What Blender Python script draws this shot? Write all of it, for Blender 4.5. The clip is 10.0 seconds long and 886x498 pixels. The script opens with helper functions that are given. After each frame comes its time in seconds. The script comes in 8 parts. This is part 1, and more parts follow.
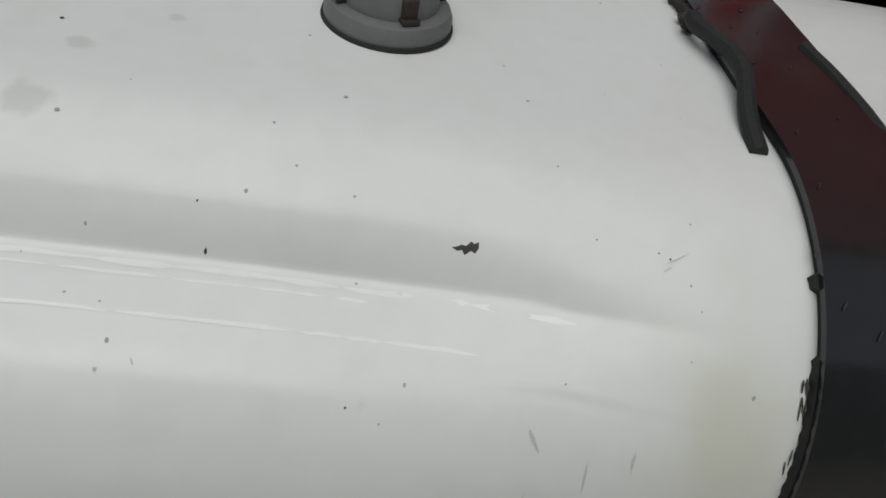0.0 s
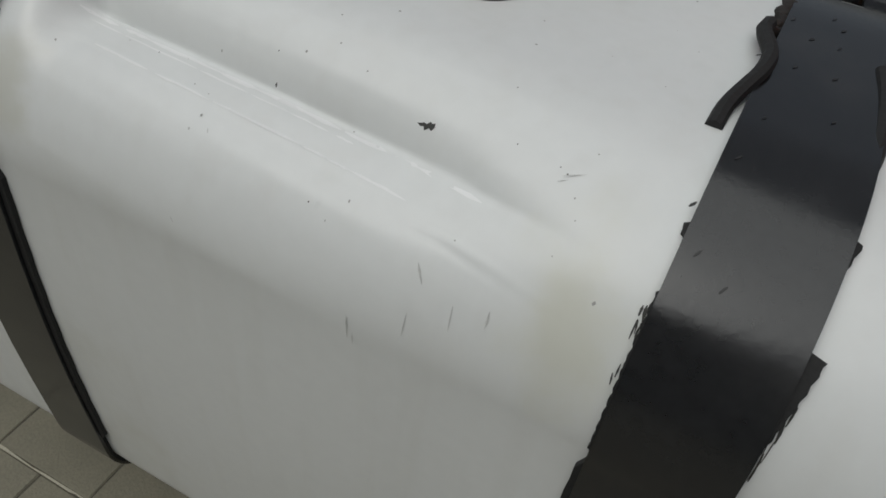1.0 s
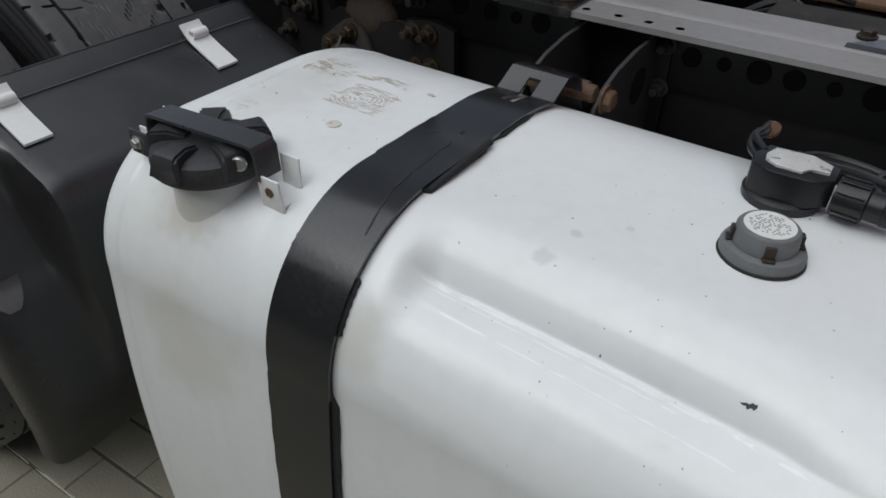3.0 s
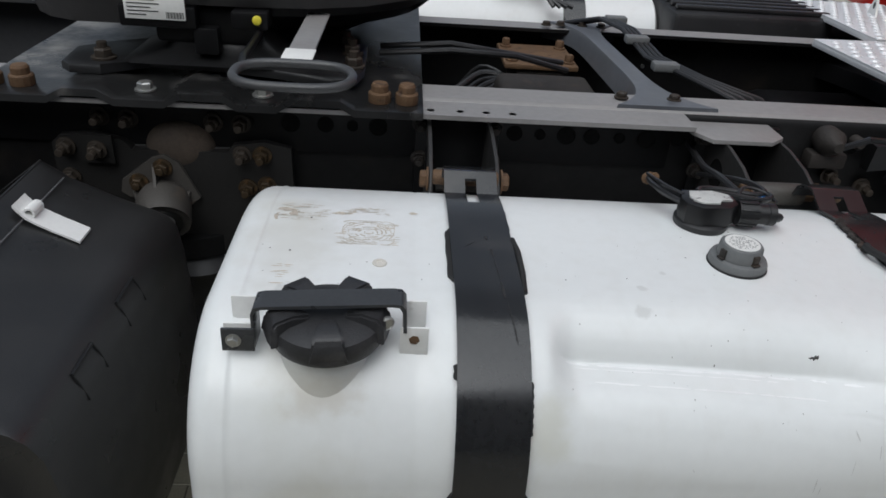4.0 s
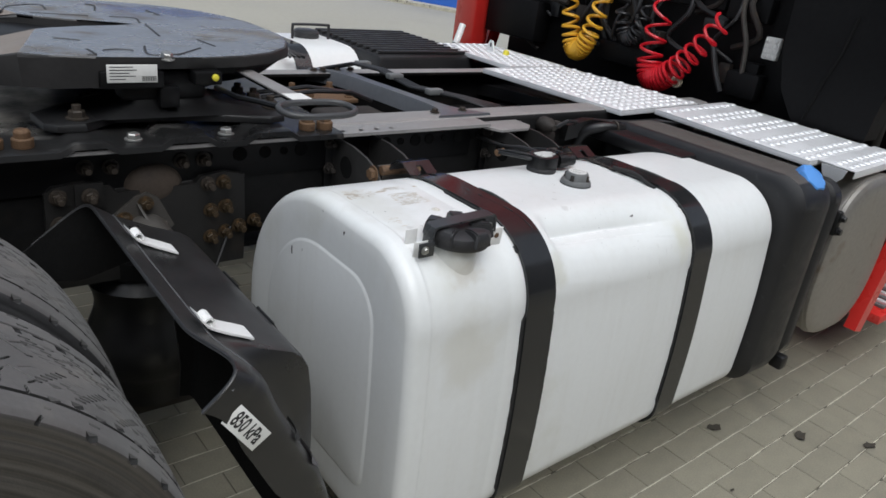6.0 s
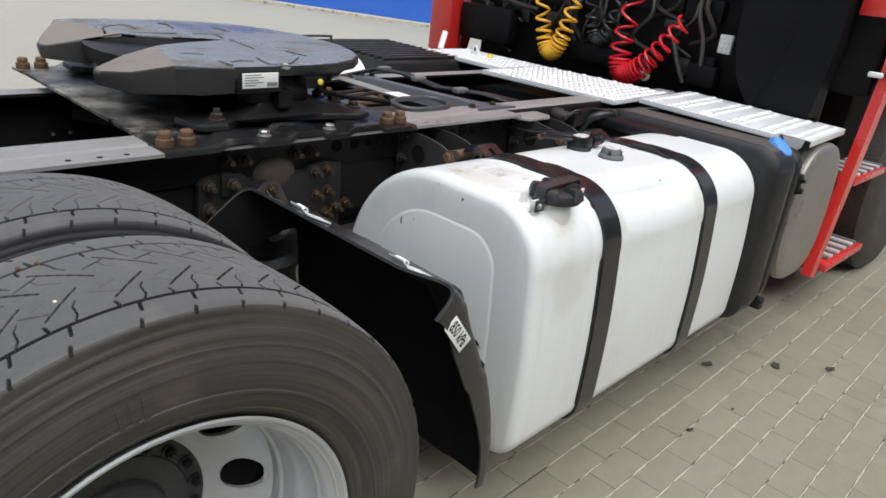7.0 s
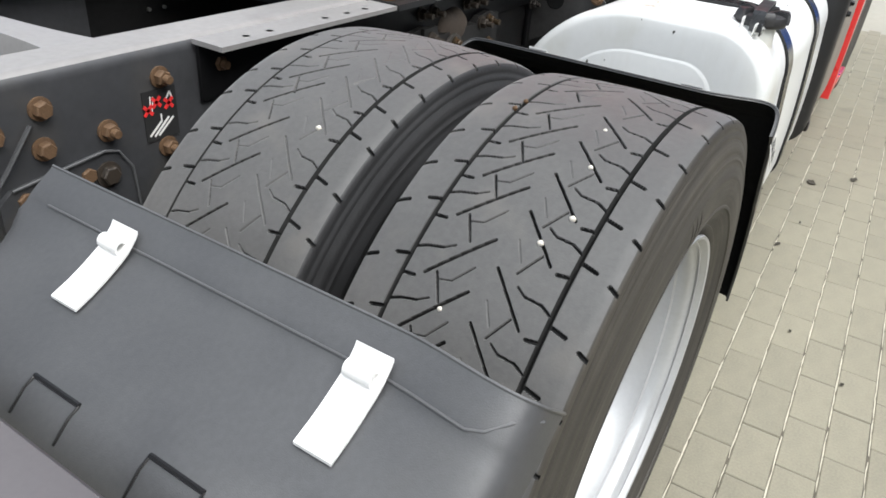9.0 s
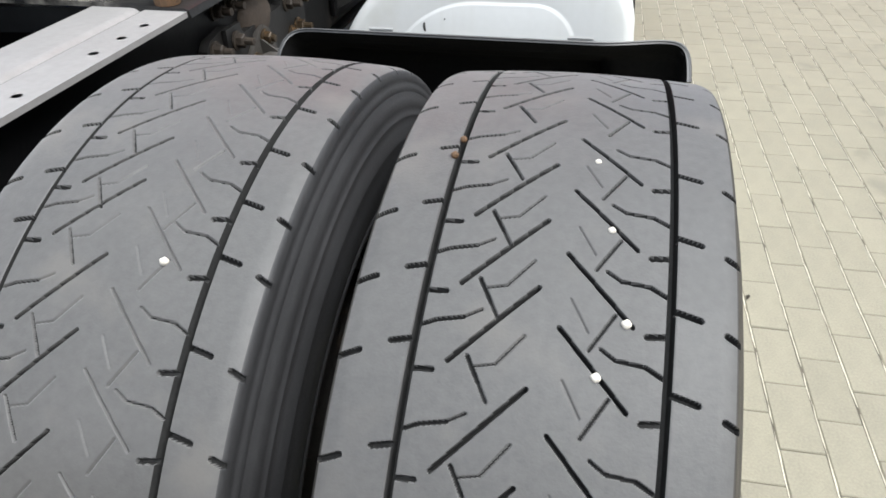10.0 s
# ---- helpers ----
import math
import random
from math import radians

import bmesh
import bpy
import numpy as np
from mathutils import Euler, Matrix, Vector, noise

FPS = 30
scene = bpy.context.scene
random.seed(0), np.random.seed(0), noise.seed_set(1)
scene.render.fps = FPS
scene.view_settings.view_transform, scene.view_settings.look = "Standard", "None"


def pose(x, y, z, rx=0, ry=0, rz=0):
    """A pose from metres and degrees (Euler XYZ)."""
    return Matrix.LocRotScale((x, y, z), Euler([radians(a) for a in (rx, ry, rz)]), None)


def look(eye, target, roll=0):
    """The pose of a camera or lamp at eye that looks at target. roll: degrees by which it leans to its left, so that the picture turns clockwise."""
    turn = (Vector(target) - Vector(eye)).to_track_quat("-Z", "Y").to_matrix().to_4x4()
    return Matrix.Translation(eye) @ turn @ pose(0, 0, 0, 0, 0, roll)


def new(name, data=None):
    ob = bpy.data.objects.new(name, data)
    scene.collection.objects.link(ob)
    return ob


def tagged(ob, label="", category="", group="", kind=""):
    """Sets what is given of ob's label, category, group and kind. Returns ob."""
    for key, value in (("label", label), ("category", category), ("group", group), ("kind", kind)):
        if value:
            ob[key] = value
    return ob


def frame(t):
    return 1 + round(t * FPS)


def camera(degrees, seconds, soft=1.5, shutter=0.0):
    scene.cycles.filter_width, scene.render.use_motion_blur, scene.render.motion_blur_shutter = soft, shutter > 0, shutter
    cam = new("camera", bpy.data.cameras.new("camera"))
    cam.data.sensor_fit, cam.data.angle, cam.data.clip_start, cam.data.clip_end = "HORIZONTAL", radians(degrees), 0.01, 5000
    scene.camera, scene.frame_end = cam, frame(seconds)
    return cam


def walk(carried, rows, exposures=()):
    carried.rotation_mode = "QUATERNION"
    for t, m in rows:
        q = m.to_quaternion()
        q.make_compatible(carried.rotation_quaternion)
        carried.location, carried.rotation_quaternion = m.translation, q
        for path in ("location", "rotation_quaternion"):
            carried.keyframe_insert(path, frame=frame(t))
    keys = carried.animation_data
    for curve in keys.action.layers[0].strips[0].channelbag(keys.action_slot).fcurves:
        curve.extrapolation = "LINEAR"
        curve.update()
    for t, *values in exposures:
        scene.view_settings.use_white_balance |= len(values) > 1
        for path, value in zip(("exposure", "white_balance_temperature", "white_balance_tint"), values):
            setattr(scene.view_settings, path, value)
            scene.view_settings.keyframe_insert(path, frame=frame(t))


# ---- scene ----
cam = camera(63.2, 10.0, soft=1.6)
PATH = [
    (0, (1.421, -0.004, 1.057), (1.739, 1.434, -0.297), 13.4),
    (0.5, (1.567, -0.054, 1.064), (1.225, 1.335, -0.335), 6.5),
    (1, (1.65, -0.095, 1.094), (1.041, 1.203, -0.302), 6.1),
    (1.5, (1.7, -0.09, 1.13), (0.939, 1.122, -0.267), 7.9),
    (2, (1.672, -0.1, 1.163), (0.667, 1.032, -0.143), 4.0),
    (2.5, (1.63, -0.113, 1.202), (0.44, 0.945, -0.008), -1.2),
    (3, (1.496, -0.188, 1.23), (0.59, 1.153, 0.056), 1.0),
    (3.2, (1.403, -0.247, 1.247), (0.796, 1.26, 0.079), 4.8),
    (4.3, (0.906, -0.411, 1.325), (1.218, 1.3, 0.337), 4.4),
    (4.5, (0.837, -0.449, 1.32), (1.282, 1.239, 0.343), 6.2),
    (5, (0.616, -0.623, 1.352), (1.389, 0.973, 0.427), 6.1),
    (5.2, (0.531, -0.664, 1.361), (1.436, 0.881, 0.471), 6.7),
    (6.3, (0.03, -0.671, 1.363), (1.271, 0.691, 0.585), 7.0),
    (6.5, (-0.09, -0.689, 1.364), (1.184, 0.647, 0.596), 6.4),
    (7, (-0.329, -0.676, 1.357), (1.028, 0.584, 0.603), 6.6),
    (7.5, (-0.515, -0.553, 1.289), (0.821, 0.709, 0.5), 6.4),
    (8, (-0.644, -0.453, 1.265), (0.737, 0.716, 0.412), 6.2),
    (8.5, (-0.843, -0.302, 1.249), (0.621, 0.706, 0.331), 5.1),
    (9, (-0.867, -0.091, 1.22), (0.616, 0.786, 0.206), 5.0),
    (9.5, (-0.762, 0.06, 1.202), (0.729, 0.812, 0.101), 0.2),
    (10, (-0.618, 0.166, 1.199), (0.986, 0.559, 0.071), -1.7),
]
EXPOSURES = [(0.0, -0.57, 6400, 6), (0.6, -0.73, 6400, 6), (1.2, -0.60, 6300, 6), (2.0, -0.46, 6150, 7), (2.5, -0.40, 6100, 8), (4.3, -0.10, 6050, 8), (5.0, 0.0, 6050, 8), (6.3, 0.33, 6120, 9),
             (7.0, 0.65, 6200, 9), (7.5, 0.93, 6210, 9), (8.0, 1.25, 6190, 9), (8.5, 1.27, 6170, 9), (9.0, 1.23, 6250, 8), (10.0, 1.52, 6200, 8)]
walk(cam, [(t, look(eye, target, roll)) for t, eye, target, roll in PATH], EXPOSURES)

# ---- sky and sun: a bright overcast day ----
world = bpy.data.worlds.new("overcast_sky")
scene.world = world
world.use_nodes = True
wn = world.node_tree.nodes
wl = world.node_tree.links
wn.clear()
sky = wn.new("ShaderNodeTexSky")
sky.sky_type = "NISHITA"
sky.sun_disc = False
sky.sun_elevation = radians(52)
sky.sun_rotation = radians(200)
sky.air_density, sky.dust_density, sky.ozone_density = 1.0, 4.0, 1.0
hsv = wn.new("ShaderNodeHueSaturation")
hsv.inputs["Saturation"].default_value = 0.40
bg = wn.new("ShaderNodeBackground")
bg.inputs["Strength"].default_value = 0.105
out = wn.new("ShaderNodeOutputWorld")
wl.new(sky.outputs[0], hsv.inputs["Color"])
wl.new(hsv.outputs[0], bg.inputs["Color"])
wl.new(bg.outputs[0], out.inputs["Surface"])

sun = new("sun", bpy.data.lights.new("sun", "SUN"))
sun.data.energy, sun.data.angle, sun.data.color = 1.75, radians(70), (1.0, 0.985, 0.955)
# from behind the camera, above the truck's right side
sun.matrix_world = look((0, 0, 0), (0.10, 0.28, -1.0))

# ---------------------------------------------------------------- materials
def material(name, base, rough=0.5, metal=0.0, vary=0.12, scale=30.0, bump=0.0, bump_scale=250.0, second=None, second_amount=0.5,
             second_scale=6.0, second_edge=0.15, coat=0.0, rough_vary=0.1, per_piece=0.0, per_island=0.0, spec=0.5):
    """Base colour with grain at a fine and a broad scale; second: a colour of stains with soft edges, over part of the surface."""
    m = bpy.data.materials.new(name)
    m.use_nodes = True
    n, l = m.node_tree.nodes, m.node_tree.links
    b = n["Principled BSDF"]
    b.inputs["Metallic"].default_value = metal
    b.inputs["Specular IOR Level"].default_value = spec
    b.inputs["Coat Weight"].default_value = coat
    b.inputs["Coat Roughness"].default_value = 0.08
    tc = n.new("ShaderNodeTexCoord")
    where = tc.outputs["Object"]

    def tex(s, detail=6.0):
        t = n.new("ShaderNodeTexNoise")
        t.inputs["Scale"].default_value, t.inputs["Detail"].default_value = s, detail
        l.new(where, t.inputs["Vector"])
        return t

    fine, broad = tex(scale * 6), tex(scale * 0.4)
    add = n.new("ShaderNodeMath")
    add.operation = "ADD"
    l.new(fine.outputs["Fac"], add.inputs[0])
    l.new(broad.outputs["Fac"], add.inputs[1])
    ramp = n.new("ShaderNodeMapRange")
    ramp.inputs["From Min"].default_value, ramp.inputs["From Max"].default_value = 0.6, 1.4
    ramp.inputs["To Min"].default_value, ramp.inputs["To Max"].default_value = 1 - vary, 1 + vary
    l.new(add.outputs[0], ramp.inputs["Value"])
    level = ramp.outputs[0]
    for amount, kind in ((per_piece, "ShaderNodeObjectInfo"), (per_island, "ShaderNodeNewGeometry")):
        if amount:
            info = n.new(kind)
            r2 = n.new("ShaderNodeMapRange")
            r2.inputs["To Min"].default_value, r2.inputs["To Max"].default_value = 1 - amount, 1 + amount
            l.new(info.outputs["Random" if per_piece else "Random Per Island"], r2.inputs["Value"])
            mul = n.new("ShaderNodeMath")
            mul.operation = "MULTIPLY"
            l.new(level, mul.inputs[0])
            l.new(r2.outputs[0], mul.inputs[1])
            level = mul.outputs[0]
    scalec = n.new("ShaderNodeVectorMath")
    scalec.operation = "SCALE"
    scalec.inputs[0].default_value = base
    l.new(level, scalec.inputs["Scale"])
    colour = scalec.outputs[0]
    if second:
        st = tex(second_scale, 8.0)
        sr = n.new("ShaderNodeMapRange")
        sr.interpolation_type = "SMOOTHSTEP"
        lo = 0.72 - 0.4 * second_amount
        sr.inputs["From Min"].default_value, sr.inputs["From Max"].default_value = lo, lo + second_edge
        l.new(st.outputs["Fac"], sr.inputs["Value"])
        mix = n.new("ShaderNodeMix")
        mix.data_type = "RGBA"
        l.new(sr.outputs[0], mix.inputs["Factor"])
        l.new(colour, mix.inputs[6])
        mix.inputs[7].default_value = (*second, 1)
        colour = mix.outputs[2]
    l.new(colour, b.inputs["Base Color"])
    rr = n.new("ShaderNodeMapRange")
    rr.inputs["From Min"].default_value, rr.inputs["From Max"].default_value = 0.3, 0.7
    rr.inputs["To Min"].default_value, rr.inputs["To Max"].default_value = max(rough - rough_vary, 0.02), min(rough + rough_vary, 1)
    l.new(broad.outputs["Fac"], rr.inputs["Value"])
    l.new(rr.outputs[0], b.inputs["Roughness"])
    if bump:
        bt = tex(bump_scale, 4.0)
        bn = n.new("ShaderNodeBump")
        bn.inputs["Strength"].default_value, bn.inputs["Distance"].default_value = bump, 0.002
        l.new(bt.outputs["Fac"], bn.inputs["Height"])
        l.new(bn.outputs[0], b.inputs["Normal"])
    return m


white_paint = material("white_tank_paint", (0.75, 0.765, 0.755), 0.40, vary=0.025, scale=12, second=(0.60, 0.60, 0.53), second_amount=0.28,
                       second_scale=4, second_edge=0.3, bump=0.04, bump_scale=60, coat=0.25)


def stain(m, colour, centre, radii, strength, scale, soft=0.25):
    """A dirty patch with a broken edge round centre, on a material whose objects are built in world coordinates."""
    n, l = m.node_tree.nodes, m.node_tree.links
    b = n["Principled BSDF"]
    before = b.inputs["Base Color"].links[0].from_socket
    tc = n.new("ShaderNodeTexCoord")
    sub = n.new("ShaderNodeVectorMath")
    sub.operation = "SUBTRACT"
    sub.inputs[1].default_value = centre
    div = n.new("ShaderNodeVectorMath")
    div.operation = "DIVIDE"
    div.inputs[1].default_value = radii
    dist = n.new("ShaderNodeVectorMath")
    dist.operation = "LENGTH"
    tx = n.new("ShaderNodeTexNoise")
    tx.inputs["Scale"].default_value, tx.inputs["Detail"].default_value = scale, 7.0
    l.new(tc.outputs["Object"], sub.inputs[0])
    l.new(sub.outputs[0], div.inputs[0])
    l.new(div.outputs[0], dist.inputs[0])
    l.new(tc.outputs["Object"], tx.inputs["Vector"])
    add = n.new("ShaderNodeMath")
    add.operation = "MULTIPLY_ADD"
    add.inputs[1].default_value, add.inputs[2].default_value = 1.6, -0.8
    l.new(tx.outputs["Fac"], add.inputs[0])
    tot = n.new("ShaderNodeMath")
    tot.operation = "SUBTRACT"
    l.new(add.outputs[0], tot.inputs[0])
    l.new(dist.outputs["Value"], tot.inputs[1])
    mr = n.new("ShaderNodeMapRange")
    mr.interpolation_type = "SMOOTHSTEP"
    mr.inputs["From Min"].default_value, mr.inputs["From Max"].default_value = -1.0, -1.0 + 2 * soft + 0.3
    mr.inputs["To Max"].default_value = strength
    l.new(tot.outputs[0], mr.inputs["Value"])
    mix = n.new("ShaderNodeMix")
    mix.data_type = "RGBA"
    l.new(mr.outputs[0], mix.inputs["Factor"])
    l.new(before, mix.inputs[6])
    mix.inputs[7].default_value = (*colour, 1)
    l.new(mix.outputs[2], b.inputs["Base Color"])


def streaks(m, colour, stretch, amount, lo, hi):
    """Faint runs of dirt, drawn out along z."""
    n, l = m.node_tree.nodes, m.node_tree.links
    b = n["Principled BSDF"]
    before = b.inputs["Base Color"].links[0].from_socket
    tc = n.new("ShaderNodeTexCoord")
    mul = n.new("ShaderNodeVectorMath")
    mul.operation = "MULTIPLY"
    mul.inputs[1].default_value = stretch
    tx = n.new("ShaderNodeTexNoise")
    tx.inputs["Scale"].default_value, tx.inputs["Detail"].default_value = 1.0, 5.0
    l.new(tc.outputs["Object"], mul.inputs[0])
    l.new(mul.outputs[0], tx.inputs["Vector"])
    mr = n.new("ShaderNodeMapRange")
    mr.inputs["From Min"].default_value, mr.inputs["From Max"].default_value = lo, hi
    mr.inputs["To Max"].default_value = amount
    l.new(tx.outputs["Fac"], mr.inputs["Value"])
    mix = n.new("ShaderNodeMix")
    mix.data_type = "RGBA"
    l.new(mr.outputs[0], mix.inputs["Factor"])
    l.new(before, mix.inputs[6])
    mix.inputs[7].default_value = (*colour, 1)
    l.new(mix.outputs[2], b.inputs["Base Color"])


streaks(white_paint, (0.58, 0.565, 0.51), (38, 38, 2.2), 0.16, 0.50, 0.80)
stain(white_paint, (0.56, 0.54, 0.46), (0.955, 0.12, 0.70), (0.10, 0.10, 0.10), 0.42, 14)
stain(white_paint, (0.52, 0.48, 0.40), (0.957, 0.165, 0.835), (0.062, 0.05, 0.035), 0.5, 40)
stain(white_paint, (0.58, 0.57, 0.44), (1.605, 0.16, 0.80), (0.05, 0.10, 0.09), 0.5, 18)
stain(white_paint, (0.56, 0.55, 0.45), (1.185, 0.15, 0.80), (0.035, 0.05, 0.05), 0.45, 30)
stain(white_paint, (0.55, 0.53, 0.47), (0.90, 0.36, 0.885), (0.07, 0.16, 0.05), 0.35, 25)
for x_, y_, rx_, ry_ in ((1.295, 0.259, 0.012, 0.010), (1.305, 0.300, 0.008, 0.006), (0.905, 0.265, 0.010, 0.011), (1.44, 0.165, 0.004, 0.009), (1.34, 0.335, 0.006, 0.005)):
    stain(white_paint, (0.47, 0.47, 0.45), (x_, y_, 0.87), (rx_, ry_, 0.08), 0.42, 90, 0.15)
strap_paint = material("black_strap_paint", (0.017, 0.0175, 0.0185), 0.18, vary=0.25, scale=20, rough_vary=0.08, spec=0.6, second=(0.042, 0.040, 0.038), second_amount=0.42,
                       second_scale=7, second_edge=0.2, bump=0.05, bump_scale=160)
rubber_strip = material("strip_rubber", (0.015, 0.015, 0.015), 0.75, vary=0.3, scale=60, bump=0.3)
tyre_tread = material("tread_rubber", (0.078, 0.076, 0.074), 0.58, vary=0.22, scale=22, second=(0.104, 0.098, 0.091), second_amount=0.48,
                      second_scale=16, second_edge=0.2, bump=0.12, bump_scale=420, spec=0.6)
tyre_side = material("sidewall_rubber", (0.036, 0.033, 0.029), 0.6, vary=0.2, scale=14, second=(0.088, 0.079, 0.066), second_amount=0.44,
                     second_scale=9, second_edge=0.35, bump=0.2, bump_scale=300)


def ring_dust(m, colour, amount):
    """Dust and scuffs drawn out round the wheel's axis, for a tyre turned about its local z."""
    n, l = m.node_tree.nodes, m.node_tree.links
    b = n["Principled BSDF"]
    before = b.inputs["Base Color"].links[0].from_socket
    tc, sep, comb = n.new("ShaderNodeTexCoord"), n.new("ShaderNodeSeparateXYZ"), n.new("ShaderNodeCombineXYZ")
    rad, ang, far_ = n.new("ShaderNodeVectorMath"), n.new("ShaderNodeMath"), n.new("ShaderNodeMath")
    flat = n.new("ShaderNodeVectorMath")
    flat.operation, rad.operation, ang.operation, far_.operation = "MULTIPLY", "LENGTH", "ARCTAN2", "MULTIPLY"
    flat.inputs[1].default_value = (1, 1, 0)
    far_.inputs[1].default_value = 190.0
    l.new(tc.outputs["Object"], sep.inputs[0])
    l.new(tc.outputs["Object"], flat.inputs[0])
    l.new(flat.outputs[0], rad.inputs[0])
    l.new(sep.outputs["Y"], ang.inputs[0])
    l.new(sep.outputs["X"], ang.inputs[1])
    l.new(rad.outputs["Value"], far_.inputs[0])
    l.new(far_.outputs[0], comb.inputs["X"])
    l.new(ang.outputs[0], comb.inputs["Y"])
    tx = n.new("ShaderNodeTexNoise")
    tx.inputs["Scale"].default_value, tx.inputs["Detail"].default_value, tx.inputs["Roughness"].default_value = 1.0, 6.0, 0.65
    l.new(comb.outputs[0], tx.inputs["Vector"])
    mr = n.new("ShaderNodeMapRange")
    mr.inputs["From Min"].default_value, mr.inputs["From Max"].default_value, mr.inputs["To Max"].default_value = 0.42, 0.68, amount
    l.new(tx.outputs["Fac"], mr.inputs["Value"])
    mix = n.new("ShaderNodeMix")
    mix.data_type = "RGBA"
    l.new(mr.outputs[0], mix.inputs["Factor"])
    l.new(before, mix.inputs[6])
    mix.inputs[7].default_value = (*colour, 1)
    l.new(mix.outputs[2], b.inputs["Base Color"])


ring_dust(tyre_side, (0.098, 0.088, 0.072), 0.62)
# dry dust on the tread
dusty = tyre_tread.node_tree.nodes["Principled BSDF"].inputs
dusty["Diffuse Roughness"].default_value = 1.0
dusty["Sheen Weight"].default_value = 0.10
dusty["Sheen Roughness"].default_value = 0.6
rim_paint = material("silver_rim_paint", (0.50, 0.51, 0.52), 0.38, metal=0.35, vary=0.06, scale=20, second=(0.36, 0.35, 0.33), second_amount=0.22,
                     second_scale=12, second_edge=0.25)
hub_grey = material("dark_hub_flange", (0.040, 0.041, 0.043), 0.5, vary=0.25, scale=25, second=(0.03, 0.029, 0.028), second_amount=0.35, second_scale=14, second_edge=0.2, bump=0.2)
hub_paint = material("black_hub", (0.015, 0.015, 0.016), 0.5, vary=0.3, scale=30, bump=0.2)
mud_plastic = material("black_mudguard_plastic", (0.018, 0.0178, 0.018), 0.34, vary=0.16, scale=25, second=(0.036, 0.033, 0.030), second_amount=0.35,
                       second_scale=7, second_edge=0.4, bump=0.14, bump_scale=700, spec=0.8)
clip_white = material("white_plastic_coat", (0.78, 0.78, 0.76), 0.45, vary=0.05, scale=30, second=(0.6, 0.58, 0.54), second_amount=0.2, second_scale=40)
frame_paint = material("chassis_paint", (0.0065, 0.0065, 0.007), 0.42, vary=0.25, scale=12, second=(0.014, 0.0125, 0.011), second_amount=0.38,
                       second_scale=6, second_edge=0.4, bump=0.12, bump_scale=120, spec=0.22)
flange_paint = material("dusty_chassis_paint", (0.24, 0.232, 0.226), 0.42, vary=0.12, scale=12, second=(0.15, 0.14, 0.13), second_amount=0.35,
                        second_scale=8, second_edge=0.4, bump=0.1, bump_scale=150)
grimy_iron = material("grimy_cast_iron", (0.022, 0.018, 0.015), 0.7, vary=0.3, scale=30, second=(0.05, 0.032, 0.02), second_amount=0.4, second_scale=22, bump=0.4)
rust_bolt = material("rusty_bolt", (0.110, 0.062, 0.030), 0.75, vary=0.3, scale=60, second=(0.05, 0.028, 0.016), second_amount=0.4, second_scale=60, bump=0.4)
# darker than plain yellow zinc: shade beside the rail is in the colour
brass_bolt = material("yellow_zinc_bolt", (0.050, 0.034, 0.018), 0.5, metal=0.4, vary=0.3, scale=60, second=(0.12, 0.07, 0.03), second_amount=0.45, second_scale=60, bump=0.3)
zinc = material("zinc_bolt", (0.45, 0.45, 0.43), 0.35, metal=0.8, vary=0.15, scale=60)
alu_plate = material("aluminium_tread", (0.80, 0.81, 0.82), 0.42, metal=0.30, vary=0.05, scale=25, second=(0.62, 0.62, 0.61), second_amount=0.22, second_scale=15)
cast_alu = material("cast_aluminium", (0.062, 0.057, 0.051), 0.62, metal=0.2, vary=0.15, scale=40, bump=0.3, second=(0.09, 0.075, 0.06), second_amount=0.4, second_scale=25)
exhaust_steel = material("muffler_steel", (0.36, 0.34, 0.31), 0.42, metal=0.7, vary=0.12, scale=12, second=(0.25, 0.21, 0.17), second_amount=0.4, second_scale=8)
fifth_steel = material("greased_coupling_steel", (0.235, 0.258, 0.300), 0.27, metal=0.55, vary=0.2, scale=14, second=(0.15, 0.128, 0.108), second_amount=0.50,
                       second_scale=8, second_edge=0.14, bump=0.45, bump_scale=45)
black_plastic = material("black_plastic", (0.008, 0.008, 0.0085), 0.38, vary=0.15, scale=40, bump=0.15, bump_scale=500)
soft_plastic = material("worn_black_plastic", (0.014, 0.014, 0.015), 0.46, vary=0.15, scale=40, second=(0.045, 0.045, 0.045), second_amount=0.2, second_scale=40, bump=0.2, bump_scale=400)
dusty_top = material("brown_dusty_black_plastic", (0.075, 0.068, 0.061), 0.65, vary=0.2, scale=25, second=(0.028, 0.027, 0.026), second_amount=0.35, second_scale=10, second_edge=0.3, bump=0.15, bump_scale=300)
grey_plastic = material("grey_plastic", (0.14, 0.145, 0.145), 0.5, vary=0.1, scale=40)
label_paper = material("white_label", (0.72, 0.72, 0.69), 0.5, vary=0.05, scale=30)
ink = material("black_print", (0.02, 0.02, 0.02), 0.6, vary=0.1, scale=40)
blue_plastic = material("blue_cap_plastic", (0.10, 0.30, 0.72), 0.4, vary=0.06, scale=40)
red_paint = material("red_cab_paint", (0.62, 0.028, 0.022), 0.28, vary=0.05, scale=8, coat=0.5)
red_hose = material("red_hose", (0.58, 0.010, 0.020), 0.35, vary=0.06, scale=40)
yellow_hose = material("yellow_hose", (0.78, 0.42, 0.03), 0.35, vary=0.06, scale=40)
black_hose = material("black_hose", (0.02, 0.02, 0.021), 0.4, vary=0.2, scale=40)
yellow_tag = material("yellow_tag", (0.75, 0.66, 0.05), 0.5, vary=0.05)
cab_dark = material("cab_back_dark", (0.006, 0.006, 0.0065), 0.5, vary=0.4, scale=10, bump=0.2, spec=0.14)
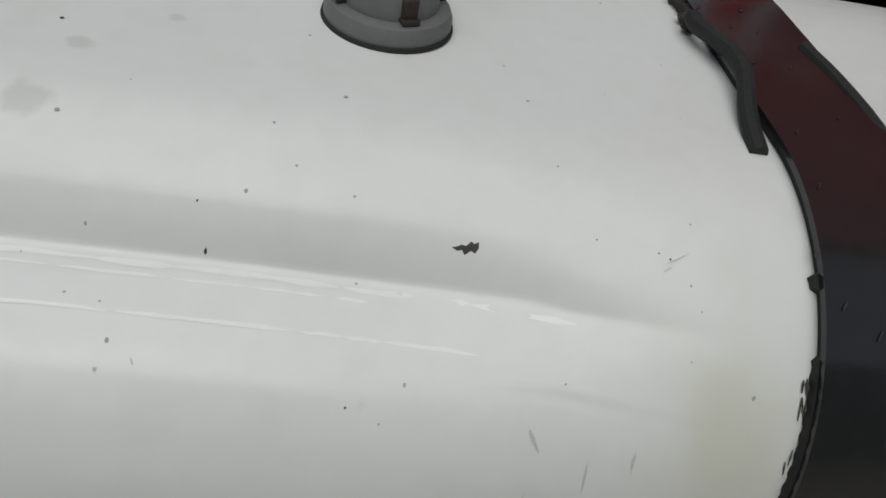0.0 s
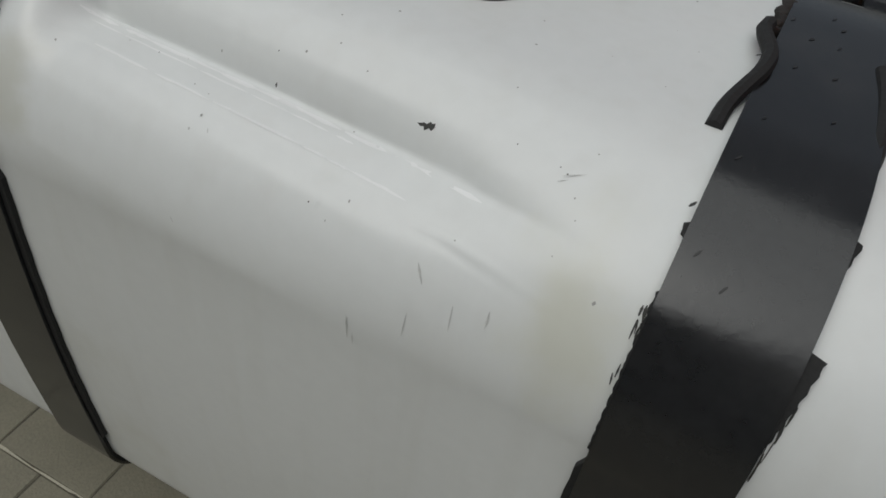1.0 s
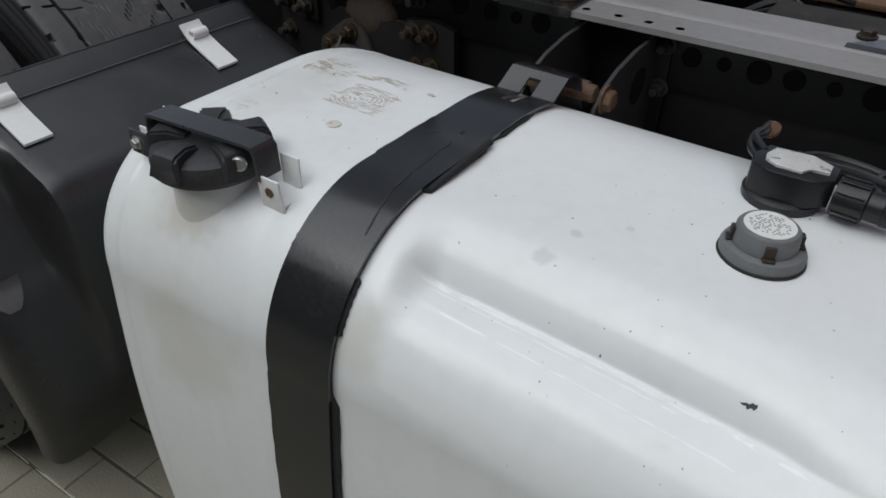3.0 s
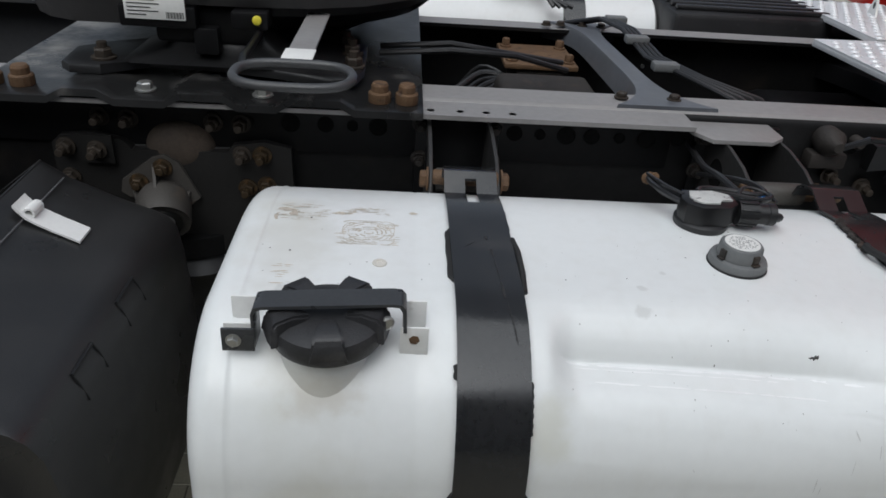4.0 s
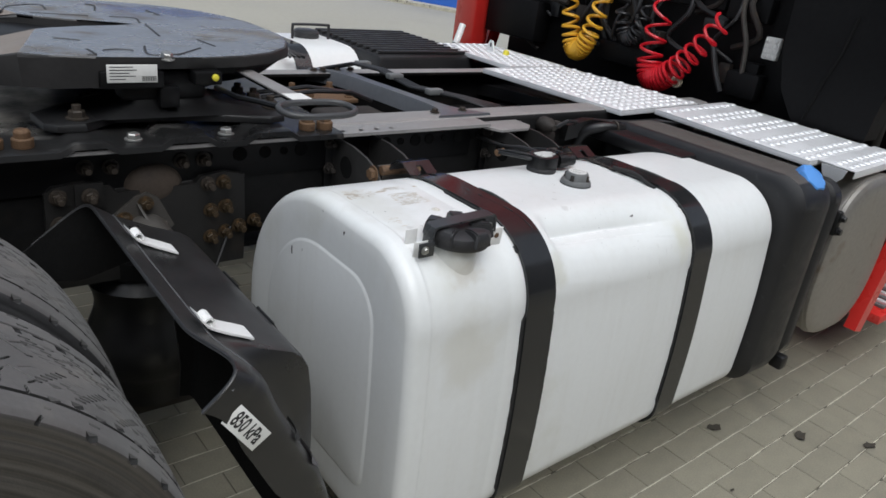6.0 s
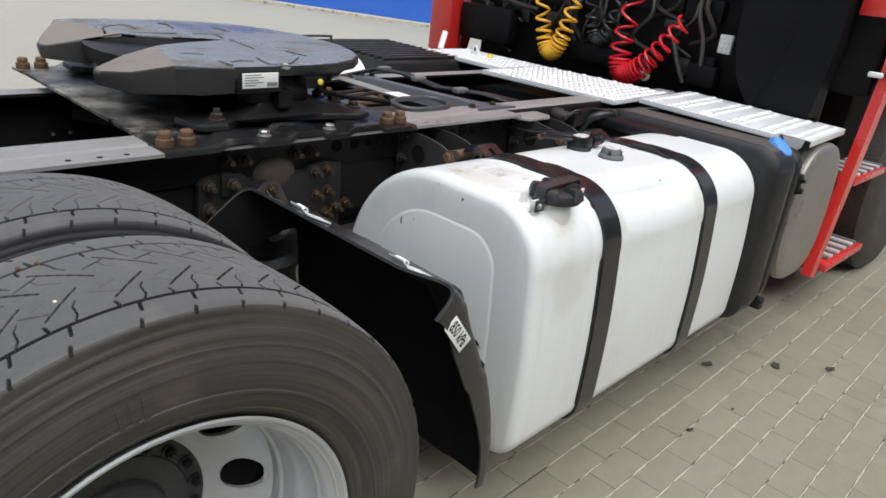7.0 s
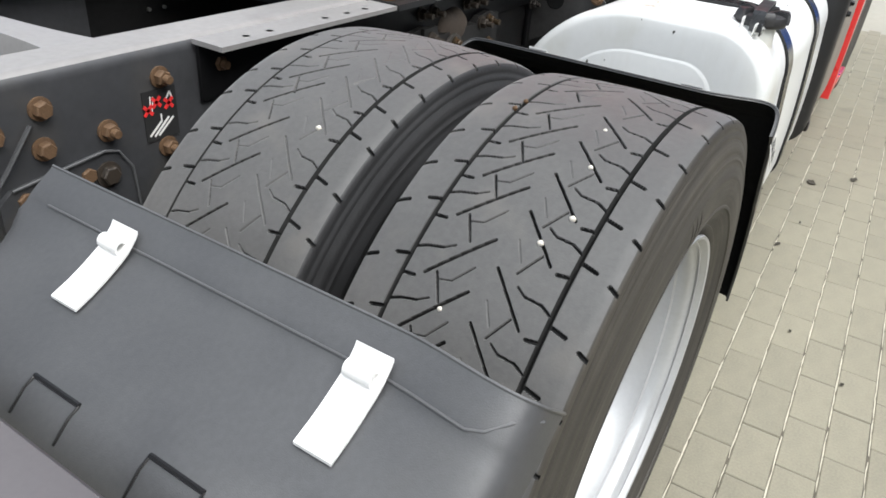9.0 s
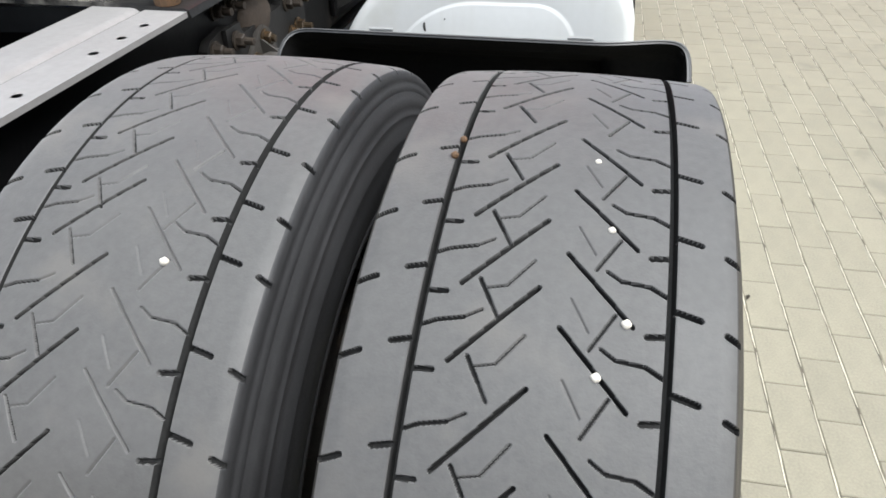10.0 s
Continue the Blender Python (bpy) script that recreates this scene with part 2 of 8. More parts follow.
paver_stone = material("paving_stone", (0.240, 0.223, 0.168), 0.85, vary=0.16, scale=30, second=(0.188, 0.175, 0.134), second_amount=0.44, second_scale=5,
                       second_edge=0.22, bump=0.8, bump_scale=220, per_piece=0.05)
paver_far = material("paving_stone_far", (0.240, 0.223, 0.168), 0.85, vary=0.16, scale=30, second=(0.188, 0.175, 0.134), second_amount=0.44, second_scale=5,
                     second_edge=0.22, bump=0.8, bump_scale=220, per_island=0.05)
joint_sand = material("joint_sand", (0.095, 0.086, 0.064), 0.95, vary=0.3, scale=30, second=(0.11, 0.10, 0.074), second_amount=0.40, second_scale=7, second_edge=0.10, bump=0.6)
pale_sand = material("pale_joint_sand", (0.47, 0.44, 0.35), 0.95, vary=0.25, scale=40, second=(0.20, 0.185, 0.14), second_amount=0.35, second_scale=9, second_edge=0.12, bump=0.5)
concrete = material("yard_concrete", (0.33, 0.315, 0.265), 0.85, vary=0.08, scale=2, second=(0.27, 0.26, 0.22), second_amount=0.4, second_scale=0.6, second_edge=0.4, bump=0.3)
blue_wall = material("blue_cladding", (0.03, 0.13, 0.55), 0.5, vary=0.06, scale=1)
wall_render = material("pale_facade", (0.50, 0.49, 0.46), 0.8, vary=0.06, scale=1, second=(0.4, 0.39, 0.36), second_amount=0.3, second_scale=0.5)
stain_ink = material("dirt_ring", (0.54, 0.485, 0.41), 0.7, vary=0.3, scale=60)
pebble_stone = material("pale_pebble", (0.66, 0.62, 0.54), 0.7, vary=0.2, scale=60)
red_print = material("red_print", (0.7, 0.03, 0.03), 0.5)
chip_dark = material("bare_primer", (0.05, 0.05, 0.045), 0.7, vary=0.3)
stain_grey = material("grey_speck", (0.36, 0.36, 0.34), 0.6)
stain_pale = material("pale_smudge", (0.60, 0.575, 0.52), 0.6)
# shaded copy of the sidewall rubber, for flanks between the twin tyres
tyre_side_shaded = material("shaded_sidewall_rubber", (0.026, 0.026, 0.027), 0.6, vary=0.2, scale=14, bump=0.2, bump_scale=300)
base_paint = material("coupling_plate_paint", (0.012, 0.012, 0.012), 0.30, vary=0.35, scale=12, second=(0.120, 0.114, 0.107), second_amount=0.40, second_scale=9,
                      second_edge=0.20, bump=0.15, bump_scale=120)


def dusty_end(m, colour, x0, x1):
    """Dried dust in blots that thin out from x0 towards x1."""
    n, l = m.node_tree.nodes, m.node_tree.links
    b = n["Principled BSDF"]
    before = b.inputs["Base Color"].links[0].from_socket
    tc, sep, tx = n.new("ShaderNodeTexCoord"), n.new("ShaderNodeSeparateXYZ"), n.new("ShaderNodeTexNoise")
    tx.inputs["Scale"].default_value, tx.inputs["Detail"].default_value, tx.inputs["Roughness"].default_value = 11.0, 7.0, 0.65
    fade, blots, both, mix = n.new("ShaderNodeMapRange"), n.new("ShaderNodeMapRange"), n.new("ShaderNodeMath"), n.new("ShaderNodeMix")
    fade.inputs["From Min"].default_value, fade.inputs["From Max"].default_value = x1, x0
    blots.inputs["From Min"].default_value, blots.inputs["From Max"].default_value = 0.40, 0.60
    both.operation, mix.data_type = "MULTIPLY", "RGBA"
    l.new(tc.outputs["Object"], sep.inputs[0])
    l.new(tc.outputs["Object"], tx.inputs["Vector"])
    l.new(sep.outputs["X"], fade.inputs["Value"])
    l.new(tx.outputs["Fac"], blots.inputs["Value"])
    l.new(fade.outputs[0], both.inputs[0])
    l.new(blots.outputs[0], both.inputs[1])
    inner, again = n.new("ShaderNodeMapRange"), n.new("ShaderNodeMath")
    inner.inputs["From Min"].default_value, inner.inputs["From Max"].default_value = 0.84, 1.0
    again.operation = "MULTIPLY"
    l.new(sep.outputs["Y"], inner.inputs["Value"])
    l.new(both.outputs[0], again.inputs[0])
    l.new(inner.outputs[0], again.inputs[1])
    l.new(again.outputs[0], mix.inputs["Factor"])
    l.new(before, mix.inputs[6])
    mix.inputs[7].default_value = (*colour, 1)
    l.new(mix.outputs[2], b.inputs["Base Color"])


dusty_end(base_paint, (0.25, 0.235, 0.21), 0.38, 0.70)
dusty_bracket = material("dusty_black_bracket_paint", (0.0095, 0.0090, 0.0085), 0.6, vary=0.25, scale=18, second=(0.022, 0.018, 0.015), second_amount=0.45, second_scale=14, second_edge=0.25, bump=0.25, bump_scale=120)
gusset_paint = material("dusty_gusset_paint", (0.032, 0.031, 0.030), 0.5, vary=0.25, scale=18, second=(0.018, 0.017, 0.016), second_amount=0.4, second_scale=12, second_edge=0.25, bump=0.2, bump_scale=120)
dome_iron = material("brown_dusty_iron", (0.052, 0.039, 0.029), 0.85, vary=0.3, scale=30, second=(0.024, 0.019, 0.016), second_amount=0.45, second_scale=20, bump=0.3)
pedestal_paint = material("black_pedestal_paint", (0.009, 0.009, 0.0095), 0.42, vary=0.25, scale=14, second=(0.022, 0.021, 0.020), second_amount=0.4, second_scale=12, second_edge=0.25, bump=0.2, bump_scale=90)
coupling_side = material("coupling_side_paint", (0.030, 0.029, 0.029), 0.45, vary=0.2, scale=14, second=(0.06, 0.05, 0.042), second_amount=0.3, second_scale=9, second_edge=0.3, bump=0.2, bump_scale=90)
grey_panel = material("grey_panel_plastic", (0.105, 0.098, 0.102), 0.5, vary=0.08)
dark_facade = material("light_block_facade", (0.16, 0.16, 0.16), 0.8, vary=0.08, scale=1)
cross_paint = material("blue_grey_steel_paint", (0.105, 0.112, 0.125), 0.36, vary=0.15, scale=12, second=(0.07, 0.068, 0.066), second_amount=0.4, second_scale=9, second_edge=0.3, bump=0.1, bump_scale=150)
leaf_dark = material("dry_leaf_brown", (0.045, 0.039, 0.028), 0.8, vary=0.3, scale=50)
horn_dust = material("dusty_worn_steel", (0.20, 0.172, 0.148), 0.55, vary=0.15, scale=18, second=(0.11, 0.10, 0.092), second_amount=0.35, second_scale=16, second_edge=0.3, bump=0.25, bump_scale=120)
# grimy, and darkened further to put the rail's shade into the colour
grimy_shaded_bolt = material("grimy_shaded_bolt", (0.030, 0.022, 0.015), 0.65, vary=0.35, scale=60, second=(0.022, 0.018, 0.014), second_amount=0.45, second_scale=60, bump=0.4)
cream_plastic = material("cream_fitting", (0.55, 0.48, 0.36), 0.5, vary=0.2, scale=60)
handle_paint = material("worn_rod_paint", (0.05, 0.051, 0.053), 0.4, vary=0.2, scale=60)
white_box = material("pale_box_plastic", (0.55, 0.55, 0.53), 0.5, vary=0.1, scale=40)
# unworn rubber, made darker to put the grooves' shade into the colour
shaded_groove_rubber = material("unworn_shaded_rubber", (0.024, 0.024, 0.0235), 0.85, vary=0.3, scale=40, spec=0.25)
rail_paint = material("rail_grey_paint", (0.046, 0.047, 0.050), 0.42, vary=0.2, scale=10, second=(0.062, 0.059, 0.055), second_amount=0.5, second_scale=6, second_edge=0.16, bump=0.1, bump_scale=120)
worn_highlight_plastic = material("worn_highlight_edge", (0.085, 0.086, 0.088), 0.45, vary=0.2, scale=40)
# near-black for spots where shade is put into the colour
shade_black = material("shaded_black_plastic", (0.007, 0.007, 0.007), 0.8, vary=0.4, scale=20, bump=0.3, spec=0.15)

# whiter than the tank, for highlights painted on its creased shoulder
highlight_white = material("highlight_white_paint", (0.86, 0.865, 0.86), 0.35, vary=0.03, scale=30, coat=0.3)
bar_paint = material("dark_grey_bar_paint", (0.042, 0.044, 0.047), 0.33, vary=0.2, scale=40, second=(0.06, 0.058, 0.056), second_amount=0.3, second_scale=25, second_edge=0.2)
cap_plastic = material("weathered_black_plastic", (0.026, 0.026, 0.0275), 0.45, vary=0.25, scale=40, second=(0.055, 0.053, 0.052), second_amount=0.32, second_scale=30, second_edge=0.2, bump=0.2, bump_scale=400)

shaded_rail = material("shaded_black_rail_paint", (0.011, 0.0109, 0.011), 0.45, vary=0.3, scale=10, second=(0.021, 0.0185, 0.016), second_amount=0.42, second_scale=6, second_edge=0.2, bump=0.12, bump_scale=120, spec=0.2)
dusty_seal = material("dusty_white_seal", (0.50, 0.50, 0.48), 0.8, vary=0.2, scale=120, second=(0.17, 0.165, 0.16), second_amount=0.34, second_scale=70, second_edge=0.08, bump=0.6, bump_scale=300)

# paler grey plastic for the rear mudguard
pale_guard = material("pale_mudguard_plastic", (0.062, 0.063, 0.066), 0.50, vary=0.14, scale=25, second=(0.066, 0.065, 0.064), second_amount=0.38, second_scale=6, second_edge=0.3, bump=0.14, bump_scale=700, spec=0.55)
smear_grey = material("thin_grey_smear", (0.57, 0.575, 0.56), 0.6, vary=0.2, scale=200)

# ---------------------------------------------------------------- helpers
def part(name, bm, mat, parent=None, label="", smooth=40.0):
    """Links a bmesh as one mesh object; smooth: shade smooth with edges sharper than that many degrees kept."""
    me = bpy.data.meshes.new(name)
    bmesh.ops.recalc_face_normals(bm, faces=bm.faces)
    bm.to_mesh(me)
    bm.free()
    me.materials.append(mat)
    if smooth:
        me.shade_smooth()
        me.set_sharp_from_angle(angle=radians(smooth))
    ob = new(name, me)
    if parent:
        ob.parent = parent
    if label:
        tagged(ob, label)
    return ob


def raw(name, verts, faces, mat, parent=None, label="", smooth=40.0):
    me = bpy.data.meshes.new(name)
    me.from_pydata([tuple(v) for v in verts], [], [tuple(f) for f in faces])
    me.materials.append(mat)
    if smooth:
        me.shade_smooth()
        me.set_sharp_from_angle(angle=radians(smooth))
    ob = new(name, me)
    if parent:
        ob.parent = parent
    if label:
        tagged(ob, label)
    return ob


def thing(name, label, category, group="", kind="", at=(0, 0, 0)):
    ob = new(name)
    ob.location = at
    ob.empty_display_size = 0.05
    return tagged(ob, label, category, group, kind)


def box(bm, x0, x1, y0, y1, z0, z1, bevel=0.0, m=None, seg=2):
    v = [bm.verts.new((x, y, z)) for x in (x0, x1) for y in (y0, y1) for z in (z0, z1)]
    q = [(0, 1, 3, 2), (4, 6, 7, 5), (0, 4, 5, 1), (2, 3, 7, 6), (0, 2, 6, 4), (1, 5, 7, 3)]
    f = [bm.faces.new([v[i] for i in a]) for a in q]
    if bevel:
        e = list({e for a in f for e in a.edges})
        r = bmesh.ops.bevel(bm, geom=e, offset=bevel, segments=seg, affect="EDGES", profile=0.5)
        v = list({w for a in r["faces"] for w in a.verts} | {w for w in v if w.is_valid})
    if m is not None:
        bmesh.ops.transform(bm, matrix=m, verts=v)
    return v


def lathe(bm, prof, m=None, n=32, cap0=True, cap1=True, a0=0.0, a1=2 * math.pi):
    """Turns (radius, height) pairs about the local z axis."""
    rings, full = [], abs(a1 - a0 - 2 * math.pi) < 1e-6
    k = n if full else n + 1
    for r, h in prof:
        rings.append([bm.verts.new((r * math.cos(a0 + (a1 - a0) * i / n), r * math.sin(a0 + (a1 - a0) * i / n), h)) for i in range(k)])
    for a, b in zip(rings, rings[1:]):
        for i in range(n):
            j = (i + 1) % k
            bm.faces.new((a[i], a[j], b[j], b[i]))
    if full and cap0:
        bm.faces.new(rings[0][::-1])
    if full and cap1:
        bm.faces.new(rings[-1])
    v = [w for r in rings for w in r]
    if m is not None:
        bmesh.ops.transform(bm, matrix=m, verts=v)
    return v


def tube(bm, pts, r, n=8, closed=False):
    """A round bar along points."""
    pts = [Vector(p) for p in pts]
    k, rings, up = len(pts), [], None
    for i, p in enumerate(pts):
        a = pts[(i - 1) % k] if closed or i else p
        b = pts[(i + 1) % k] if closed or i < k - 1 else p
        d = (b - a).normalized()
        if up is None:
            up = d.orthogonal().normalized()
        up = (up - d * up.dot(d)).normalized()
        side = d.cross(up)
        rings.append([bm.verts.new(p + r * (math.cos(t) * up + math.sin(t) * side)) for t in (2 * math.pi * j / n for j in range(n))])
    for i in range(k if closed else k - 1):
        a, b = rings[i], rings[(i + 1) % k]
        for j in range(n):
            bm.faces.new((a[j], a[(j + 1) % n], b[(j + 1) % n], b[j]))
    if not closed:
        bm.faces.new(rings[0][::-1])
        bm.faces.new(rings[-1])


def extrude_poly(bm, poly, h0, h1, m=None, bevel=0.0):
    """A prism over a polygon of (x, y) from height h0 to h1."""
    a = [bm.verts.new((x, y, h0)) for x, y in poly]
    b = [bm.verts.new((x, y, h1)) for x, y in poly]
    n = len(poly)
    f = [bm.faces.new(a[::-1]), bm.faces.new(b)]
    f += [bm.faces.new((a[i], a[(i + 1) % n], b[(i + 1) % n], b[i])) for i in range(n)]
    v = a + b
    if bevel:
        e = [e for e in f[1].edges]
        r = bmesh.ops.bevel(bm, geom=e, offset=bevel, segments=2, affect="EDGES", profile=0.5)
        v = list({w for q in r["faces"] for w in q.verts} | {w for w in v if w.is_valid})
    if m is not None:
        bmesh.ops.transform(bm, matrix=m, verts=v)
    return v


def loft(bm, rings, closed=True, cap=True):
    vs = [[bm.verts.new(p) for p in r] for r in rings]
    n = len(rings[0])
    for a, b in zip(vs, vs[1:]):
        for i in range(n if closed else n - 1):
            j = (i + 1) % n
            bm.faces.new((a[i], a[j], b[j], b[i]))
    if cap and closed:
        bm.faces.new(vs[0][::-1])
        bm.faces.new(vs[-1])
    return vs


def sweep(bm, path, width_at, thick, lift):
    """A flat band along (y, z, ny, nz) path points; width_at(i) gives x0 and x1; it lies lift above the path and is thick deep."""
    rings = []
    for i, (y, z, ny, nz) in enumerate(path):
        x0, x1 = width_at(i)
        lo, hi = lift, lift + thick
        rings.append([(x0, y + ny * lo, z + nz * lo), (x1, y + ny * lo, z + nz * lo), (x1, y + ny * hi, z + nz * hi), (x0, y + ny * hi, z + nz * hi)])
    return loft(bm, rings)


def smooth01(t):
    t = min(max(t, 0.0), 1.0)
    return t * t * (3 - 2 * t)


def table(t, pairs):
    return float(np.interp(t, [p[0] for p in pairs], [p[1] for p in pairs]))


def hexbolt(name, mat, where, axis, parent=None, r=0.014, h=0.012, washer=True, stud=0.0, label=""):
    """A hexagon head with washer; axis: the way it points."""
    bm = bmesh.new()
    if washer:
        lathe(bm, [(r * 1.35, 0), (r * 1.35, h * 0.25), (r * 1.1, h * 0.3)], n=16)
    lathe(bm, [(r, h * 0.3), (r, h * 1.1), (r * 0.85, h * 1.3)], n=6)
    if stud:
        lathe(bm, [(r * 0.55, h * 1.2), (r * 0.55, h * 1.3 + stud), (r * 0.45, h * 1.35 + stud)], n=10)
    ob = part(name, bm, mat, parent, label, smooth=25)
    ob.matrix_basis = Matrix.Translation(where) @ Vector(axis).to_track_quat("Z", "Y").to_matrix().to_4x4() @ pose(0, 0, 0, 0, 0, random.uniform(0, 60))
    return ob


def curved(pts, n=5):
    """Points on a smooth line through the given ones."""
    p = [Vector(q) for q in pts]
    p = [2 * p[0] - p[1]] + p + [2 * p[-1] - p[-2]]
    out_ = []
    for a, b, c_, d_ in zip(p, p[1:], p[2:], p[3:]):
        for k in range(n):
            f = k / n
            out_.append(tuple(0.5 * (2 * b + (c_ - a) * f + (2 * a - 5 * b + 4 * c_ - d_) * f * f + (3 * b - a - 3 * c_ + d_) * f ** 3)))
    return out_ + [tuple(p[-2])]

# ---------------------------------------------------------------- plan (metres; x ahead along the truck, y inwards, z up)
AXLE_Z, TYRE_R = 0.460, 0.4756
MID_Y = 1.28                      # the truck's centre line
TANK_X0, TANK_X1 = 0.822, 2.045
TANK_Y0, TANK_Y1, TANK_Z0, TANK_Z1 = 0.131, 0.77, 0.260, 0.882
TANK_R = 0.145
STRAPS = (1.126, 1.680)
LEAN = 0.012                      # how far the tank's front face comes out towards its foot
FRAME_Z, FRAME_H, WEB_Y = 0.900, 0.26, 0.843

# ---------------------------------------------------------------- ground
ground = raw("ground", [(-60, -60, -0.0024), (60, -60, -0.0024), (60, 60, -0.0024), (-60, 60, -0.0024)], [(0, 1, 2, 3)], joint_sand, smooth=0)
tagged(ground, "dark earthy bed under beige paving stones", "ground", kind="structure")


def tank_profile(k=14):
    """Points (y, z, ny, nz, angle) round the tank's section: from the top's back edge over the front down to the bottom and back."""
    pts = []

    def arc(cy, cz, r, a0, a1, n):
        for i in range(n + 1):
            a = radians(a0 + (a1 - a0) * i / n)
            pts.append((cy + r * math.cos(a), cz + r * math.sin(a), math.cos(a), math.sin(a)))

    def line(n):
        y0, z0, ny, nz = pts[-1]
        return y0, z0, n

    rb, rk = 0.075, 0.33
    arc(TANK_Y1 - rk, TANK_Z1 - rk, rk, 0, 90, 24)                       # back top
    for i in range(1, 6):
        f = i / 6
        y = TANK_Y1 - rk + (TANK_Y0 + TANK_R - TANK_Y1 + rk) * f
        pts.append((y, TANK_Z1, 0, 1))
    arc(TANK_Y0 + TANK_R, TANK_Z1 - TANK_R, TANK_R, 90, 180, 90)        # front top
    for i in range(1, 8):
        f = i / 8
        pts.append((TANK_Y0 - LEAN * f - 0.007 * math.sin(math.pi * f), TANK_Z1 - TANK_R + (TANK_Z0 + rb - TANK_Z1 + TANK_R) * f, -1, 0))
    arc(TANK_Y0 - LEAN + rb, TANK_Z0 + rb, rb, 180, 270, 10)                   # front bottom
    for i in range(1, 5):
        f = i / 5
        pts.append((TANK_Y0 - LEAN + rb + (TANK_Y1 - rb - TANK_Y0 + LEAN - rb) * f, TANK_Z0, 0, -1))
    arc(TANK_Y1 - rb, TANK_Z0 + rb, rb, 270, 360, 8)
    for i in range(1, 4):
        f = i / 4
        pts.append((TANK_Y1, TANK_Z0 + rb + (TANK_Z1 - rk - TANK_Z0 - rb) * f, 1, 0))
    return pts


PROFILE = tank_profile()
# depth of the pressed-in shoulder between the straps, by degrees round the front top edge
PRESS = [(0, 0), (7, 0.0007), (13, 0.0026), (19, 0.0060), (25, 0.0110), (30, 0.0164), (34, 0.0216), (36.0, 0.0245), (36.8, 0.0243), (38.0, 0.0228), (43.6, 0.0180), (47.5, 0.0148), (48.7, 0.0133), (49.6, 0.0128), (50.5, 0.0132),
         (52, 0.0114), (58, 0.0074), (67, 0.0042), (78, 0.0018), (90, 0)]


def crease_at(x):
    """Degrees round the front top edge at which the crease lies; it drifts towards the front along the tank."""
    return table(x, [(1.22, 30.3), (1.40, 34.5), (1.48, 37.0), (1.53, 40.0), (1.60, 43.0)])


def press_at(x):
    """How much of the press shows at x: sharp beside the first strap, fading out towards the second."""
    return (1.12 + 0.13 * smooth01((1.36 - x) / 0.12)) * smooth01((x - 1.182) / 0.038) * (1 - smooth01((x - 1.45) / 0.18))


def tank_ring(x, inset=0.0, press=0.0):
    ring = []
    for y, z, ny, nz in PROFILE:
        d = inset
        if press and nz >= 0 and ny <= 0 and y <= TANK_Y0 + TANK_R + 1e-6:
            d += press * table(min(math.degrees(math.atan2(-ny, nz)) * 36 / crease_at(x), 90), PRESS)
        ring.append((x, y - ny * d, z - nz * d))
    return ring


# a rolled seam beside the end plate and a shallow crease by the filler: how far the surface stands in at x
SEAM = {0.858: 0.0001, 0.862: -0.0008, 0.864: -0.0009, 0.866: -0.0004, 0.868: 0.0005, 1.049: 0.0008}


def fuel_tank():
    t = thing("fuel_tank", "white painted steel fuel tank strapped beside the chassis, lightly soiled", "fuel tank", at=(1.43, 0.39, TANK_Z0))
    bm = bmesh.new()
    cy, cz = (TANK_Y0 + TANK_Y1) / 2, (TANK_Z0 + TANK_Z1) / 2
    rings = []

    def shrunk(x, s):
        return [(x, cy + (y - cy) * s * (1 - 0.3 * (1 - s)), cz + (z - cz) * s) for _, y, z in tank_ring(0, 0.03)]

    def cap(x, out):
        """Rings of the pressed end plate, from its middle outwards; out: +1 where the plate faces ahead."""
        o = -out
        seq = [shrunk(x + o * 0.0008, 0.2), shrunk(x + o * 0.0008, 0.748), shrunk(x + o * 0.0013, 0.758), shrunk(x + o * 0.0028, 0.769), shrunk(x + o * 0.0034, 0.775),
               shrunk(x + o * 0.0032, 0.783), shrunk(x + o * 0.003, 0.80), shrunk(x + o * 0.003, 0.95)]
        for a in (8, 20, 35, 50, 65, 80, 90):
            r = 0.026
            seq.append(tank_ring(x + o * (0.003 + r * (1 - math.cos(radians(a)))), r * (1 - math.sin(radians(a)))))
        return seq

    rings += cap(TANK_X0, -1)
    xs = [0.858, 0.862, 0.864, 0.866, 0.868, 0.872, 0.95, 1.0, 1.045, 1.049, 1.053, 1.08, 1.15, 1.165]
    xs += [1.172 + 0.005 * i for i in range(15)] + [1.25, 1.28, 1.31]
    xs += [1.34 + 0.03 * i for i in range(7)]
    xs += [1.53 + 0.01 * i for i in range(13)]
    xs += [1.72, 1.74, 1.80, 1.90, 2.0]
    for x in xs:
        w = press_at(x)
        rings.append(tank_ring(x, SEAM.get(x, 0.0), w))
    rings += cap(TANK_X1, 1)[::-1]
    loft(bm, rings)
    body = part("tank_body", bm, white_paint, t, smooth=50)
    body.matrix_parent_inverse = Matrix.Translation(t.location).inverted()
    bm = bmesh.new()
    lathe(bm, [(0.056, 0.80), (0.050, 0.82), (0.047, 0.84), (0.046, 0.886)], pose(0.957, 0.212, 0), n=40)
    neck = part("filler_neck", bm, white_paint, t)
    neck.matrix_parent_inverse = body.matrix_parent_inverse
    return t


def under(ob, parent):
    """Parents ob, which is built at its place in the world, under parent."""
    ob.parent = parent
    at = parent.location.copy()
    up = parent.parent
    ob.matrix_parent_inverse = Matrix.Translation(at).inverted()
    return ob


tank = fuel_tank()

# ---- straps: steel band over a rubber strip
top_i = [i for i, p in enumerate(PROFILE) if p[3] > 0.96 and p[0] > 0.44][0]
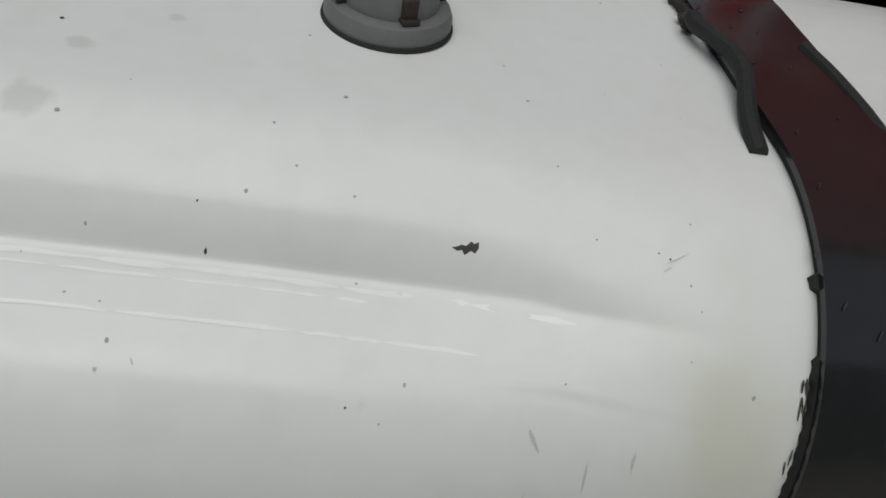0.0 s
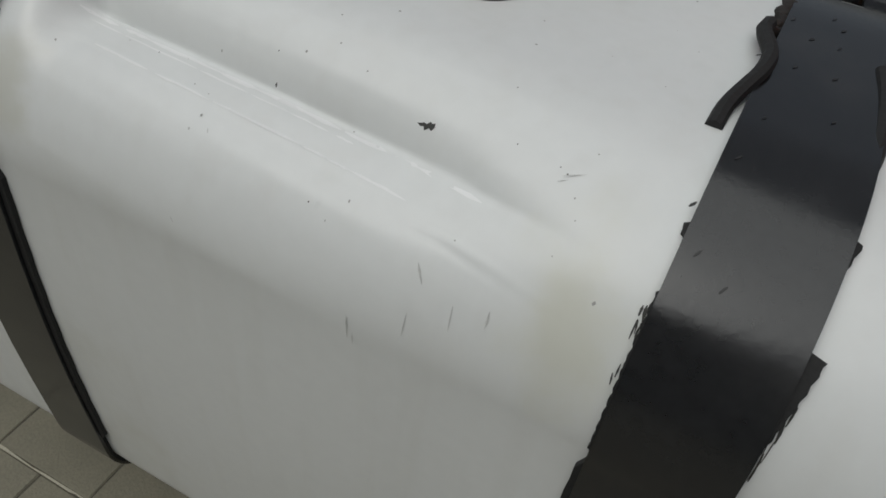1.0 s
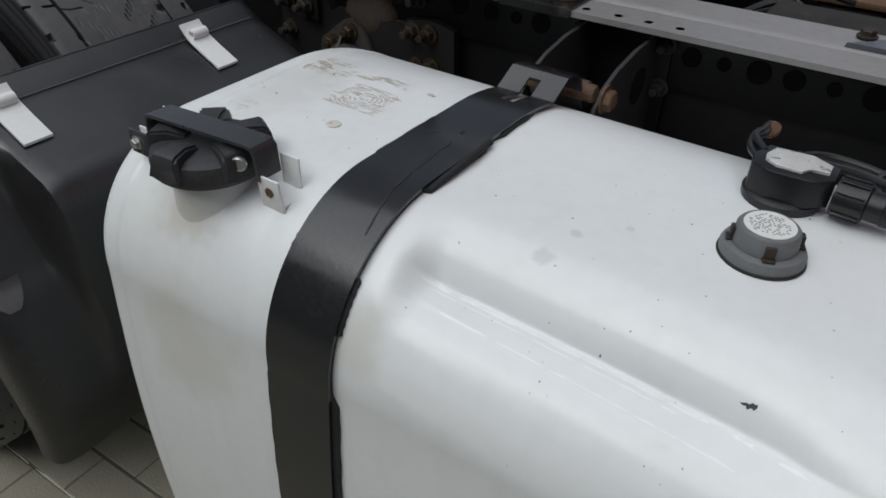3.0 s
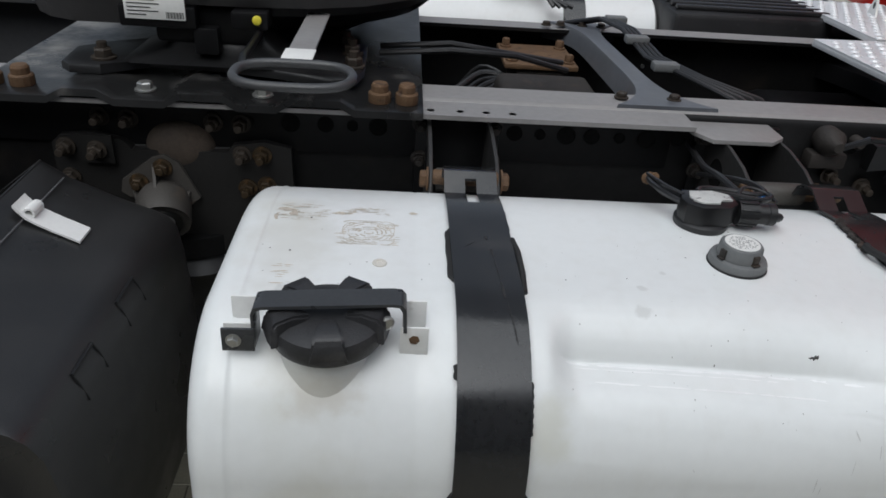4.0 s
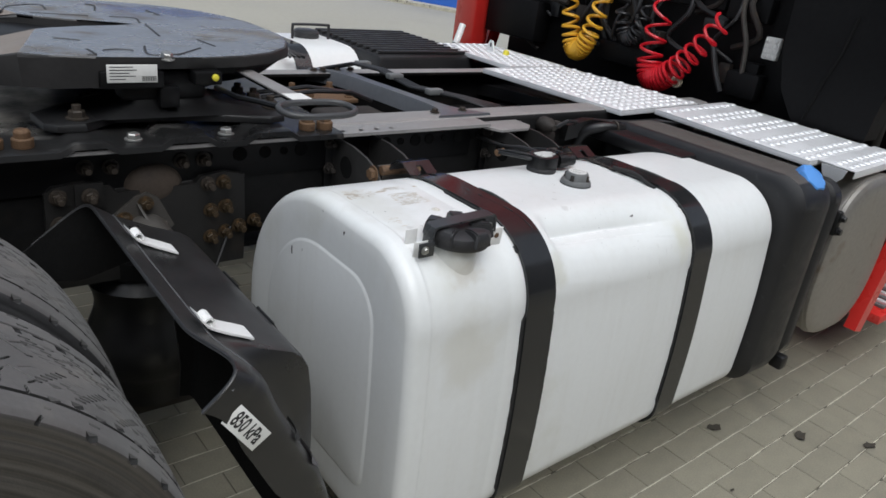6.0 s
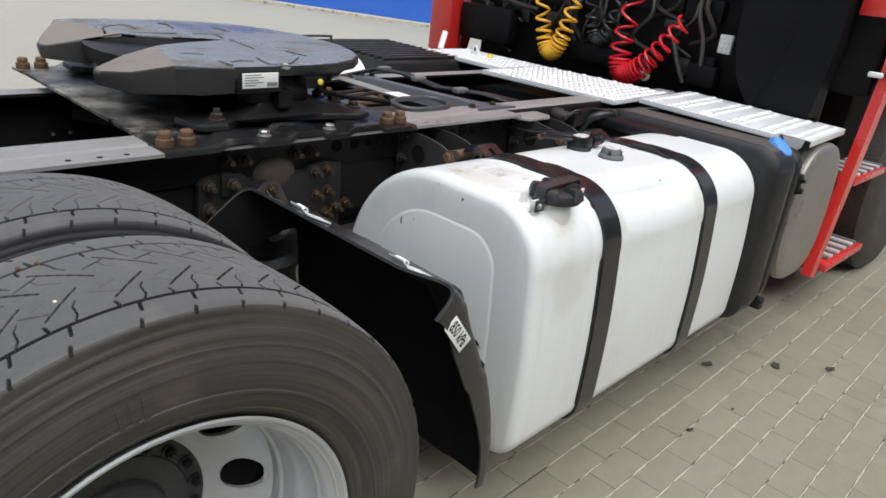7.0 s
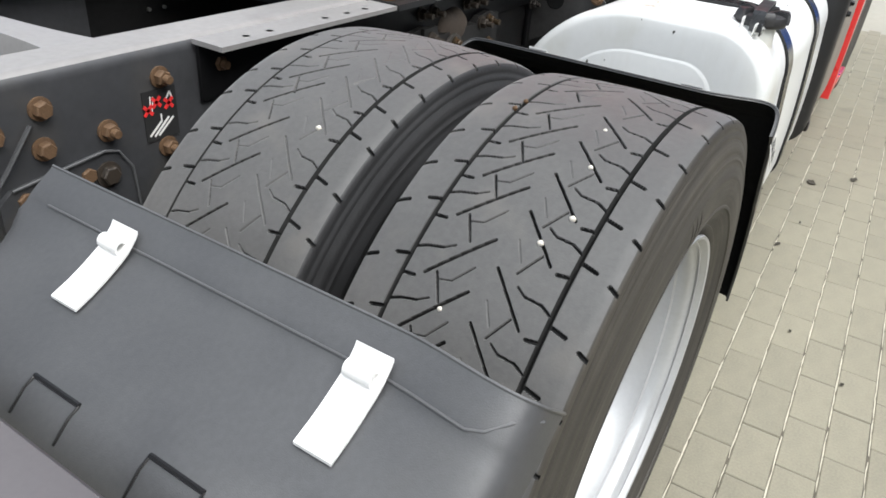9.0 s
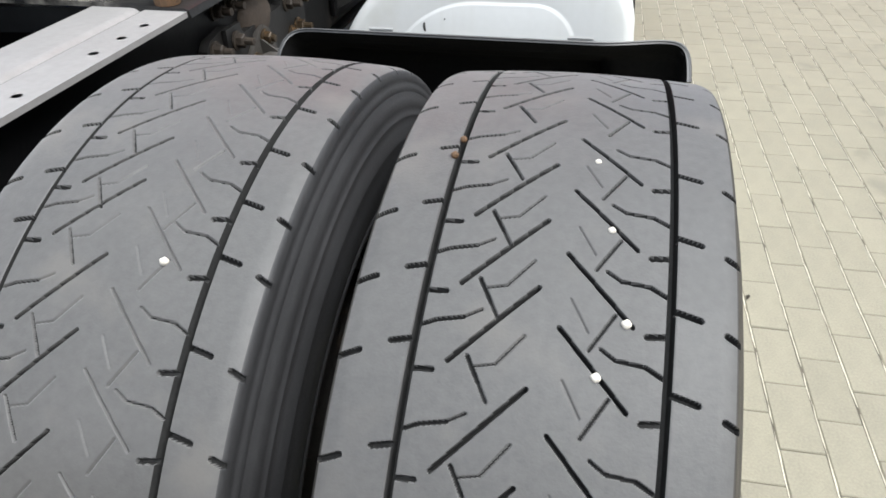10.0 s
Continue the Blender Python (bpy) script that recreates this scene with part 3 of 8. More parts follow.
BAND = [(0.602, 0.862, 0.85, 0.5), (0.597, 0.876, 0.65, 0.76), (0.585, 0.885, 0.3, 0.95), (0.562, 0.888, 0.08, 1.0)] + [p[:4] for p in PROFILE[top_i:]]
BAND = BAND[: next(i for i, p in enumerate(BAND) if p[3] < -0.99 and p[0] > 0.45)]


def dense(path, step=0.012):
    out_ = []
    for a, b in zip(path, path[1:]):
        n = max(1, int(math.hypot(b[0] - a[0], b[1] - a[1]) / step))
        out_ += [tuple(a[k] + (b[k] - a[k]) * i / n for k in range(4)) for i in range(n)]
    return out_ + [path[-1]]


BAND = dense(BAND)


def strip_edge(w, runs):
    """Half widths of the rubber strip along the band: flush but for runs ("y" over the top, "z" down the face) of torn rubber that has crept out; a negative creep tapers off downwards."""
    out_ = []
    for k, (y, z, ny, nz) in enumerate(BAND):
        d = -0.0015
        for way, lo, hi, creep in runs:
            if (way == "y" and z > 0.80 and lo < y < hi) or (way == "z" and y < 0.22 and lo < z < hi):
                f = ((y if way == "y" else z) - lo) / (hi - lo)
                d = (creep if creep > 0 else -creep * f) + 0.0005 * math.sin(k * 1.7)
        out_.append(w + d)
    return out_


def tank_strap(x, mat, low_runs, high_runs, label):
    t = thing("tank_strap", label, "strap", "straps round the fuel tank", at=(x, TANK_Y0, TANK_Z0))
    bm = bmesh.new()
    w = 0.0375
    # the band splits into two tongues round a long slot near its upper end
    grid = [[[bm.verts.new((c, y + ny * h, z + nz * h)) for c in (x - w, x - 0.008, x + 0.008, x + w)] for h in (0.0045, 0.0080)] for y, z, ny, nz in BAND]
    last = len(BAND) - 1
    for i in range(last):
        (lo_, hi_), (lo2, hi2) = grid[i], grid[i + 1]
        slot = 4 <= i < 8
        for c in (0, 2) if slot else (0, 1, 2):
            bm.faces.new((hi_[c], hi_[c + 1], hi2[c + 1], hi2[c]))
            bm.faces.new((lo_[c], lo2[c], lo2[c + 1], lo_[c + 1]))
        for c in (0, 1, 2, 3) if slot else (0, 3):
            bm.faces.new((lo_[c], hi_[c], hi2[c], lo2[c]))
    for i in (0, 4, 8, last):
        for c in (1,) if i in (4, 8) else (0, 1, 2):
            bm.faces.new((grid[i][0][c], grid[i][0][c + 1], grid[i][1][c + 1], grid[i][1][c]))
    under(part("band", bm, mat, None, smooth=30), t)
    bm = bmesh.new()
    lo, hi = strip_edge(w, low_runs), strip_edge(w, high_runs)
    sweep(bm, BAND[8:], lambda i: (x - lo[i + 8], x + hi[i + 8]), 0.0042, 0.0003)
    under(part("rubber_strip", bm, rubber_strip, None, "black rubber strip under the band", smooth=30), t)
    # pin and yoke at the upper end
    bm = bmesh.new()
    lathe(bm, [(0.010, -0.050), (0.0115, -0.048), (0.0115, 0.048), (0.010, 0.050)], pose(x, 0.622, 0.858, 0, 90, 0), n=16)
    under(part("pin", bm, rust_bolt, None, "rusty round pin"), t)
    return t


strap_a = tank_strap(STRAPS[0], strap_paint, [("y", 0.176, 0.187, 0.003), ("y", 0.295, 0.40, 0.0055), ("z", 0.33, 0.734, 0.0055)],
                     [("y", 0.272, 0.384, 0.0045), ("y", 0.40, 0.47, 0.002), ("z", 0.80, 0.842, 0.0025), ("z", 0.372, 0.736, 0.0065)], "black steel strap over a rubber strip round the white tank")
strap_b = tank_strap(STRAPS[1], strap_paint, [("y", 0.196, 0.203, 0.0025), ("y", 0.40, 0.47, 0.004), ("z", 0.745, 0.838, 0.0012), ("z", 0.36, 0.735, 0.0045)],
                     [("y", 0.205, 0.222, -0.004), ("z", 0.79, 0.838, -0.0085), ("z", 0.371, 0.735, 0.0065)], "black steel strap with torn rubber strip round the tank")


def rubber_scrap(pts, r, parent):
    bm = bmesh.new()
    tube(bm, pts, r, 8)
    return under(part("rubber_scrap", bm, rubber_strip, None, "curled torn piece of rubber strip"), parent)


# curled scraps beside the second strap, and a lifted one on the first
rubber_scrap(curved([(1.634, 0.398, 0.8925), (1.633, 0.384, 0.893), (1.638, 0.366, 0.8945), (1.6435, 0.348, 0.8945), (1.643, 0.328, 0.893), (1.637, 0.306, 0.889), (1.633, 0.287, 0.886), (1.632, 0.268, 0.882)], 3), 0.0052, strap_b)
rubber_scrap(curved([(1.709, 0.385, 0.8885), (1.714, 0.35, 0.888), (1.716, 0.30, 0.886), (1.713, 0.265, 0.881)], 3), 0.0052, strap_b)
rubber_scrap([(1.165, 0.384, 0.888), (1.168, 0.35, 0.890), (1.168, 0.31, 0.888), (1.166, 0.274, 0.884)], 0.0036, strap_a)
# crusty torn rubber and dirt beside the upper end of the second strap
crust = random.Random(31)
bm = bmesh.new()
rings = []
for k in range(24):
    f = k / 23
    mid_, rad_ = Vector((1.637 + 0.005 * f + crust.uniform(-0.003, 0.003), 0.392 + 0.088 * f, 0.8865)), crust.uniform(0.0028, 0.0065)
    rings.append([mid_ + Vector((math.cos(a), 0, 0.75 * math.sin(a))) * rad_ * crust.uniform(0.7, 1.25) for a in (2 * math.pi * q / 9 for q in range(9))])
loft(bm, rings)
under(part("torn_rubber", bm, grimy_iron, None, "rust-brown crust of torn rubber"), strap_b)


# ---------------------------------------------------------------- wheels
def tyre_mesh(starts, worn, across, step):
    """The whole tyre about the local z axis (outboard side at +z): tread with real grooves in pitches of uneven length, shoulders and sidewalls."""
    half = 0.1355
    us = np.linspace(-half, half, across)
    # fine steps over the upper rear arc, coarse ones elsewhere
    deg = np.concatenate([np.arange(52, 180, step), np.arange(180, 412, 1.0)])
    nv = len(deg)
    k_deg = math.pi * TYRE_R / 180
    # strokes of one pitch: across u and round (degrees past the pitch's start), half width, depth
    strokes = [(-0.079, 8.4, -0.066, 8.3, 0.0015, 0.006), (-0.099, 6.25, -0.083, 5.8, 0.0017, 0.007), (-0.142, 8.4, -0.121, 7.4, 0.0018, 0.007), (-0.0562, 7.4, -0.0005, 0.0, 0.0013 - 0.0004 * worn, 0.008),
               (-0.079, 4.5, -0.069, 3.95, 0.0008, 0.004), (-0.069, 3.95, -0.050, 3.45, 0.0008, 0.0035), (-0.050, 3.45, -0.038, 2.6, 0.0006, 0.002),
               (-0.043, 6.8, -0.033, 8.9, 0.0009, 0.003), (-0.033, 8.9, -0.026, 10.4, 0.0011, 0.003), (-0.037, 7.6, -0.023, 7.2, 0.0005, 0.0016), (-0.023, 7.2, -0.006, 4.5, 0.0006, 0.0016),
               (0.0168, 3.4, 0.0655, 9.65, 0.0011 - worn * 0.0003, 0.008 - worn * 0.0055), (0.0535, 8.8, 0.038, 12.1, 0.0007, 0.0022),
               (0.0455, 4.75, 0.0557, 5.55, 0.0007, 0.0025), (0.0557, 5.55, 0.0755, 5.75, 0.0008, 0.003), (0.0755, 5.75, 0.087, 6.5, 0.0009, 0.0035),
               (0.0755, 10.3, 0.088, 10.1, 0.0017, 0.006), (0.093, 7.7, 0.110, 8.2, 0.0018, 0.007), (0.128, 9.2, 0.142, 10.0, 0.0019, 0.007), (0.0225, 7.8, 0.036, 10.6, 0.0004, 0.0010)]
    depth = np.zeros((nv, len(us)))
    for g, hw in ((-0.082, 0.0024 - 0.0013 * worn), (0.0905, 0.0023 - 0.0004 * worn)):
        depth = np.maximum(depth, 0.013 * np.clip((hw + 0.0008 - np.abs(us - g)) / 0.0014, 0, 1)[None, :])
    for start in starts:
        rel = (deg - start + 180) % 360 - 180
        rows = np.where((rel > -2.0) & (rel < 14.5))[0]
        if not len(rows):
            continue
        U, V = np.meshgrid(us, rel[rows] * k_deg)
        cell = depth[rows]
        for u0, v0, u1, v1, hw, dp in strokes:
            if hw < 0.00095 and not worn:
                hw, dp = hw * 1.3, dp * 1.5
            ax, ay, sx, sy = u0, v0 * k_deg, u1 - u0, (v1 - v0) * k_deg
            t = np.clip(((U - ax) * sx + (V - ay) * sy) / (sx * sx + sy * sy), 0, 1)
            dist = np.hypot(U - ax - t * sx, V - ay - t * sy)
            cell = np.maximum(cell, dp * np.clip((hw + 0.0006 - dist) / 0.0010, 0, 1))
        depth[rows] = cell
    crown = 0.0062 * (us / half) ** 2 + 0.003 * np.clip((np.abs(us) - 0.122) / 0.0135, 0, 1) ** 2
    # sidewalls: (radius, half height)
    side = [(0.4630, 0.1376), (0.4560, 0.1392), (0.4552, 0.1390), (0.4510, 0.1402), (0.4502, 0.1407), (0.444, 0.1425), (0.4432, 0.1422), (0.436, 0.1447), (0.4352, 0.1451), (0.426, 0.1478), (0.4252, 0.1475), (0.4185, 0.1492), (0.4178, 0.1497),
            (0.4150, 0.1500), (0.4140, 0.1496), (0.406, 0.1514), (0.4052, 0.1518), (0.396, 0.1530), (0.3945, 0.1537), (0.391, 0.1539), (0.3895, 0.1535), (0.380, 0.1545), (0.372, 0.1550), (0.360, 0.1545), (0.352, 0.1530), (0.3505, 0.1542),
            (0.347, 0.1542), (0.3455, 0.1515), (0.330, 0.1455), (0.318, 0.1385), (0.3165, 0.1395), (0.3135, 0.1385), (0.305, 0.131), (0.296, 0.122), (0.287, 0.112)]
    ang = np.radians(deg)
    # three short moulded bars here and there on the flank
    bump = np.zeros((nv, len(side)))
    for c0 in (95.0, 9.0, 178.0, 260.0):
        for q in (c0, c0 + 2.4, c0 + 4.8):
            on = ((deg - q) % 360) < 1.3
            bump[np.ix_(on, range(21, 25))] = 0.0011 * (1 - worn)
    side_r = np.repeat([[r for r, _ in side]], nv, 0)
    side_h = np.repeat([[h for _, h in side]], nv, 0)
    cols_r = np.concatenate([side_r[:, ::-1], TYRE_R - crown[None, :] - depth, side_r], 1)
    cols_h = np.concatenate([-(side_h)[:, ::-1], np.repeat(us[None, :], nv, 0), side_h + bump], 1)
    w = cols_r.shape[1]
    xyz = np.stack([cols_r * np.cos(ang)[:, None], cols_r * np.sin(ang)[:, None], cols_h], -1).reshape(-1, 3)
    i = np.arange(nv)[:, None] * w
    j = ((np.arange(nv) + 1) % nv)[:, None] * w
    c = np.arange(w - 1)[None, :]
    quads = np.stack([i + c, j + c, j + c + 1, i + c + 1], -1).reshape(-1, 4)
    me = bpy.data.meshes.new("tyre")
    me.vertices.add(len(xyz))
    me.vertices.foreach_set("co", xyz.ravel())
    me.loops.add(quads.size)
    me.loops.foreach_set("vertex_index", quads.ravel())
    me.polygons.add(len(quads))
    me.polygons.foreach_set("loop_start", np.arange(len(quads)) * 4)
    me.materials.append(tyre_tread)
    me.materials.append(tyre_side)
    me.materials.append(shaded_groove_rubber)
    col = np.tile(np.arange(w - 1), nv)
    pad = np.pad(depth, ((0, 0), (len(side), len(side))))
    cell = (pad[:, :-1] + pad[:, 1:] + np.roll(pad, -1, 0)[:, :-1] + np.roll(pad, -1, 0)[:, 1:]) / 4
    # cells deeper than this get the rubber with shade in its colour
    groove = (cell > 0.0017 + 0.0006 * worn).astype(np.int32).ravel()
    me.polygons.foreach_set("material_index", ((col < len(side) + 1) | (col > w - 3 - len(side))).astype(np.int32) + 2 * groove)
    me.update()
    me.validate()
    me.shade_smooth()
    me.set_sharp_from_angle(angle=radians(38))
    return me


# the pitches' starts in degrees from straight ahead over the top
OUTER_PITCH = [83.8, 93.6, 101.6, 109.0, 116.1, 125.0, 132.7] + [139.6 + 8.0 * k for k in range(38)]
INNER_PITCH = [94.7, 102.3, 108.8, 117.8, 125.4] + [134.5 + 8.0 * k for k in range(40)]
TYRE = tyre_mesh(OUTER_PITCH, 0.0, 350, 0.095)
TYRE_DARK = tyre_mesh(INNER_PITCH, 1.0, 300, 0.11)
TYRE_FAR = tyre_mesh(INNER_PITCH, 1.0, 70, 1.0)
# these flanks take the sidewall colour with shade painted in
for me_ in (TYRE_DARK, TYRE_FAR):
    me_.materials[1] = tyre_side_shaded


def rim_body(bm, n=96):
    """Rim barrel and dished disc about local z, outboard side +z; heights from the rim's middle."""
    lathe(bm, [(0.286, 0.128), (0.2985, 0.1305), (0.302, 0.136), (0.300, 0.140), (0.2955, 0.1385), (0.290, 0.130), (0.2865, 0.124), (0.2795, 0.120), (0.2750, 0.112), (0.2742, 0.098), (0.2700, 0.095), (0.2692, 0.060), (0.2640, 0.052), (0.2590, 0.036), (0.2575, 0.014),
               (0.2565, 0.0095), (0.2535, 0.0085), (0.2515, 0.0060), (0.2510, -0.010), (0.2520, -0.0145), (0.2545, -0.0165), (0.2555, -0.024), (0.2545, -0.028)], n=n, cap0=False, cap1=False)


# depth of the dished disc below the rim's middle, by radius
DISH = [(0.118, -0.0800), (0.150, -0.0800), (0.170, -0.0785), (0.187, -0.0740), (0.204, -0.0660), (0.222, -0.0535), (0.238, -0.0390), (0.247, -0.0285), (0.2535, -0.0205)]


def wheel(y_mid, outboard, turn, label, mesh):
    t = new("wheel")
    t.location = (0, y_mid - rear_axle.location.y, 0)
    t.parent = rear_axle
    tagged(t, label)
    facing = pose(0, 0, 0, 90, 0, 0) if outboard > 0 else pose(0, 0, 0, -90, 0, 0)
    o = new("tyre", mesh)
    o.parent = t
    o.matrix_basis = pose(0, 0, 0, 90, 0, 0) @ pose(0, 0, 0, 0, 0, turn)
    tagged(o, "worn black truck tyre with grooved tread")
    bm = bmesh.new()
    rim_body(bm)
    # disc with ten round hand holes: a ring of quads bridged round each hole
    r0, r1, rh, hr = 0.124, 0.2535, 0.2145, 0.0335
    for k in range(10):
        a = 2 * math.pi * k / 10
        m = 24
        loops = [[] for _ in range(6)]
        for i in range(m):
            q = 2 * math.pi * i / m
            # outer boundary: the sector's edge in the direction q
            best = 1e9
            for s in np.linspace(hr, 0.2, 120):
                px, py = rh + s * math.cos(q), s * math.sin(q)
                rr, aa = math.hypot(px, py), math.atan2(py, px)
                if rr > r1 or rr < r0 or abs(aa) > math.pi / 10:
                    best = s
                    break
            for lst, s, dz in zip(loops, (hr, hr, hr + 0.0025, hr + (best - hr) * 0.35, hr + (best - hr) * 0.68, best), (-0.011, -0.0015, 0.0, 0.0, 0.0, 0.0)):
                px, py = rh + s * math.cos(q), s * math.sin(q)
                rr, aa = math.hypot(px, py), math.atan2(py, px)
                lst.append(bm.verts.new((rr * math.cos(aa + a), rr * math.sin(aa + a), table(rr, DISH) + dz)))
        for low_, high_ in zip(loops, loops[1:]):
            for i in range(m):
                j = (i + 1) % m
                bm.faces.new((high_[i], high_[j], low_[j], low_[i]))
    lathe(bm, [(0.2560, -0.0190), (0.2440, -0.0335)], n=96, cap0=False, cap1=False)
    lathe(bm, [(0.126, -0.0805), (0.02, -0.0805)], n=40, cap0=False)
    rim = part("rim", bm, rim_paint, t, "silver-grey painted steel rim", smooth=35)
    rim.matrix_basis = facing
    if outboard > 0:
        bm = bmesh.new()
        lathe(bm, [(0.150, -0.0798), (0.1495, -0.0765), (0.147, -0.0755), (0.121, -0.0755), (0.119, -0.0715), (0.114, -0.0705), (0.080, -0.0700), (0.076, -0.060), (0.070, -0.056), (0.020, -0.055)], n=60)
        hub = part("hub", bm, hub_grey, t, "dark grey axle hub flange")
        hub.matrix_basis = facing
        for k in range(18):
            a = 2 * math.pi * (k + 0.4) / 18
            hexbolt("hub_bolt", hub_paint, (0.134 * math.cos(a), 0.0755, 0.134 * math.sin(a)), (0, -1, 0), t, 0.0092, 0.012, stud=0.005)
    return t


rear_axle = thing("rear_axle", "grimy rear axle with twin wheels on worn truck tyres", "axle", at=(0, MID_Y, AXLE_Z))
bm = bmesh.new()
lathe(bm, [(0.21, 0.36), (0.21, 0.62), (0.09, 0.70), (0.075, 1.0), (0.14, 1.12), (0.16, 1.28)], pose(0, -MID_Y, 0, -90, 0, 0), n=32)
part("housing", bm, grimy_iron, rear_axle, "dark grimy axle housing and brake drum")
wheel(0.1965, 1, 0.0, "outer rear twin wheel with worn truck tyre and silver rim", TYRE)
wheel(0.537, -1, 0.0, "inner rear twin wheel with worn truck tyre", TYRE_DARK)
# unseen far wheels, added to keep light from under the truck
for y_far in (2 * MID_Y - 0.537, 2 * MID_Y - 0.1965):
    wheel(y_far, -1, 180.0, "unseen far twin wheel with worn truck tyre", TYRE_FAR)


# added dark sheet low between the rails, to block light and fill black gaps
bm = bmesh.new()
box(bm, -1.12, 1.93, 0.87, 1.61, 0.600, 0.613, 0.004)
tagged(part("undertray", bm, cab_dark), "added black sheet low between the chassis rails that blocks light", "shield")


def air_spring(x, label):
    """A rubber air bellows standing between the axle arm and the rail."""
    t = thing("air_spring", label, "air spring", "air springs of the rear axle", at=(x, 0.90, 0.26))
    bm = bmesh.new()
    prof_ = [(0.105, 0.0), (0.108, 0.06)]
    prof_ += [(0.122 + 0.014 * math.sin(math.pi * k / 4), 0.08 + 0.0275 * k) for k in range(9)]
    lathe(bm, prof_ + [(0.10, 0.33)], n=32)
    part("bellows", bm, black_plastic, t)
    # cup in near-black, to put the shade under the rail into its colour
    bm = bmesh.new()
    lathe(bm, [(0.10, 0.331), (0.115, 0.334), (0.115, 0.375)], n=32)
    part("top_cup", bm, shade_black, t)
    bm = bmesh.new()
    box(bm, -0.13, 0.13, -0.06, 0.06, -0.05, -0.001, 0.01)
    part("arm_seat", bm, grimy_iron, t)
    return t


# assumed bellows, added to fill the dark gaps beside the axle
air_spring(0.63, "assumed black rubber air spring filling the dark gap ahead of the axle")
air_spring(-0.50, "assumed black rubber air spring under the chassis rail behind the axle")

# ---------------------------------------------------------------- mudguards
GUARD = [(0.478, 0.838), (0.482, 0.8355), (0.496, 0.8265), (0.508, 0.8185), (0.513, 0.8145), (0.517, 0.810), (0.540, 0.800), (0.565, 0.7885), (0.585, 0.7785), (0.612, 0.768), (0.640, 0.757),
         (0.656, 0.744), (0.668, 0.722), (0.674, 0.68), (0.679, 0.60), (0.680, 0.52), (0.678, 0.43), (0.667, 0.342)]
REAR_GUARD = [(0.452, 0.8425), (0.456, 0.839), (0.470, 0.829), (0.482, 0.820), (0.487, 0.8155), (0.491, 0.811), (0.515, 0.7985), (0.545, 0.783), (0.575, 0.7705), (0.610, 0.7575), (0.634, 0.745),
              (0.652, 0.727), (0.663, 0.70), (0.669, 0.66), (0.674, 0.60), (0.676, 0.52), (0.674, 0.43), (0.664, 0.342)]
# across the guard: (y, how far the surface is turned in towards the axle)
CHEEK = [(0.045, 0.070), (0.0453, 0.062), (0.0458, 0.052), (0.0466, 0.042), (0.048, 0.031), (0.0505, 0.021), (0.055, 0.0125), (0.062, 0.0062), (0.072, 0.0022), (0.085, 0.0005), (0.10, 0.0), (0.12, 0.0), (0.145, 0.0), (0.152, 0.0), (0.158, 0.0), (0.163, 0.0), (0.168, 0.0), (0.174, 0.0), (0.18, 0.0), (0.20, 0.0), (0.3, 0.0),
         (0.4, 0.0), (0.5, 0.0), (0.6, 0.0), (0.64, 0.0), (0.655, 0.0008), (0.667, 0.003), (0.676, 0.0075), (0.683, 0.015), (0.688, 0.025), (0.691, 0.040), (0.692, 0.060), (0.6925, 0.090), (0.6928, 0.125), (0.6930, 0.20)]


# the arched outer strip of the front guard, from the shelf down
ARCH = [(0.517, 0.810), (0.540, 0.795), (0.562, 0.755), (0.585, 0.713), (0.605, 0.672), (0.620, 0.641), (0.636, 0.618), (0.654, 0.565), (0.668, 0.51), (0.677, 0.45), (0.678, 0.40), (0.672, 0.342)]


def along(line, f):
    """The point at the share f of a polyline's length."""
    steps = [math.hypot(b[0] - a[0], b[1] - a[1]) for a, b in zip(line, line[1:])]
    want = f * sum(steps)
    for (a, b), q in zip(zip(line, line[1:]), steps):
        if want <= q:
            return a[0] + (b[0] - a[0]) * want / q, a[1] + (b[1] - a[1]) * want / q
        want -= q
    return line[-1]


def guard_profile(shape):
    out_ = []
    for a, b in zip(shape, shape[1:]):
        n = max(1, int(math.hypot(b[0] - a[0], b[1] - a[1]) / 0.012))
        out_ += [(a[0] + (b[0] - a[0]) * i / n, a[1] + (b[1] - a[1]) * i / n) for i in range(n)]
    return out_ + [shape[-1]]


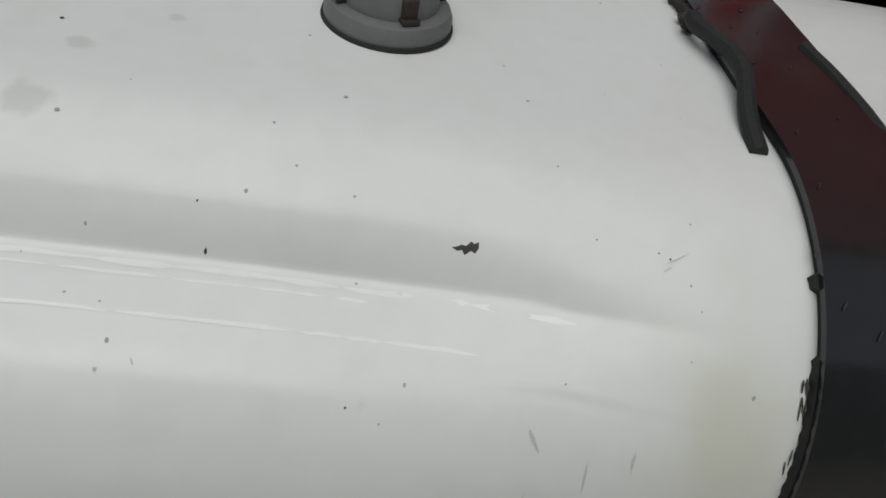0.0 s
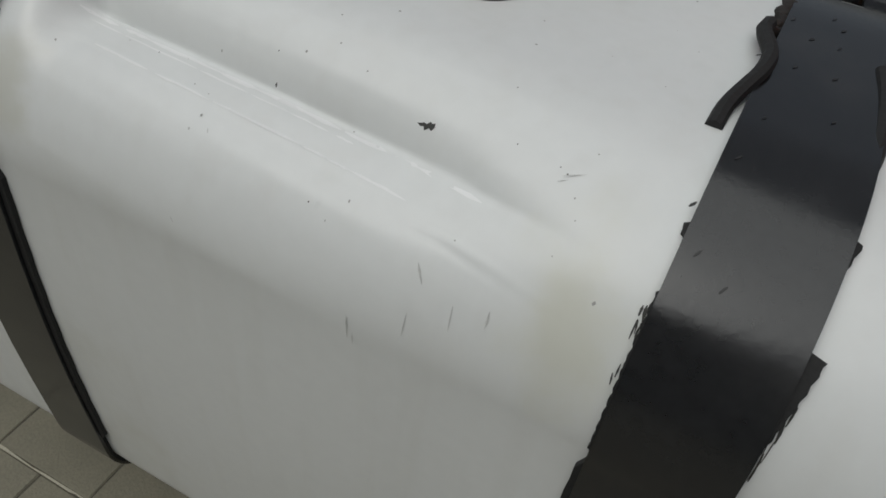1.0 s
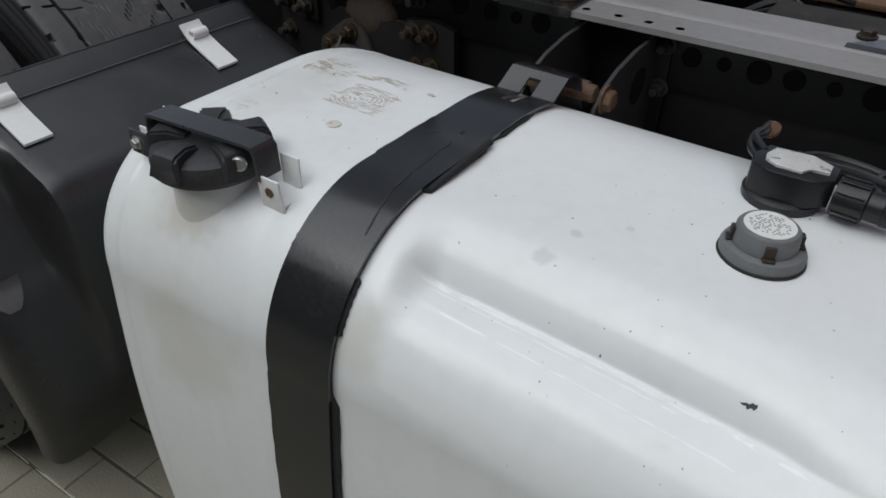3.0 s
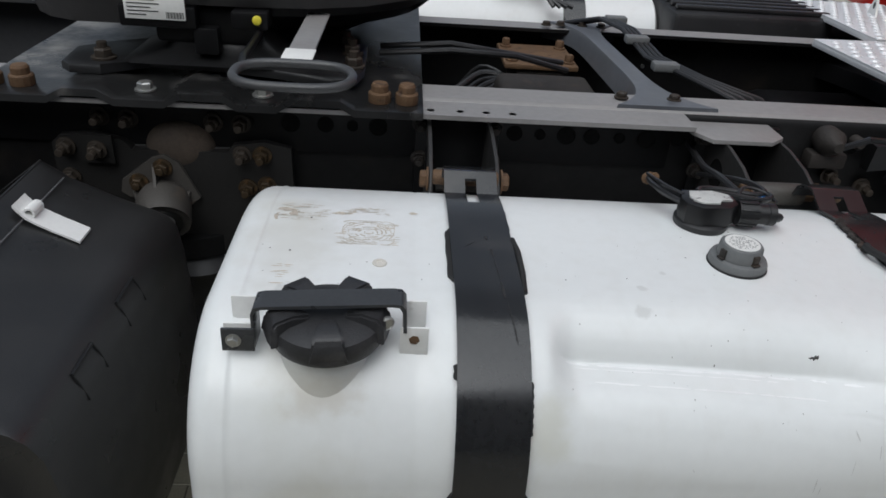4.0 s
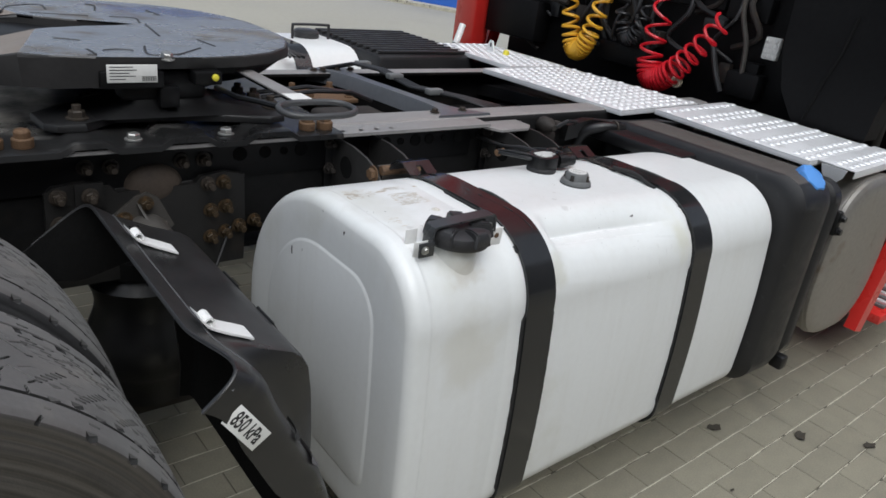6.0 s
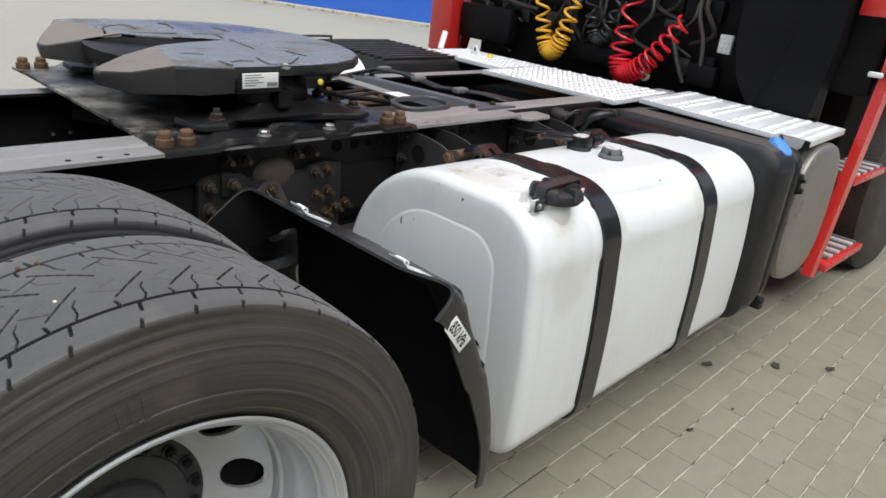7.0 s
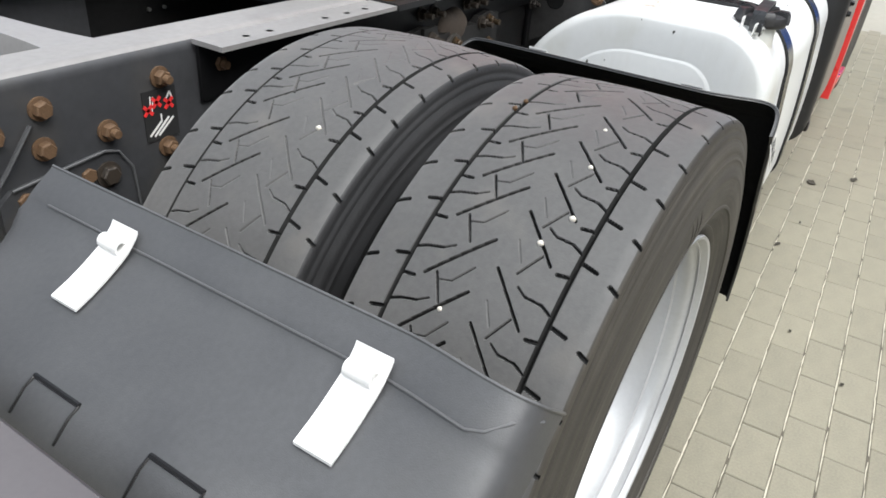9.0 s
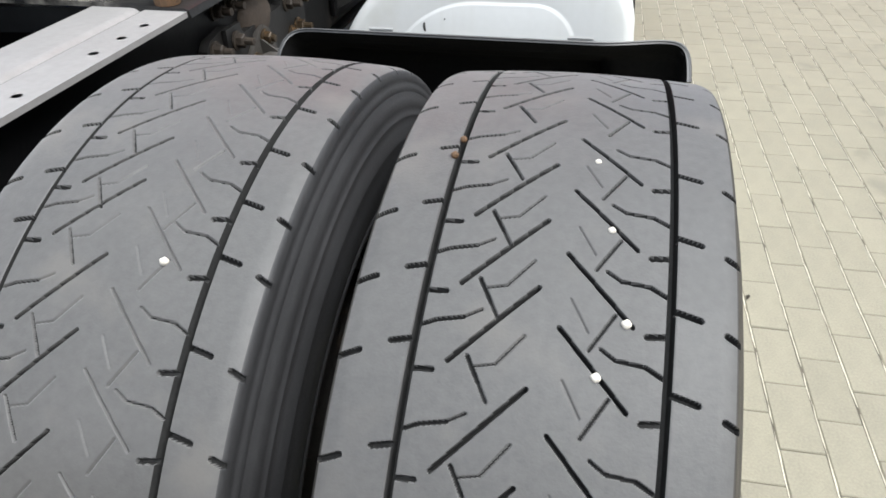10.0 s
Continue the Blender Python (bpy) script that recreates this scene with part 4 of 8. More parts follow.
def mudguard(mirror, label):
    s = -1 if mirror else 1
    t = thing("mudguard", label, "mudguard", "mudguards of the rear wheels", at=(0.56 * s, 0.36, 0.342))
    prof = guard_profile(REAR_GUARD if mirror else GUARD)
    ys = [c[0] for c in CHEEK]
    turn_in = dict(CHEEK)

    start = 0 if mirror else [i for i, q in enumerate(prof) if q[0] >= 0.5169][0]
    run = [0.0]
    for a, b in zip(prof[start:], prof[start + 1:]):
        run.append(run[-1] + math.hypot(b[0] - a[0], b[1] - a[1]))

    def place(i, y):
        x, z = prof[i]
        if not mirror and i > start:
            w = smooth01((0.176 - y) / 0.022)
            ax, az = along(ARCH, run[i - start] / run[-1])
            x, z = x + (ax - x) * w, z + (az - z) * w
        d = Vector((x, z - AXLE_Z)).normalized()
        pull = turn_in.get(y, table(y, CHEEK)) * (0.60 + 0.40 * smooth01((z - 0.34) / 0.3))
        if y > 0.6:
            pull *= smooth01((x - 0.50) / 0.06) if mirror else 1.0 - 0.72 * smooth01((x - 0.635) / 0.03)
        # a hollow pressed into the outer corner of the crown
        hollow = (0.018 if mirror else 0.0) * smooth01((0.20 - y) / 0.03) * smooth01((y - 0.06) / 0.03) * smooth01((x - 0.585) / 0.03) * smooth01((z - 0.52) / 0.08)
        x2, z2 = x - d.x * (pull + hollow), z - d.y * (pull + hollow)
        x2 += (0.012 if mirror else 0.028) * smooth01((0.19 - y) / 0.13) * smooth01((0.58 - x) / 0.1)
        return Vector((s * x2, y, z2))

    n, m, faces = len(prof), len(ys), []
    th = 0.005
    top = [[place(i, y) for y in ys] for i in range(n)]
    low = []
    for i in range(n):
        row = []
        for j in range(m):
            along_i = top[min(i + 1, n - 1)][j] - top[max(i - 1, 0)][j]
            along_j = top[i][min(j + 1, m - 1)] - top[i][max(j - 1, 0)]
            row.append(top[i][j] + s * along_j.cross(along_i).normalized() * th)
        low.append(row)
    verts = [p for r in top for p in r] + [p for r in low for p in r]
    k = n * m
    for i in range(n - 1):
        for j in range(m - 1):
            a = i * m + j
            faces.append((a, a + 1, a + m + 1, a + m))
            faces.append((k + a, k + a + m, k + a + m + 1, k + a + 1))
    for i in range(n - 1):
        for j in (0, m - 1):
            a = i * m + j
            faces.append((a, a + m, k + a + m, k + a))
    for j in range(m - 1):
        for i in (0, n - 1):
            a = i * m + j
            faces.append((a, a + 1, k + a + 1, k + a))
    bm = bmesh.new()
    vs = [bm.verts.new(p) for p in verts]
    for f in faces:
        bm.faces.new([vs[q] for q in f])
    shell = part("shell", bm, pale_guard if mirror else mud_plastic, None, smooth=40)
    # inner faces: muddy, and near black for the shade painted inside the guard
    shell.data.materials.append(shade_black)
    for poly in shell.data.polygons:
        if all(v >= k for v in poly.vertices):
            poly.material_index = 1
    under(shell, t)
    # marks in the front wall's outer corner: a slit's shade and a lighter facet, as painted patches
    def patch(name, z0, z1, ya, yb, lift, mat, narrow, label):
        bm = bmesh.new()
        grid = []
        for k in range(5):
            z = z0 + (z1 - z0) * k / 4
            q = min((i for i in range(len(prof)) if prof[i][0] > 0.60), key=lambda i: abs(place(i, (ya + yb) / 2).z - z))
            mid, half_ = (ya + yb) / 2, (yb - ya) / 2 * (1 - narrow * (k / 4) ** 2)
            row = []
            for m_ in range(5):
                p = place(q, mid + half_ * (m_ / 2 - 1))
                row.append(bm.verts.new((p.x + s * lift, p.y, z)))
            grid.append(row)
        for r0, r1 in zip(grid, grid[1:]):
            for m_ in range(4):
                bm.faces.new((r0[m_], r0[m_ + 1], r1[m_ + 1], r1[m_]))
        under(part(name, bm, mat, None, label), t)

    patch("wall_slit", 0.700, 0.686, 0.056, 0.104, 0.0035, ink, 0.1, "dark patch laid for the shade of a slit")
    patch("wall_pad", 0.645, 0.606, 0.060, 0.112, 0.004, grey_panel, 0.7, "small grey patch with the kink's lighter facet painted in")
    # moulded ridge beside the lip
    bm = bmesh.new()
    pts = []
    for y in np.linspace(0.655, 0.048, 40):
        p = place([i for i, q in enumerate(prof) if q[0] > (0.4865 if mirror else 0.5125)][0], y)
        # at the outer corner the ridge runs up to the lip
        p = p.lerp(place(0, y), 0.7 * smooth01((0.092 - y) / 0.045))
        pts.append((p.x, p.y, p.z + 0.0004))
    tube(bm, pts, 0.0016, 8)
    # ridge and rear lip in a paler grey: wear plus a painted highlight
    under(part("ridge", bm, worn_highlight_plastic, None, "lighter ridge, worn and with a painted highlight"), t)
    bm = bmesh.new()
    pts = [place(0, y) for y in ys[:-1]]
    tube(bm, [(p.x, p.y, p.z - 0.001) for p in pts], 0.0020, 6)
    under(part("lip_bead", bm, worn_highlight_plastic if mirror else mud_plastic, None), t)
    # two slots in the crown's edge, drawn as dark bars for their shade: upper lip and sides
    def on(u_, y, lift=0.0012):
        q = min(range(len(prof)), key=lambda k: abs(k - u_))
        x, z = prof[q]
        d = Vector((x, 0, z - AXLE_Z)).normalized()
        return (s * (x + d.x * lift), y, z + d.z * lift)

    i0 = [i for i, q in enumerate(prof) if q[0] > (0.618 if mirror else 0.648)][0]
    for y0, y1 in (((0.413, 0.480), (0.252, 0.317)) if mirror else ((0.427, 0.490), (0.282, 0.342))):
        bm = bmesh.new()
        tube(bm, [on(i0, y0), on(i0, (y0 + y1) / 2), on(i0, y1)], 0.0026, 6)
        under(part("slot_lip", bm, black_plastic, None, "dark bar drawn for the shade of a slot's lip"), t)
        for y in (y0, y1):
            bm = bmesh.new()
            tube(bm, [on(i0, y), on(i0 + 1, y), on(i0 + 3, y)], 0.0014, 6)
            under(part("slot_side", bm, black_plastic, None), t)
    return t


def guard_clip(x, y, s, shape, tongue, label):
    """A white sheet tongue lying on the guard, with a rolled hook; x: the hook; s: which way the tongue runs down; tongue: (along, height above the guard)."""
    def level(q):
        return table(q, shape[:13])

    z0 = level(x)
    t = thing("mounting_clip", label, "clip", "white clips on the mudguards", at=(s * x, y, z0))
    bm = bmesh.new()
    w, th = 0.0200, 0.0035
    loft(bm, [[(s * dx, -w, level(x + dx) - z0 + h), (s * dx, w, level(x + dx) - z0 + h), (s * dx, w, level(x + dx) - z0 + h + th), (s * dx, -w, level(x + dx) - z0 + h + th)] for dx, h in tongue])
    part("tongue", bm, clip_white, t, smooth=30)
    bm = bmesh.new()
    rings = []
    lift = [h for dx, h in tongue if dx >= -0.008][0] - 0.003
    for a in np.linspace(radians(-115), radians(150), 18):
        r = 0.0052
        rr = r + 0.003
        cx, cz = -0.004, 0.0112 + lift
        rings.append([(s * (cx + q * math.cos(a)), e, cz + q * math.sin(a)) for q, e in ((r, -0.0125), (r, 0.0165), (rr, 0.0165), (rr, -0.0125))])
    loft(bm, rings)
    part("hook", bm, clip_white, t, smooth=40)
    return t


BENT_TONGUE = [(-0.020, 0.013), (-0.017, 0.0105), (-0.006, 0.007), (0.004, 0.005), (0.014, 0.004), (0.025, 0.003), (0.040, 0.003), (0.060, 0.003)]
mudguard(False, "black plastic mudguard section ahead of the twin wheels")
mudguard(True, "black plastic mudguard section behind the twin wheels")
CLIP_LABEL = "white coated metal clip with a rolled hook on the mudguard"
for yy in (0.212, 0.535):
    guard_clip(0.524, yy, 1, GUARD, BENT_TONGUE, CLIP_LABEL)
for yy in (0.194, 0.522):
    guard_clip(0.502, yy, -1, REAR_GUARD, BENT_TONGUE, CLIP_LABEL)
# grey cover behind the rear guard
bm = bmesh.new()
loft(bm, [[(x, 0.06, z), (x, 0.70, z), (x, 0.70, z - 0.012), (x, 0.06, z - 0.012)] for x, z in ((-0.684, 0.745), (-0.685, 0.785), (-0.692, 0.797), (-0.712, 0.803), (-0.78, 0.802), (-0.95, 0.795))])
tagged(part("grey_cover", bm, grey_panel), "dull grey plastic cover behind the rear mudguard", "cover")

# ---------------------------------------------------------------- chassis
def rail(y_web, inward, name, label, drop=0.0):
    t = thing(name, label, "chassis rail", "chassis rails", at=(0.6, y_web, FRAME_Z - FRAME_H))
    bm = bmesh.new()
    th, fl, r = 0.009, 0.085, 0.020
    # rounded C section, open towards the middle
    sec = [(fl, FRAME_H), (r, FRAME_H)]
    sec += [(r - r * math.sin(a), FRAME_H - r + r * math.cos(a)) for a in np.linspace(0.2, math.pi / 2, 6)]
    sec += [(0, r)] + [(r - r * math.cos(a), r - r * math.sin(a)) for a in np.linspace(0.2, math.pi / 2, 6)]
    sec += [(fl, 0), (fl, th), (r, th), (th, r), (th, FRAME_H - r), (r, FRAME_H - th), (fl, FRAME_H - th)]
    rings = [[(x, y_web + inward * u, FRAME_Z + 0.004 - drop - FRAME_H + v) for u, v in sec] for x in (-1.15, 0.2, 1.5, 2.70)]
    loft(bm, rings)
    channel = part("channel", bm, rail_paint, None, smooth=35)
    # blacker ahead of the axle, for shade beside the tank put into the colour
    channel.data.materials.append(shaded_rail)
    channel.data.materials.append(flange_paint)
    # the dusty top flange is also paler, with sky light painted in
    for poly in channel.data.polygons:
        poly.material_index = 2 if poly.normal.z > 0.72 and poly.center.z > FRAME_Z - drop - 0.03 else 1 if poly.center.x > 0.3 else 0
    under(channel, t)
    return t


near_rail = rail(WEB_Y, 1, "chassis_rail", "dark grey steel chassis rail with dusty top flange painted paler for sky light, and bolt holes")
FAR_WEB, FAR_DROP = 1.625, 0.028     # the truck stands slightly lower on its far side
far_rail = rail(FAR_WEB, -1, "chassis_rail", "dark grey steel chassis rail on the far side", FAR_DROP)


def strip_plate(parent, name, x0, x1, y0, y1, z, th, mat, holes=(), label="", cut=0.0):
    """A flat bar with real round holes at (x, y, radius), laid on z."""
    bm = bmesh.new()
    xs = [x0]
    for hx, hy, hr in holes:
        xs += [hx - hr * 2.2, hx + hr * 2.2]
    xs.append(x1)
    for lvl, flip in ((z + th, False), (z, True)):
        cells = []
        for a, b in zip(xs, xs[1:]):
            hole = next((h for h in holes if a - 1e-9 < h[0] < b + 1e-9 and abs(h[0] - (a + b) / 2) < 1e-6), None)
            if not hole:
                bm.faces.new([bm.verts.new(p) for p in ((a, y0, lvl), (b, y0, lvl), (b, y1, lvl), (a, y1, lvl))])
            else:
                hx, hy, hr = hole
                qs = sorted([2 * math.pi * i / 16 + math.pi / 16 for i in range(16)] + [math.atan2(yy - hy, xx - hx) % (2 * math.pi) for xx in (a, b) for yy in (y0, y1)])
                m = len(qs)
                ring, edge = [], []
                for q in qs:
                    c, s_ = math.cos(q), math.sin(q)
                    k = min((b - hx) / abs(c) if abs(c) > 1e-6 else 9, ((y1 - hy) if s_ > 0 else (hy - y0)) / abs(s_) if abs(s_) > 1e-6 else 9)
                    ring.append(bm.verts.new((hx + hr * c, hy + hr * s_, lvl)))
                    edge.append(bm.verts.new((hx + k * c, hy + k * s_, lvl)))
                for i in range(m):
                    bm.faces.new((edge[i], edge[(i + 1) % m], ring[(i + 1) % m], ring[i]))
    for a, b in (((x0, y0), (x1, y0)), ((x1, y0), (x1, y1)), ((x1, y1), (x0, y1)), ((x0, y1), (x0, y0))):
        bm.faces.new([bm.verts.new(p) for p in ((*a, z), (*b, z), (*b, z + th), (*a, z + th))])
    bmesh.ops.remove_doubles(bm, verts=bm.verts, dist=1e-5)
    return under(part(name, bm, mat, None, label, smooth=0), parent)


# angle bars bolted along the near rail, which carry the coupling plate
angle = thing("angle_bar", "grey steel angle bar with holes bolted along the chassis rail", "angle bar", at=(0.6, 0.80, 0.80))
HOLES = [(hx, 0.798, 0.0065) for hx in (-0.044, 0.008, 0.147, 0.2075, 0.262)] + [(hx, 0.795, 0.0065) for hx in (1.075, 1.125, 1.17, 1.215)]
strip_plate(angle, "flange", -0.118, 1.530, 0.772, WEB_Y - 0.002, FRAME_Z - 0.006, 0.008, flange_paint, HOLES)
bm = bmesh.new()
box(bm, -0.112, 1.515, WEB_Y - 0.010, WEB_Y - 0.002, 0.80, FRAME_Z - 0.006, 0.001)
under(part("leg", bm, frame_paint, None), angle)
# a short bar with cut corners goes on from it, slightly lower
bm = bmesh.new()
extrude_poly(bm, [(1.532, 0.790), (1.556, 0.752), (1.660, 0.752), (1.690, 0.778), (1.690, WEB_Y - 0.002), (1.532, WEB_Y - 0.002)], FRAME_Z - 0.018, FRAME_Z - 0.011, bevel=0.001)
under(part("end_piece", bm, flange_paint, None), angle)


# crossmembers
def crossmember(x, w, z, label, mat, flare=0.9, power=3, n=28):
    """A beam between the rails that widens towards both; it falls with the far rail."""
    t = thing("crossmember", label, "crossmember", "crossmembers between the rails", at=(x, MID_Y, z))
    bm = bmesh.new()
    rings = []
    for i in range(n + 1):
        f = i / n
        y = WEB_Y + 0.012 + (FAR_WEB - WEB_Y - 0.024) * f
        h = z - FAR_DROP * f
        k = w * (1 + flare * (2 * abs(f - 0.5)) ** power)
        rings.append([(x - k, y, h - 0.045), (x - k + 0.008, y, h - 0.006), (x - k + 0.010, y, h), (x + k - 0.010, y, h), (x + k - 0.008, y, h - 0.006), (x + k, y, h - 0.045)])
    loft(bm, rings)
    under(part("beam", bm, mat, None, smooth=30), t)
    return t


arch_beam = crossmember(1.505, 0.030, FRAME_Z + 0.009, "blue-grey arched steel crossmember between the chassis rails", cross_paint, 2.4, 6)
for hx, hy in ((1.40, 1.55), (1.44, 1.56), (1.50, 1.565), (1.55, 1.56), (1.43, 0.90), (1.53, 0.90)):
    f = (hy - WEB_Y) / (FAR_WEB - WEB_Y)
    under(hexbolt("bolt", grimy_shaded_bolt, (hx, hy, FRAME_Z + 0.009 - FAR_DROP * f), (0, 0, 1), None, 0.010, 0.008), arch_beam)
crossmember(-0.245, 0.040, FRAME_Z - 0.004, "pale grey steel crossmember behind the axle", flange_paint)
crossmember(0.62, 0.10, FRAME_Z - 0.05, "dark steel crossmember below the coupling", frame_paint)
crossmember(2.30, 0.05, FRAME_Z - 0.06, "dark steel crossmember under the step plates", frame_paint)

# ---- coupling base plate
base = thing("coupling_base_plate", "dark grey steel base plate with wavy edges carrying the coupling", "base plate", at=(0.68, MID_Y, FRAME_Z + 0.004))
bm = bmesh.new()
WAVE = [(0.332, 0.0), (0.455, 0.0), (0.482, 0.014), (0.535, 0.014), (0.56, 0.0), (0.64, 0.0), (0.663, 0.014), (0.735, 0.014), (0.757, 0.0), (0.82, 0.0), (0.842, 0.014), (0.925, 0.014), (0.948, 0.0), (1.062, 0.0)]
zb = FRAME_Z + 0.006
rings = []
for x, h in WAVE:
    rings.append([(x, 0.766, zb + h - 0.013), (x, 0.769, zb + h - 0.002), (x, 0.776, zb + h), (x, 0.80, zb + h), (x, 0.905, zb + h * 0.55 + 0.004), (x, 1.0, zb + 0.005), (x, MID_Y, zb + 0.004), (x, 2 * MID_Y - 1.0, zb + 0.005), (x, 2 * MID_Y - 0.905, zb + h * 0.55 + 0.004),
                  (x, 2 * MID_Y - 0.80, zb + h), (x, 2 * MID_Y - 0.776, zb + h), (x, 2 * MID_Y - 0.772, zb + h - 0.007),
                  (x, 2 * MID_Y - 0.785, zb + h - 0.007), (x, 2 * MID_Y - 0.905, zb - 0.003), (x, MID_Y, zb - 0.003), (x, 0.905, zb - 0.003), (x, 0.775, zb + h - 0.013)])
loft(bm, rings)
under(part("plate", bm, base_paint, None, smooth=30), base)
for y in (0.813, 2 * MID_Y - 0.813):
    for x in (0.352, 0.402, 0.988, 1.034):
        bm = bmesh.new()
        lathe(bm, [(0.019, 0), (0.0195, 0.002), (0.0195, 0.016), (0.018, 0.018), (0.0145, 0.0185), (0.0145, 0.029), (0.012, 0.033)], pose(x, y, zb + 0.0005), n=12)
        under(part("bolt", bm, rust_bolt, None, "rusty flange bolt", smooth=25), base)
    for x in (0.599, 0.792):
        hexbolt("zinc_bolt", zinc, (x, y, zb + 0.001), (0, 0, 1), None, 0.013, 0.011)
        under([o for o in scene.objects if o.name.startswith("zinc_bolt") and o.parent is None][0], base)


# ---- coupling (fifth wheel)
def coupling():
    t = thing("coupling", "grey greased steel trailer coupling plate with a slot", "trailer coupling", at=(0.68, MID_Y, zb + 0.004))
    zt, cx = 1.062, 0.715
    # one half of the plate, (x, distance from the centre line): the level part and the sloping horn behind it
    level = [(1.095, 0.0), (1.088, 0.10), (1.065, 0.20), (1.02, 0.285), (0.95, 0.355), (0.86, 0.40), (0.76, 0.415), (0.66, 0.418), (0.55, 0.415), (0.47, 0.405), (0.42, 0.383), (0.50, 0.10), (0.53, 0.078), (0.62, 0.045), (0.70, 0.03), (0.735, 0.0)]
    horn = [(0.42, 0.383), (0.36, 0.290), (0.318, 0.215), (0.314, 0.185), (0.325, 0.160), (0.41, 0.128), (0.50, 0.10)]
    fall = {(0.36, 0.290): 0.028, (0.318, 0.215): 0.041, (0.314, 0.185): 0.042, (0.325, 0.160): 0.040, (0.41, 0.128): 0.018}
    for sgn in (-1, 1):
        bm = bmesh.new()
        spot = {}
        for q in level + horn:
            if q not in spot:
                spot[q] = bm.verts.new((q[0], MID_Y + sgn * q[1], zt - fall.get(q, 0.0)))
        f_level = bm.faces.new([spot[q] for q in level])
        f_horn = bm.faces.new([spot[q] for q in horn])
        f_horn.material_index = 1
        # skirt: deep under the horn and its flank, shallow ahead of the type plate
        rim_ = level[:11] + horn[1:-1] + level[11:]
        low = {}
        for q in rim_:
            deep = 0.026 + 0.040 * smooth01((0.575 - q[0]) / 0.03) - 0.034 * smooth01((0.40 - q[0]) / 0.09)
            low[q] = bm.verts.new((q[0] + 0.006, MID_Y + sgn * (q[1] * 0.975), zt - fall.get(q, 0.0) - deep))
        sides = []
        for p, q in zip(rim_, rim_[1:]):
            f = bm.faces.new((spot[p], spot[q], low[q], low[p]))
            f.material_index = 2
            sides.append(f)
        edges = [e_ for e_ in bm.edges if any(f in sides for f in e_.link_faces) and any(f in (f_level, f_horn) for f in e_.link_faces)]
        bmesh.ops.bevel(bm, geom=edges, offset=0.007, segments=2, affect="EDGES", profile=0.5)
        bm.normal_update()
        for f in bm.faces:
            if f.material_index == 0 and abs(f.normal.z) < 0.985:
                f.material_index = 2
        half_ = part("top_plate_half", bm, fifth_steel, None, smooth=22)
        half_.data.materials.append(horn_dust)
        half_.data.materials.append(coupling_side)
        under(half_, t)
        # pedestal with bearing
        def across(y):
            return MID_Y + sgn * (MID_Y - y)

        bm = bmesh.new()
        sole = [(0.440, 0.95), (0.447, 0.864), (0.468, 0.842), (0.520, 0.840), (0.585, 0.893), (0.700, 0.886), (0.800, 0.864), (0.905, 0.828), (0.943, 0.840), (0.958, 0.90), (0.955, 1.06), (0.90, 1.09), (0.80, 1.06), (0.60, 1.06), (0.50, 1.0)]
        extrude_poly(bm, [(x, across(y)) for x, y in (sole if sgn > 0 else sole[::-1])], zb + 0.0150, zb + 0.030, bevel=0.006)
        under(part("foot", bm, pedestal_paint, None, "black cast pedestal foot", smooth=35), t)
        bm = bmesh.new()
        rings = []
        for z, x0, x1, y0, y1 in ((zb + 0.0302, 0.545, 0.925, 0.862, 1.06), (zb + 0.042, 0.585, 0.885, 0.880, 1.05), (0.958, 0.612, 0.82, 0.893, 1.04), (0.985, 0.625, 0.785, 0.900, 1.02), (1.02, 0.63, 0.775, 0.905, 1.01)):
            c = 0.018
            rings.append([(x, across(y), z) for x, y in ((x0 + c, y0), (x1 - c, y0), (x1, y0 + c), (x1, y1 - c), (x1 - c, y1), (x0 + c, y1), (x0, y1 - c), (x0, y0 + c))])
        loft(bm, rings)
        under(part("pedestal", bm, pedestal_paint, None, "black cast pedestal", smooth=45), t)
        bm = bmesh.new()
        box(bm, 0.60, 0.78, MID_Y + sgn * 0.36 - 0.03, MID_Y + sgn * 0.36 + 0.03, 0.965, 1.03, 0.012)
        under(part("bearing_block", bm, frame_paint, None), t)
        for x, y in ((0.512, 0.882), (0.915, 1.045), (0.930, 0.985), (0.938, 0.905)):
            under(hexbolt("pedestal_bolt", grimy_shaded_bolt, (x, across(y), zb + 0.0305), (0, 0, 1), None, 0.0155, 0.014, stud=0.010), t)
    # dark worn grooves cut into the top
    for line in ([(0.47, 1.412), (0.505, 1.508), (0.581, 1.556), (0.581, 1.472)],
                 [(0.534, 1.41), (0.568, 1.402), (0.662, 1.388)],
                 [(0.706, 1.604), (0.723, 1.58), (0.704, 1.496)],
                 [(0.712, 1.388), (0.771, 1.376), (0.763, 1.304)],
                 [(0.848, 1.532), (0.859, 1.448)],
                 [(0.77, 1.28), (0.759, 1.184), (0.751, 1.112)],
                 [(0.827, 1.076), (0.832, 1.028), (0.838, 0.992)],
                 [(0.581, 0.932), (0.613, 0.944), (0.641, 0.932)],
                 [(0.677, 0.98), (0.659, 0.908), (0.665, 0.885), (0.695, 0.885), (0.727, 0.896)],
                 [(0.716, 0.885), (0.795, 0.968)],
                 [(0.553, 0.944), (0.556, 0.885), (0.539, 0.885)],
                 [(0.516, 1.064), (0.563, 1.04)]):
        bm = bmesh.new()
        tube(bm, curved([(x, y, zt - 0.0012) for x, y in line], 4), 0.0034, 6)
        under(part("grease_groove", bm, hub_paint, None, "dark grease groove"), t)
    # under-side body, so that the plate reads as a deep casting
    bm = bmesh.new()
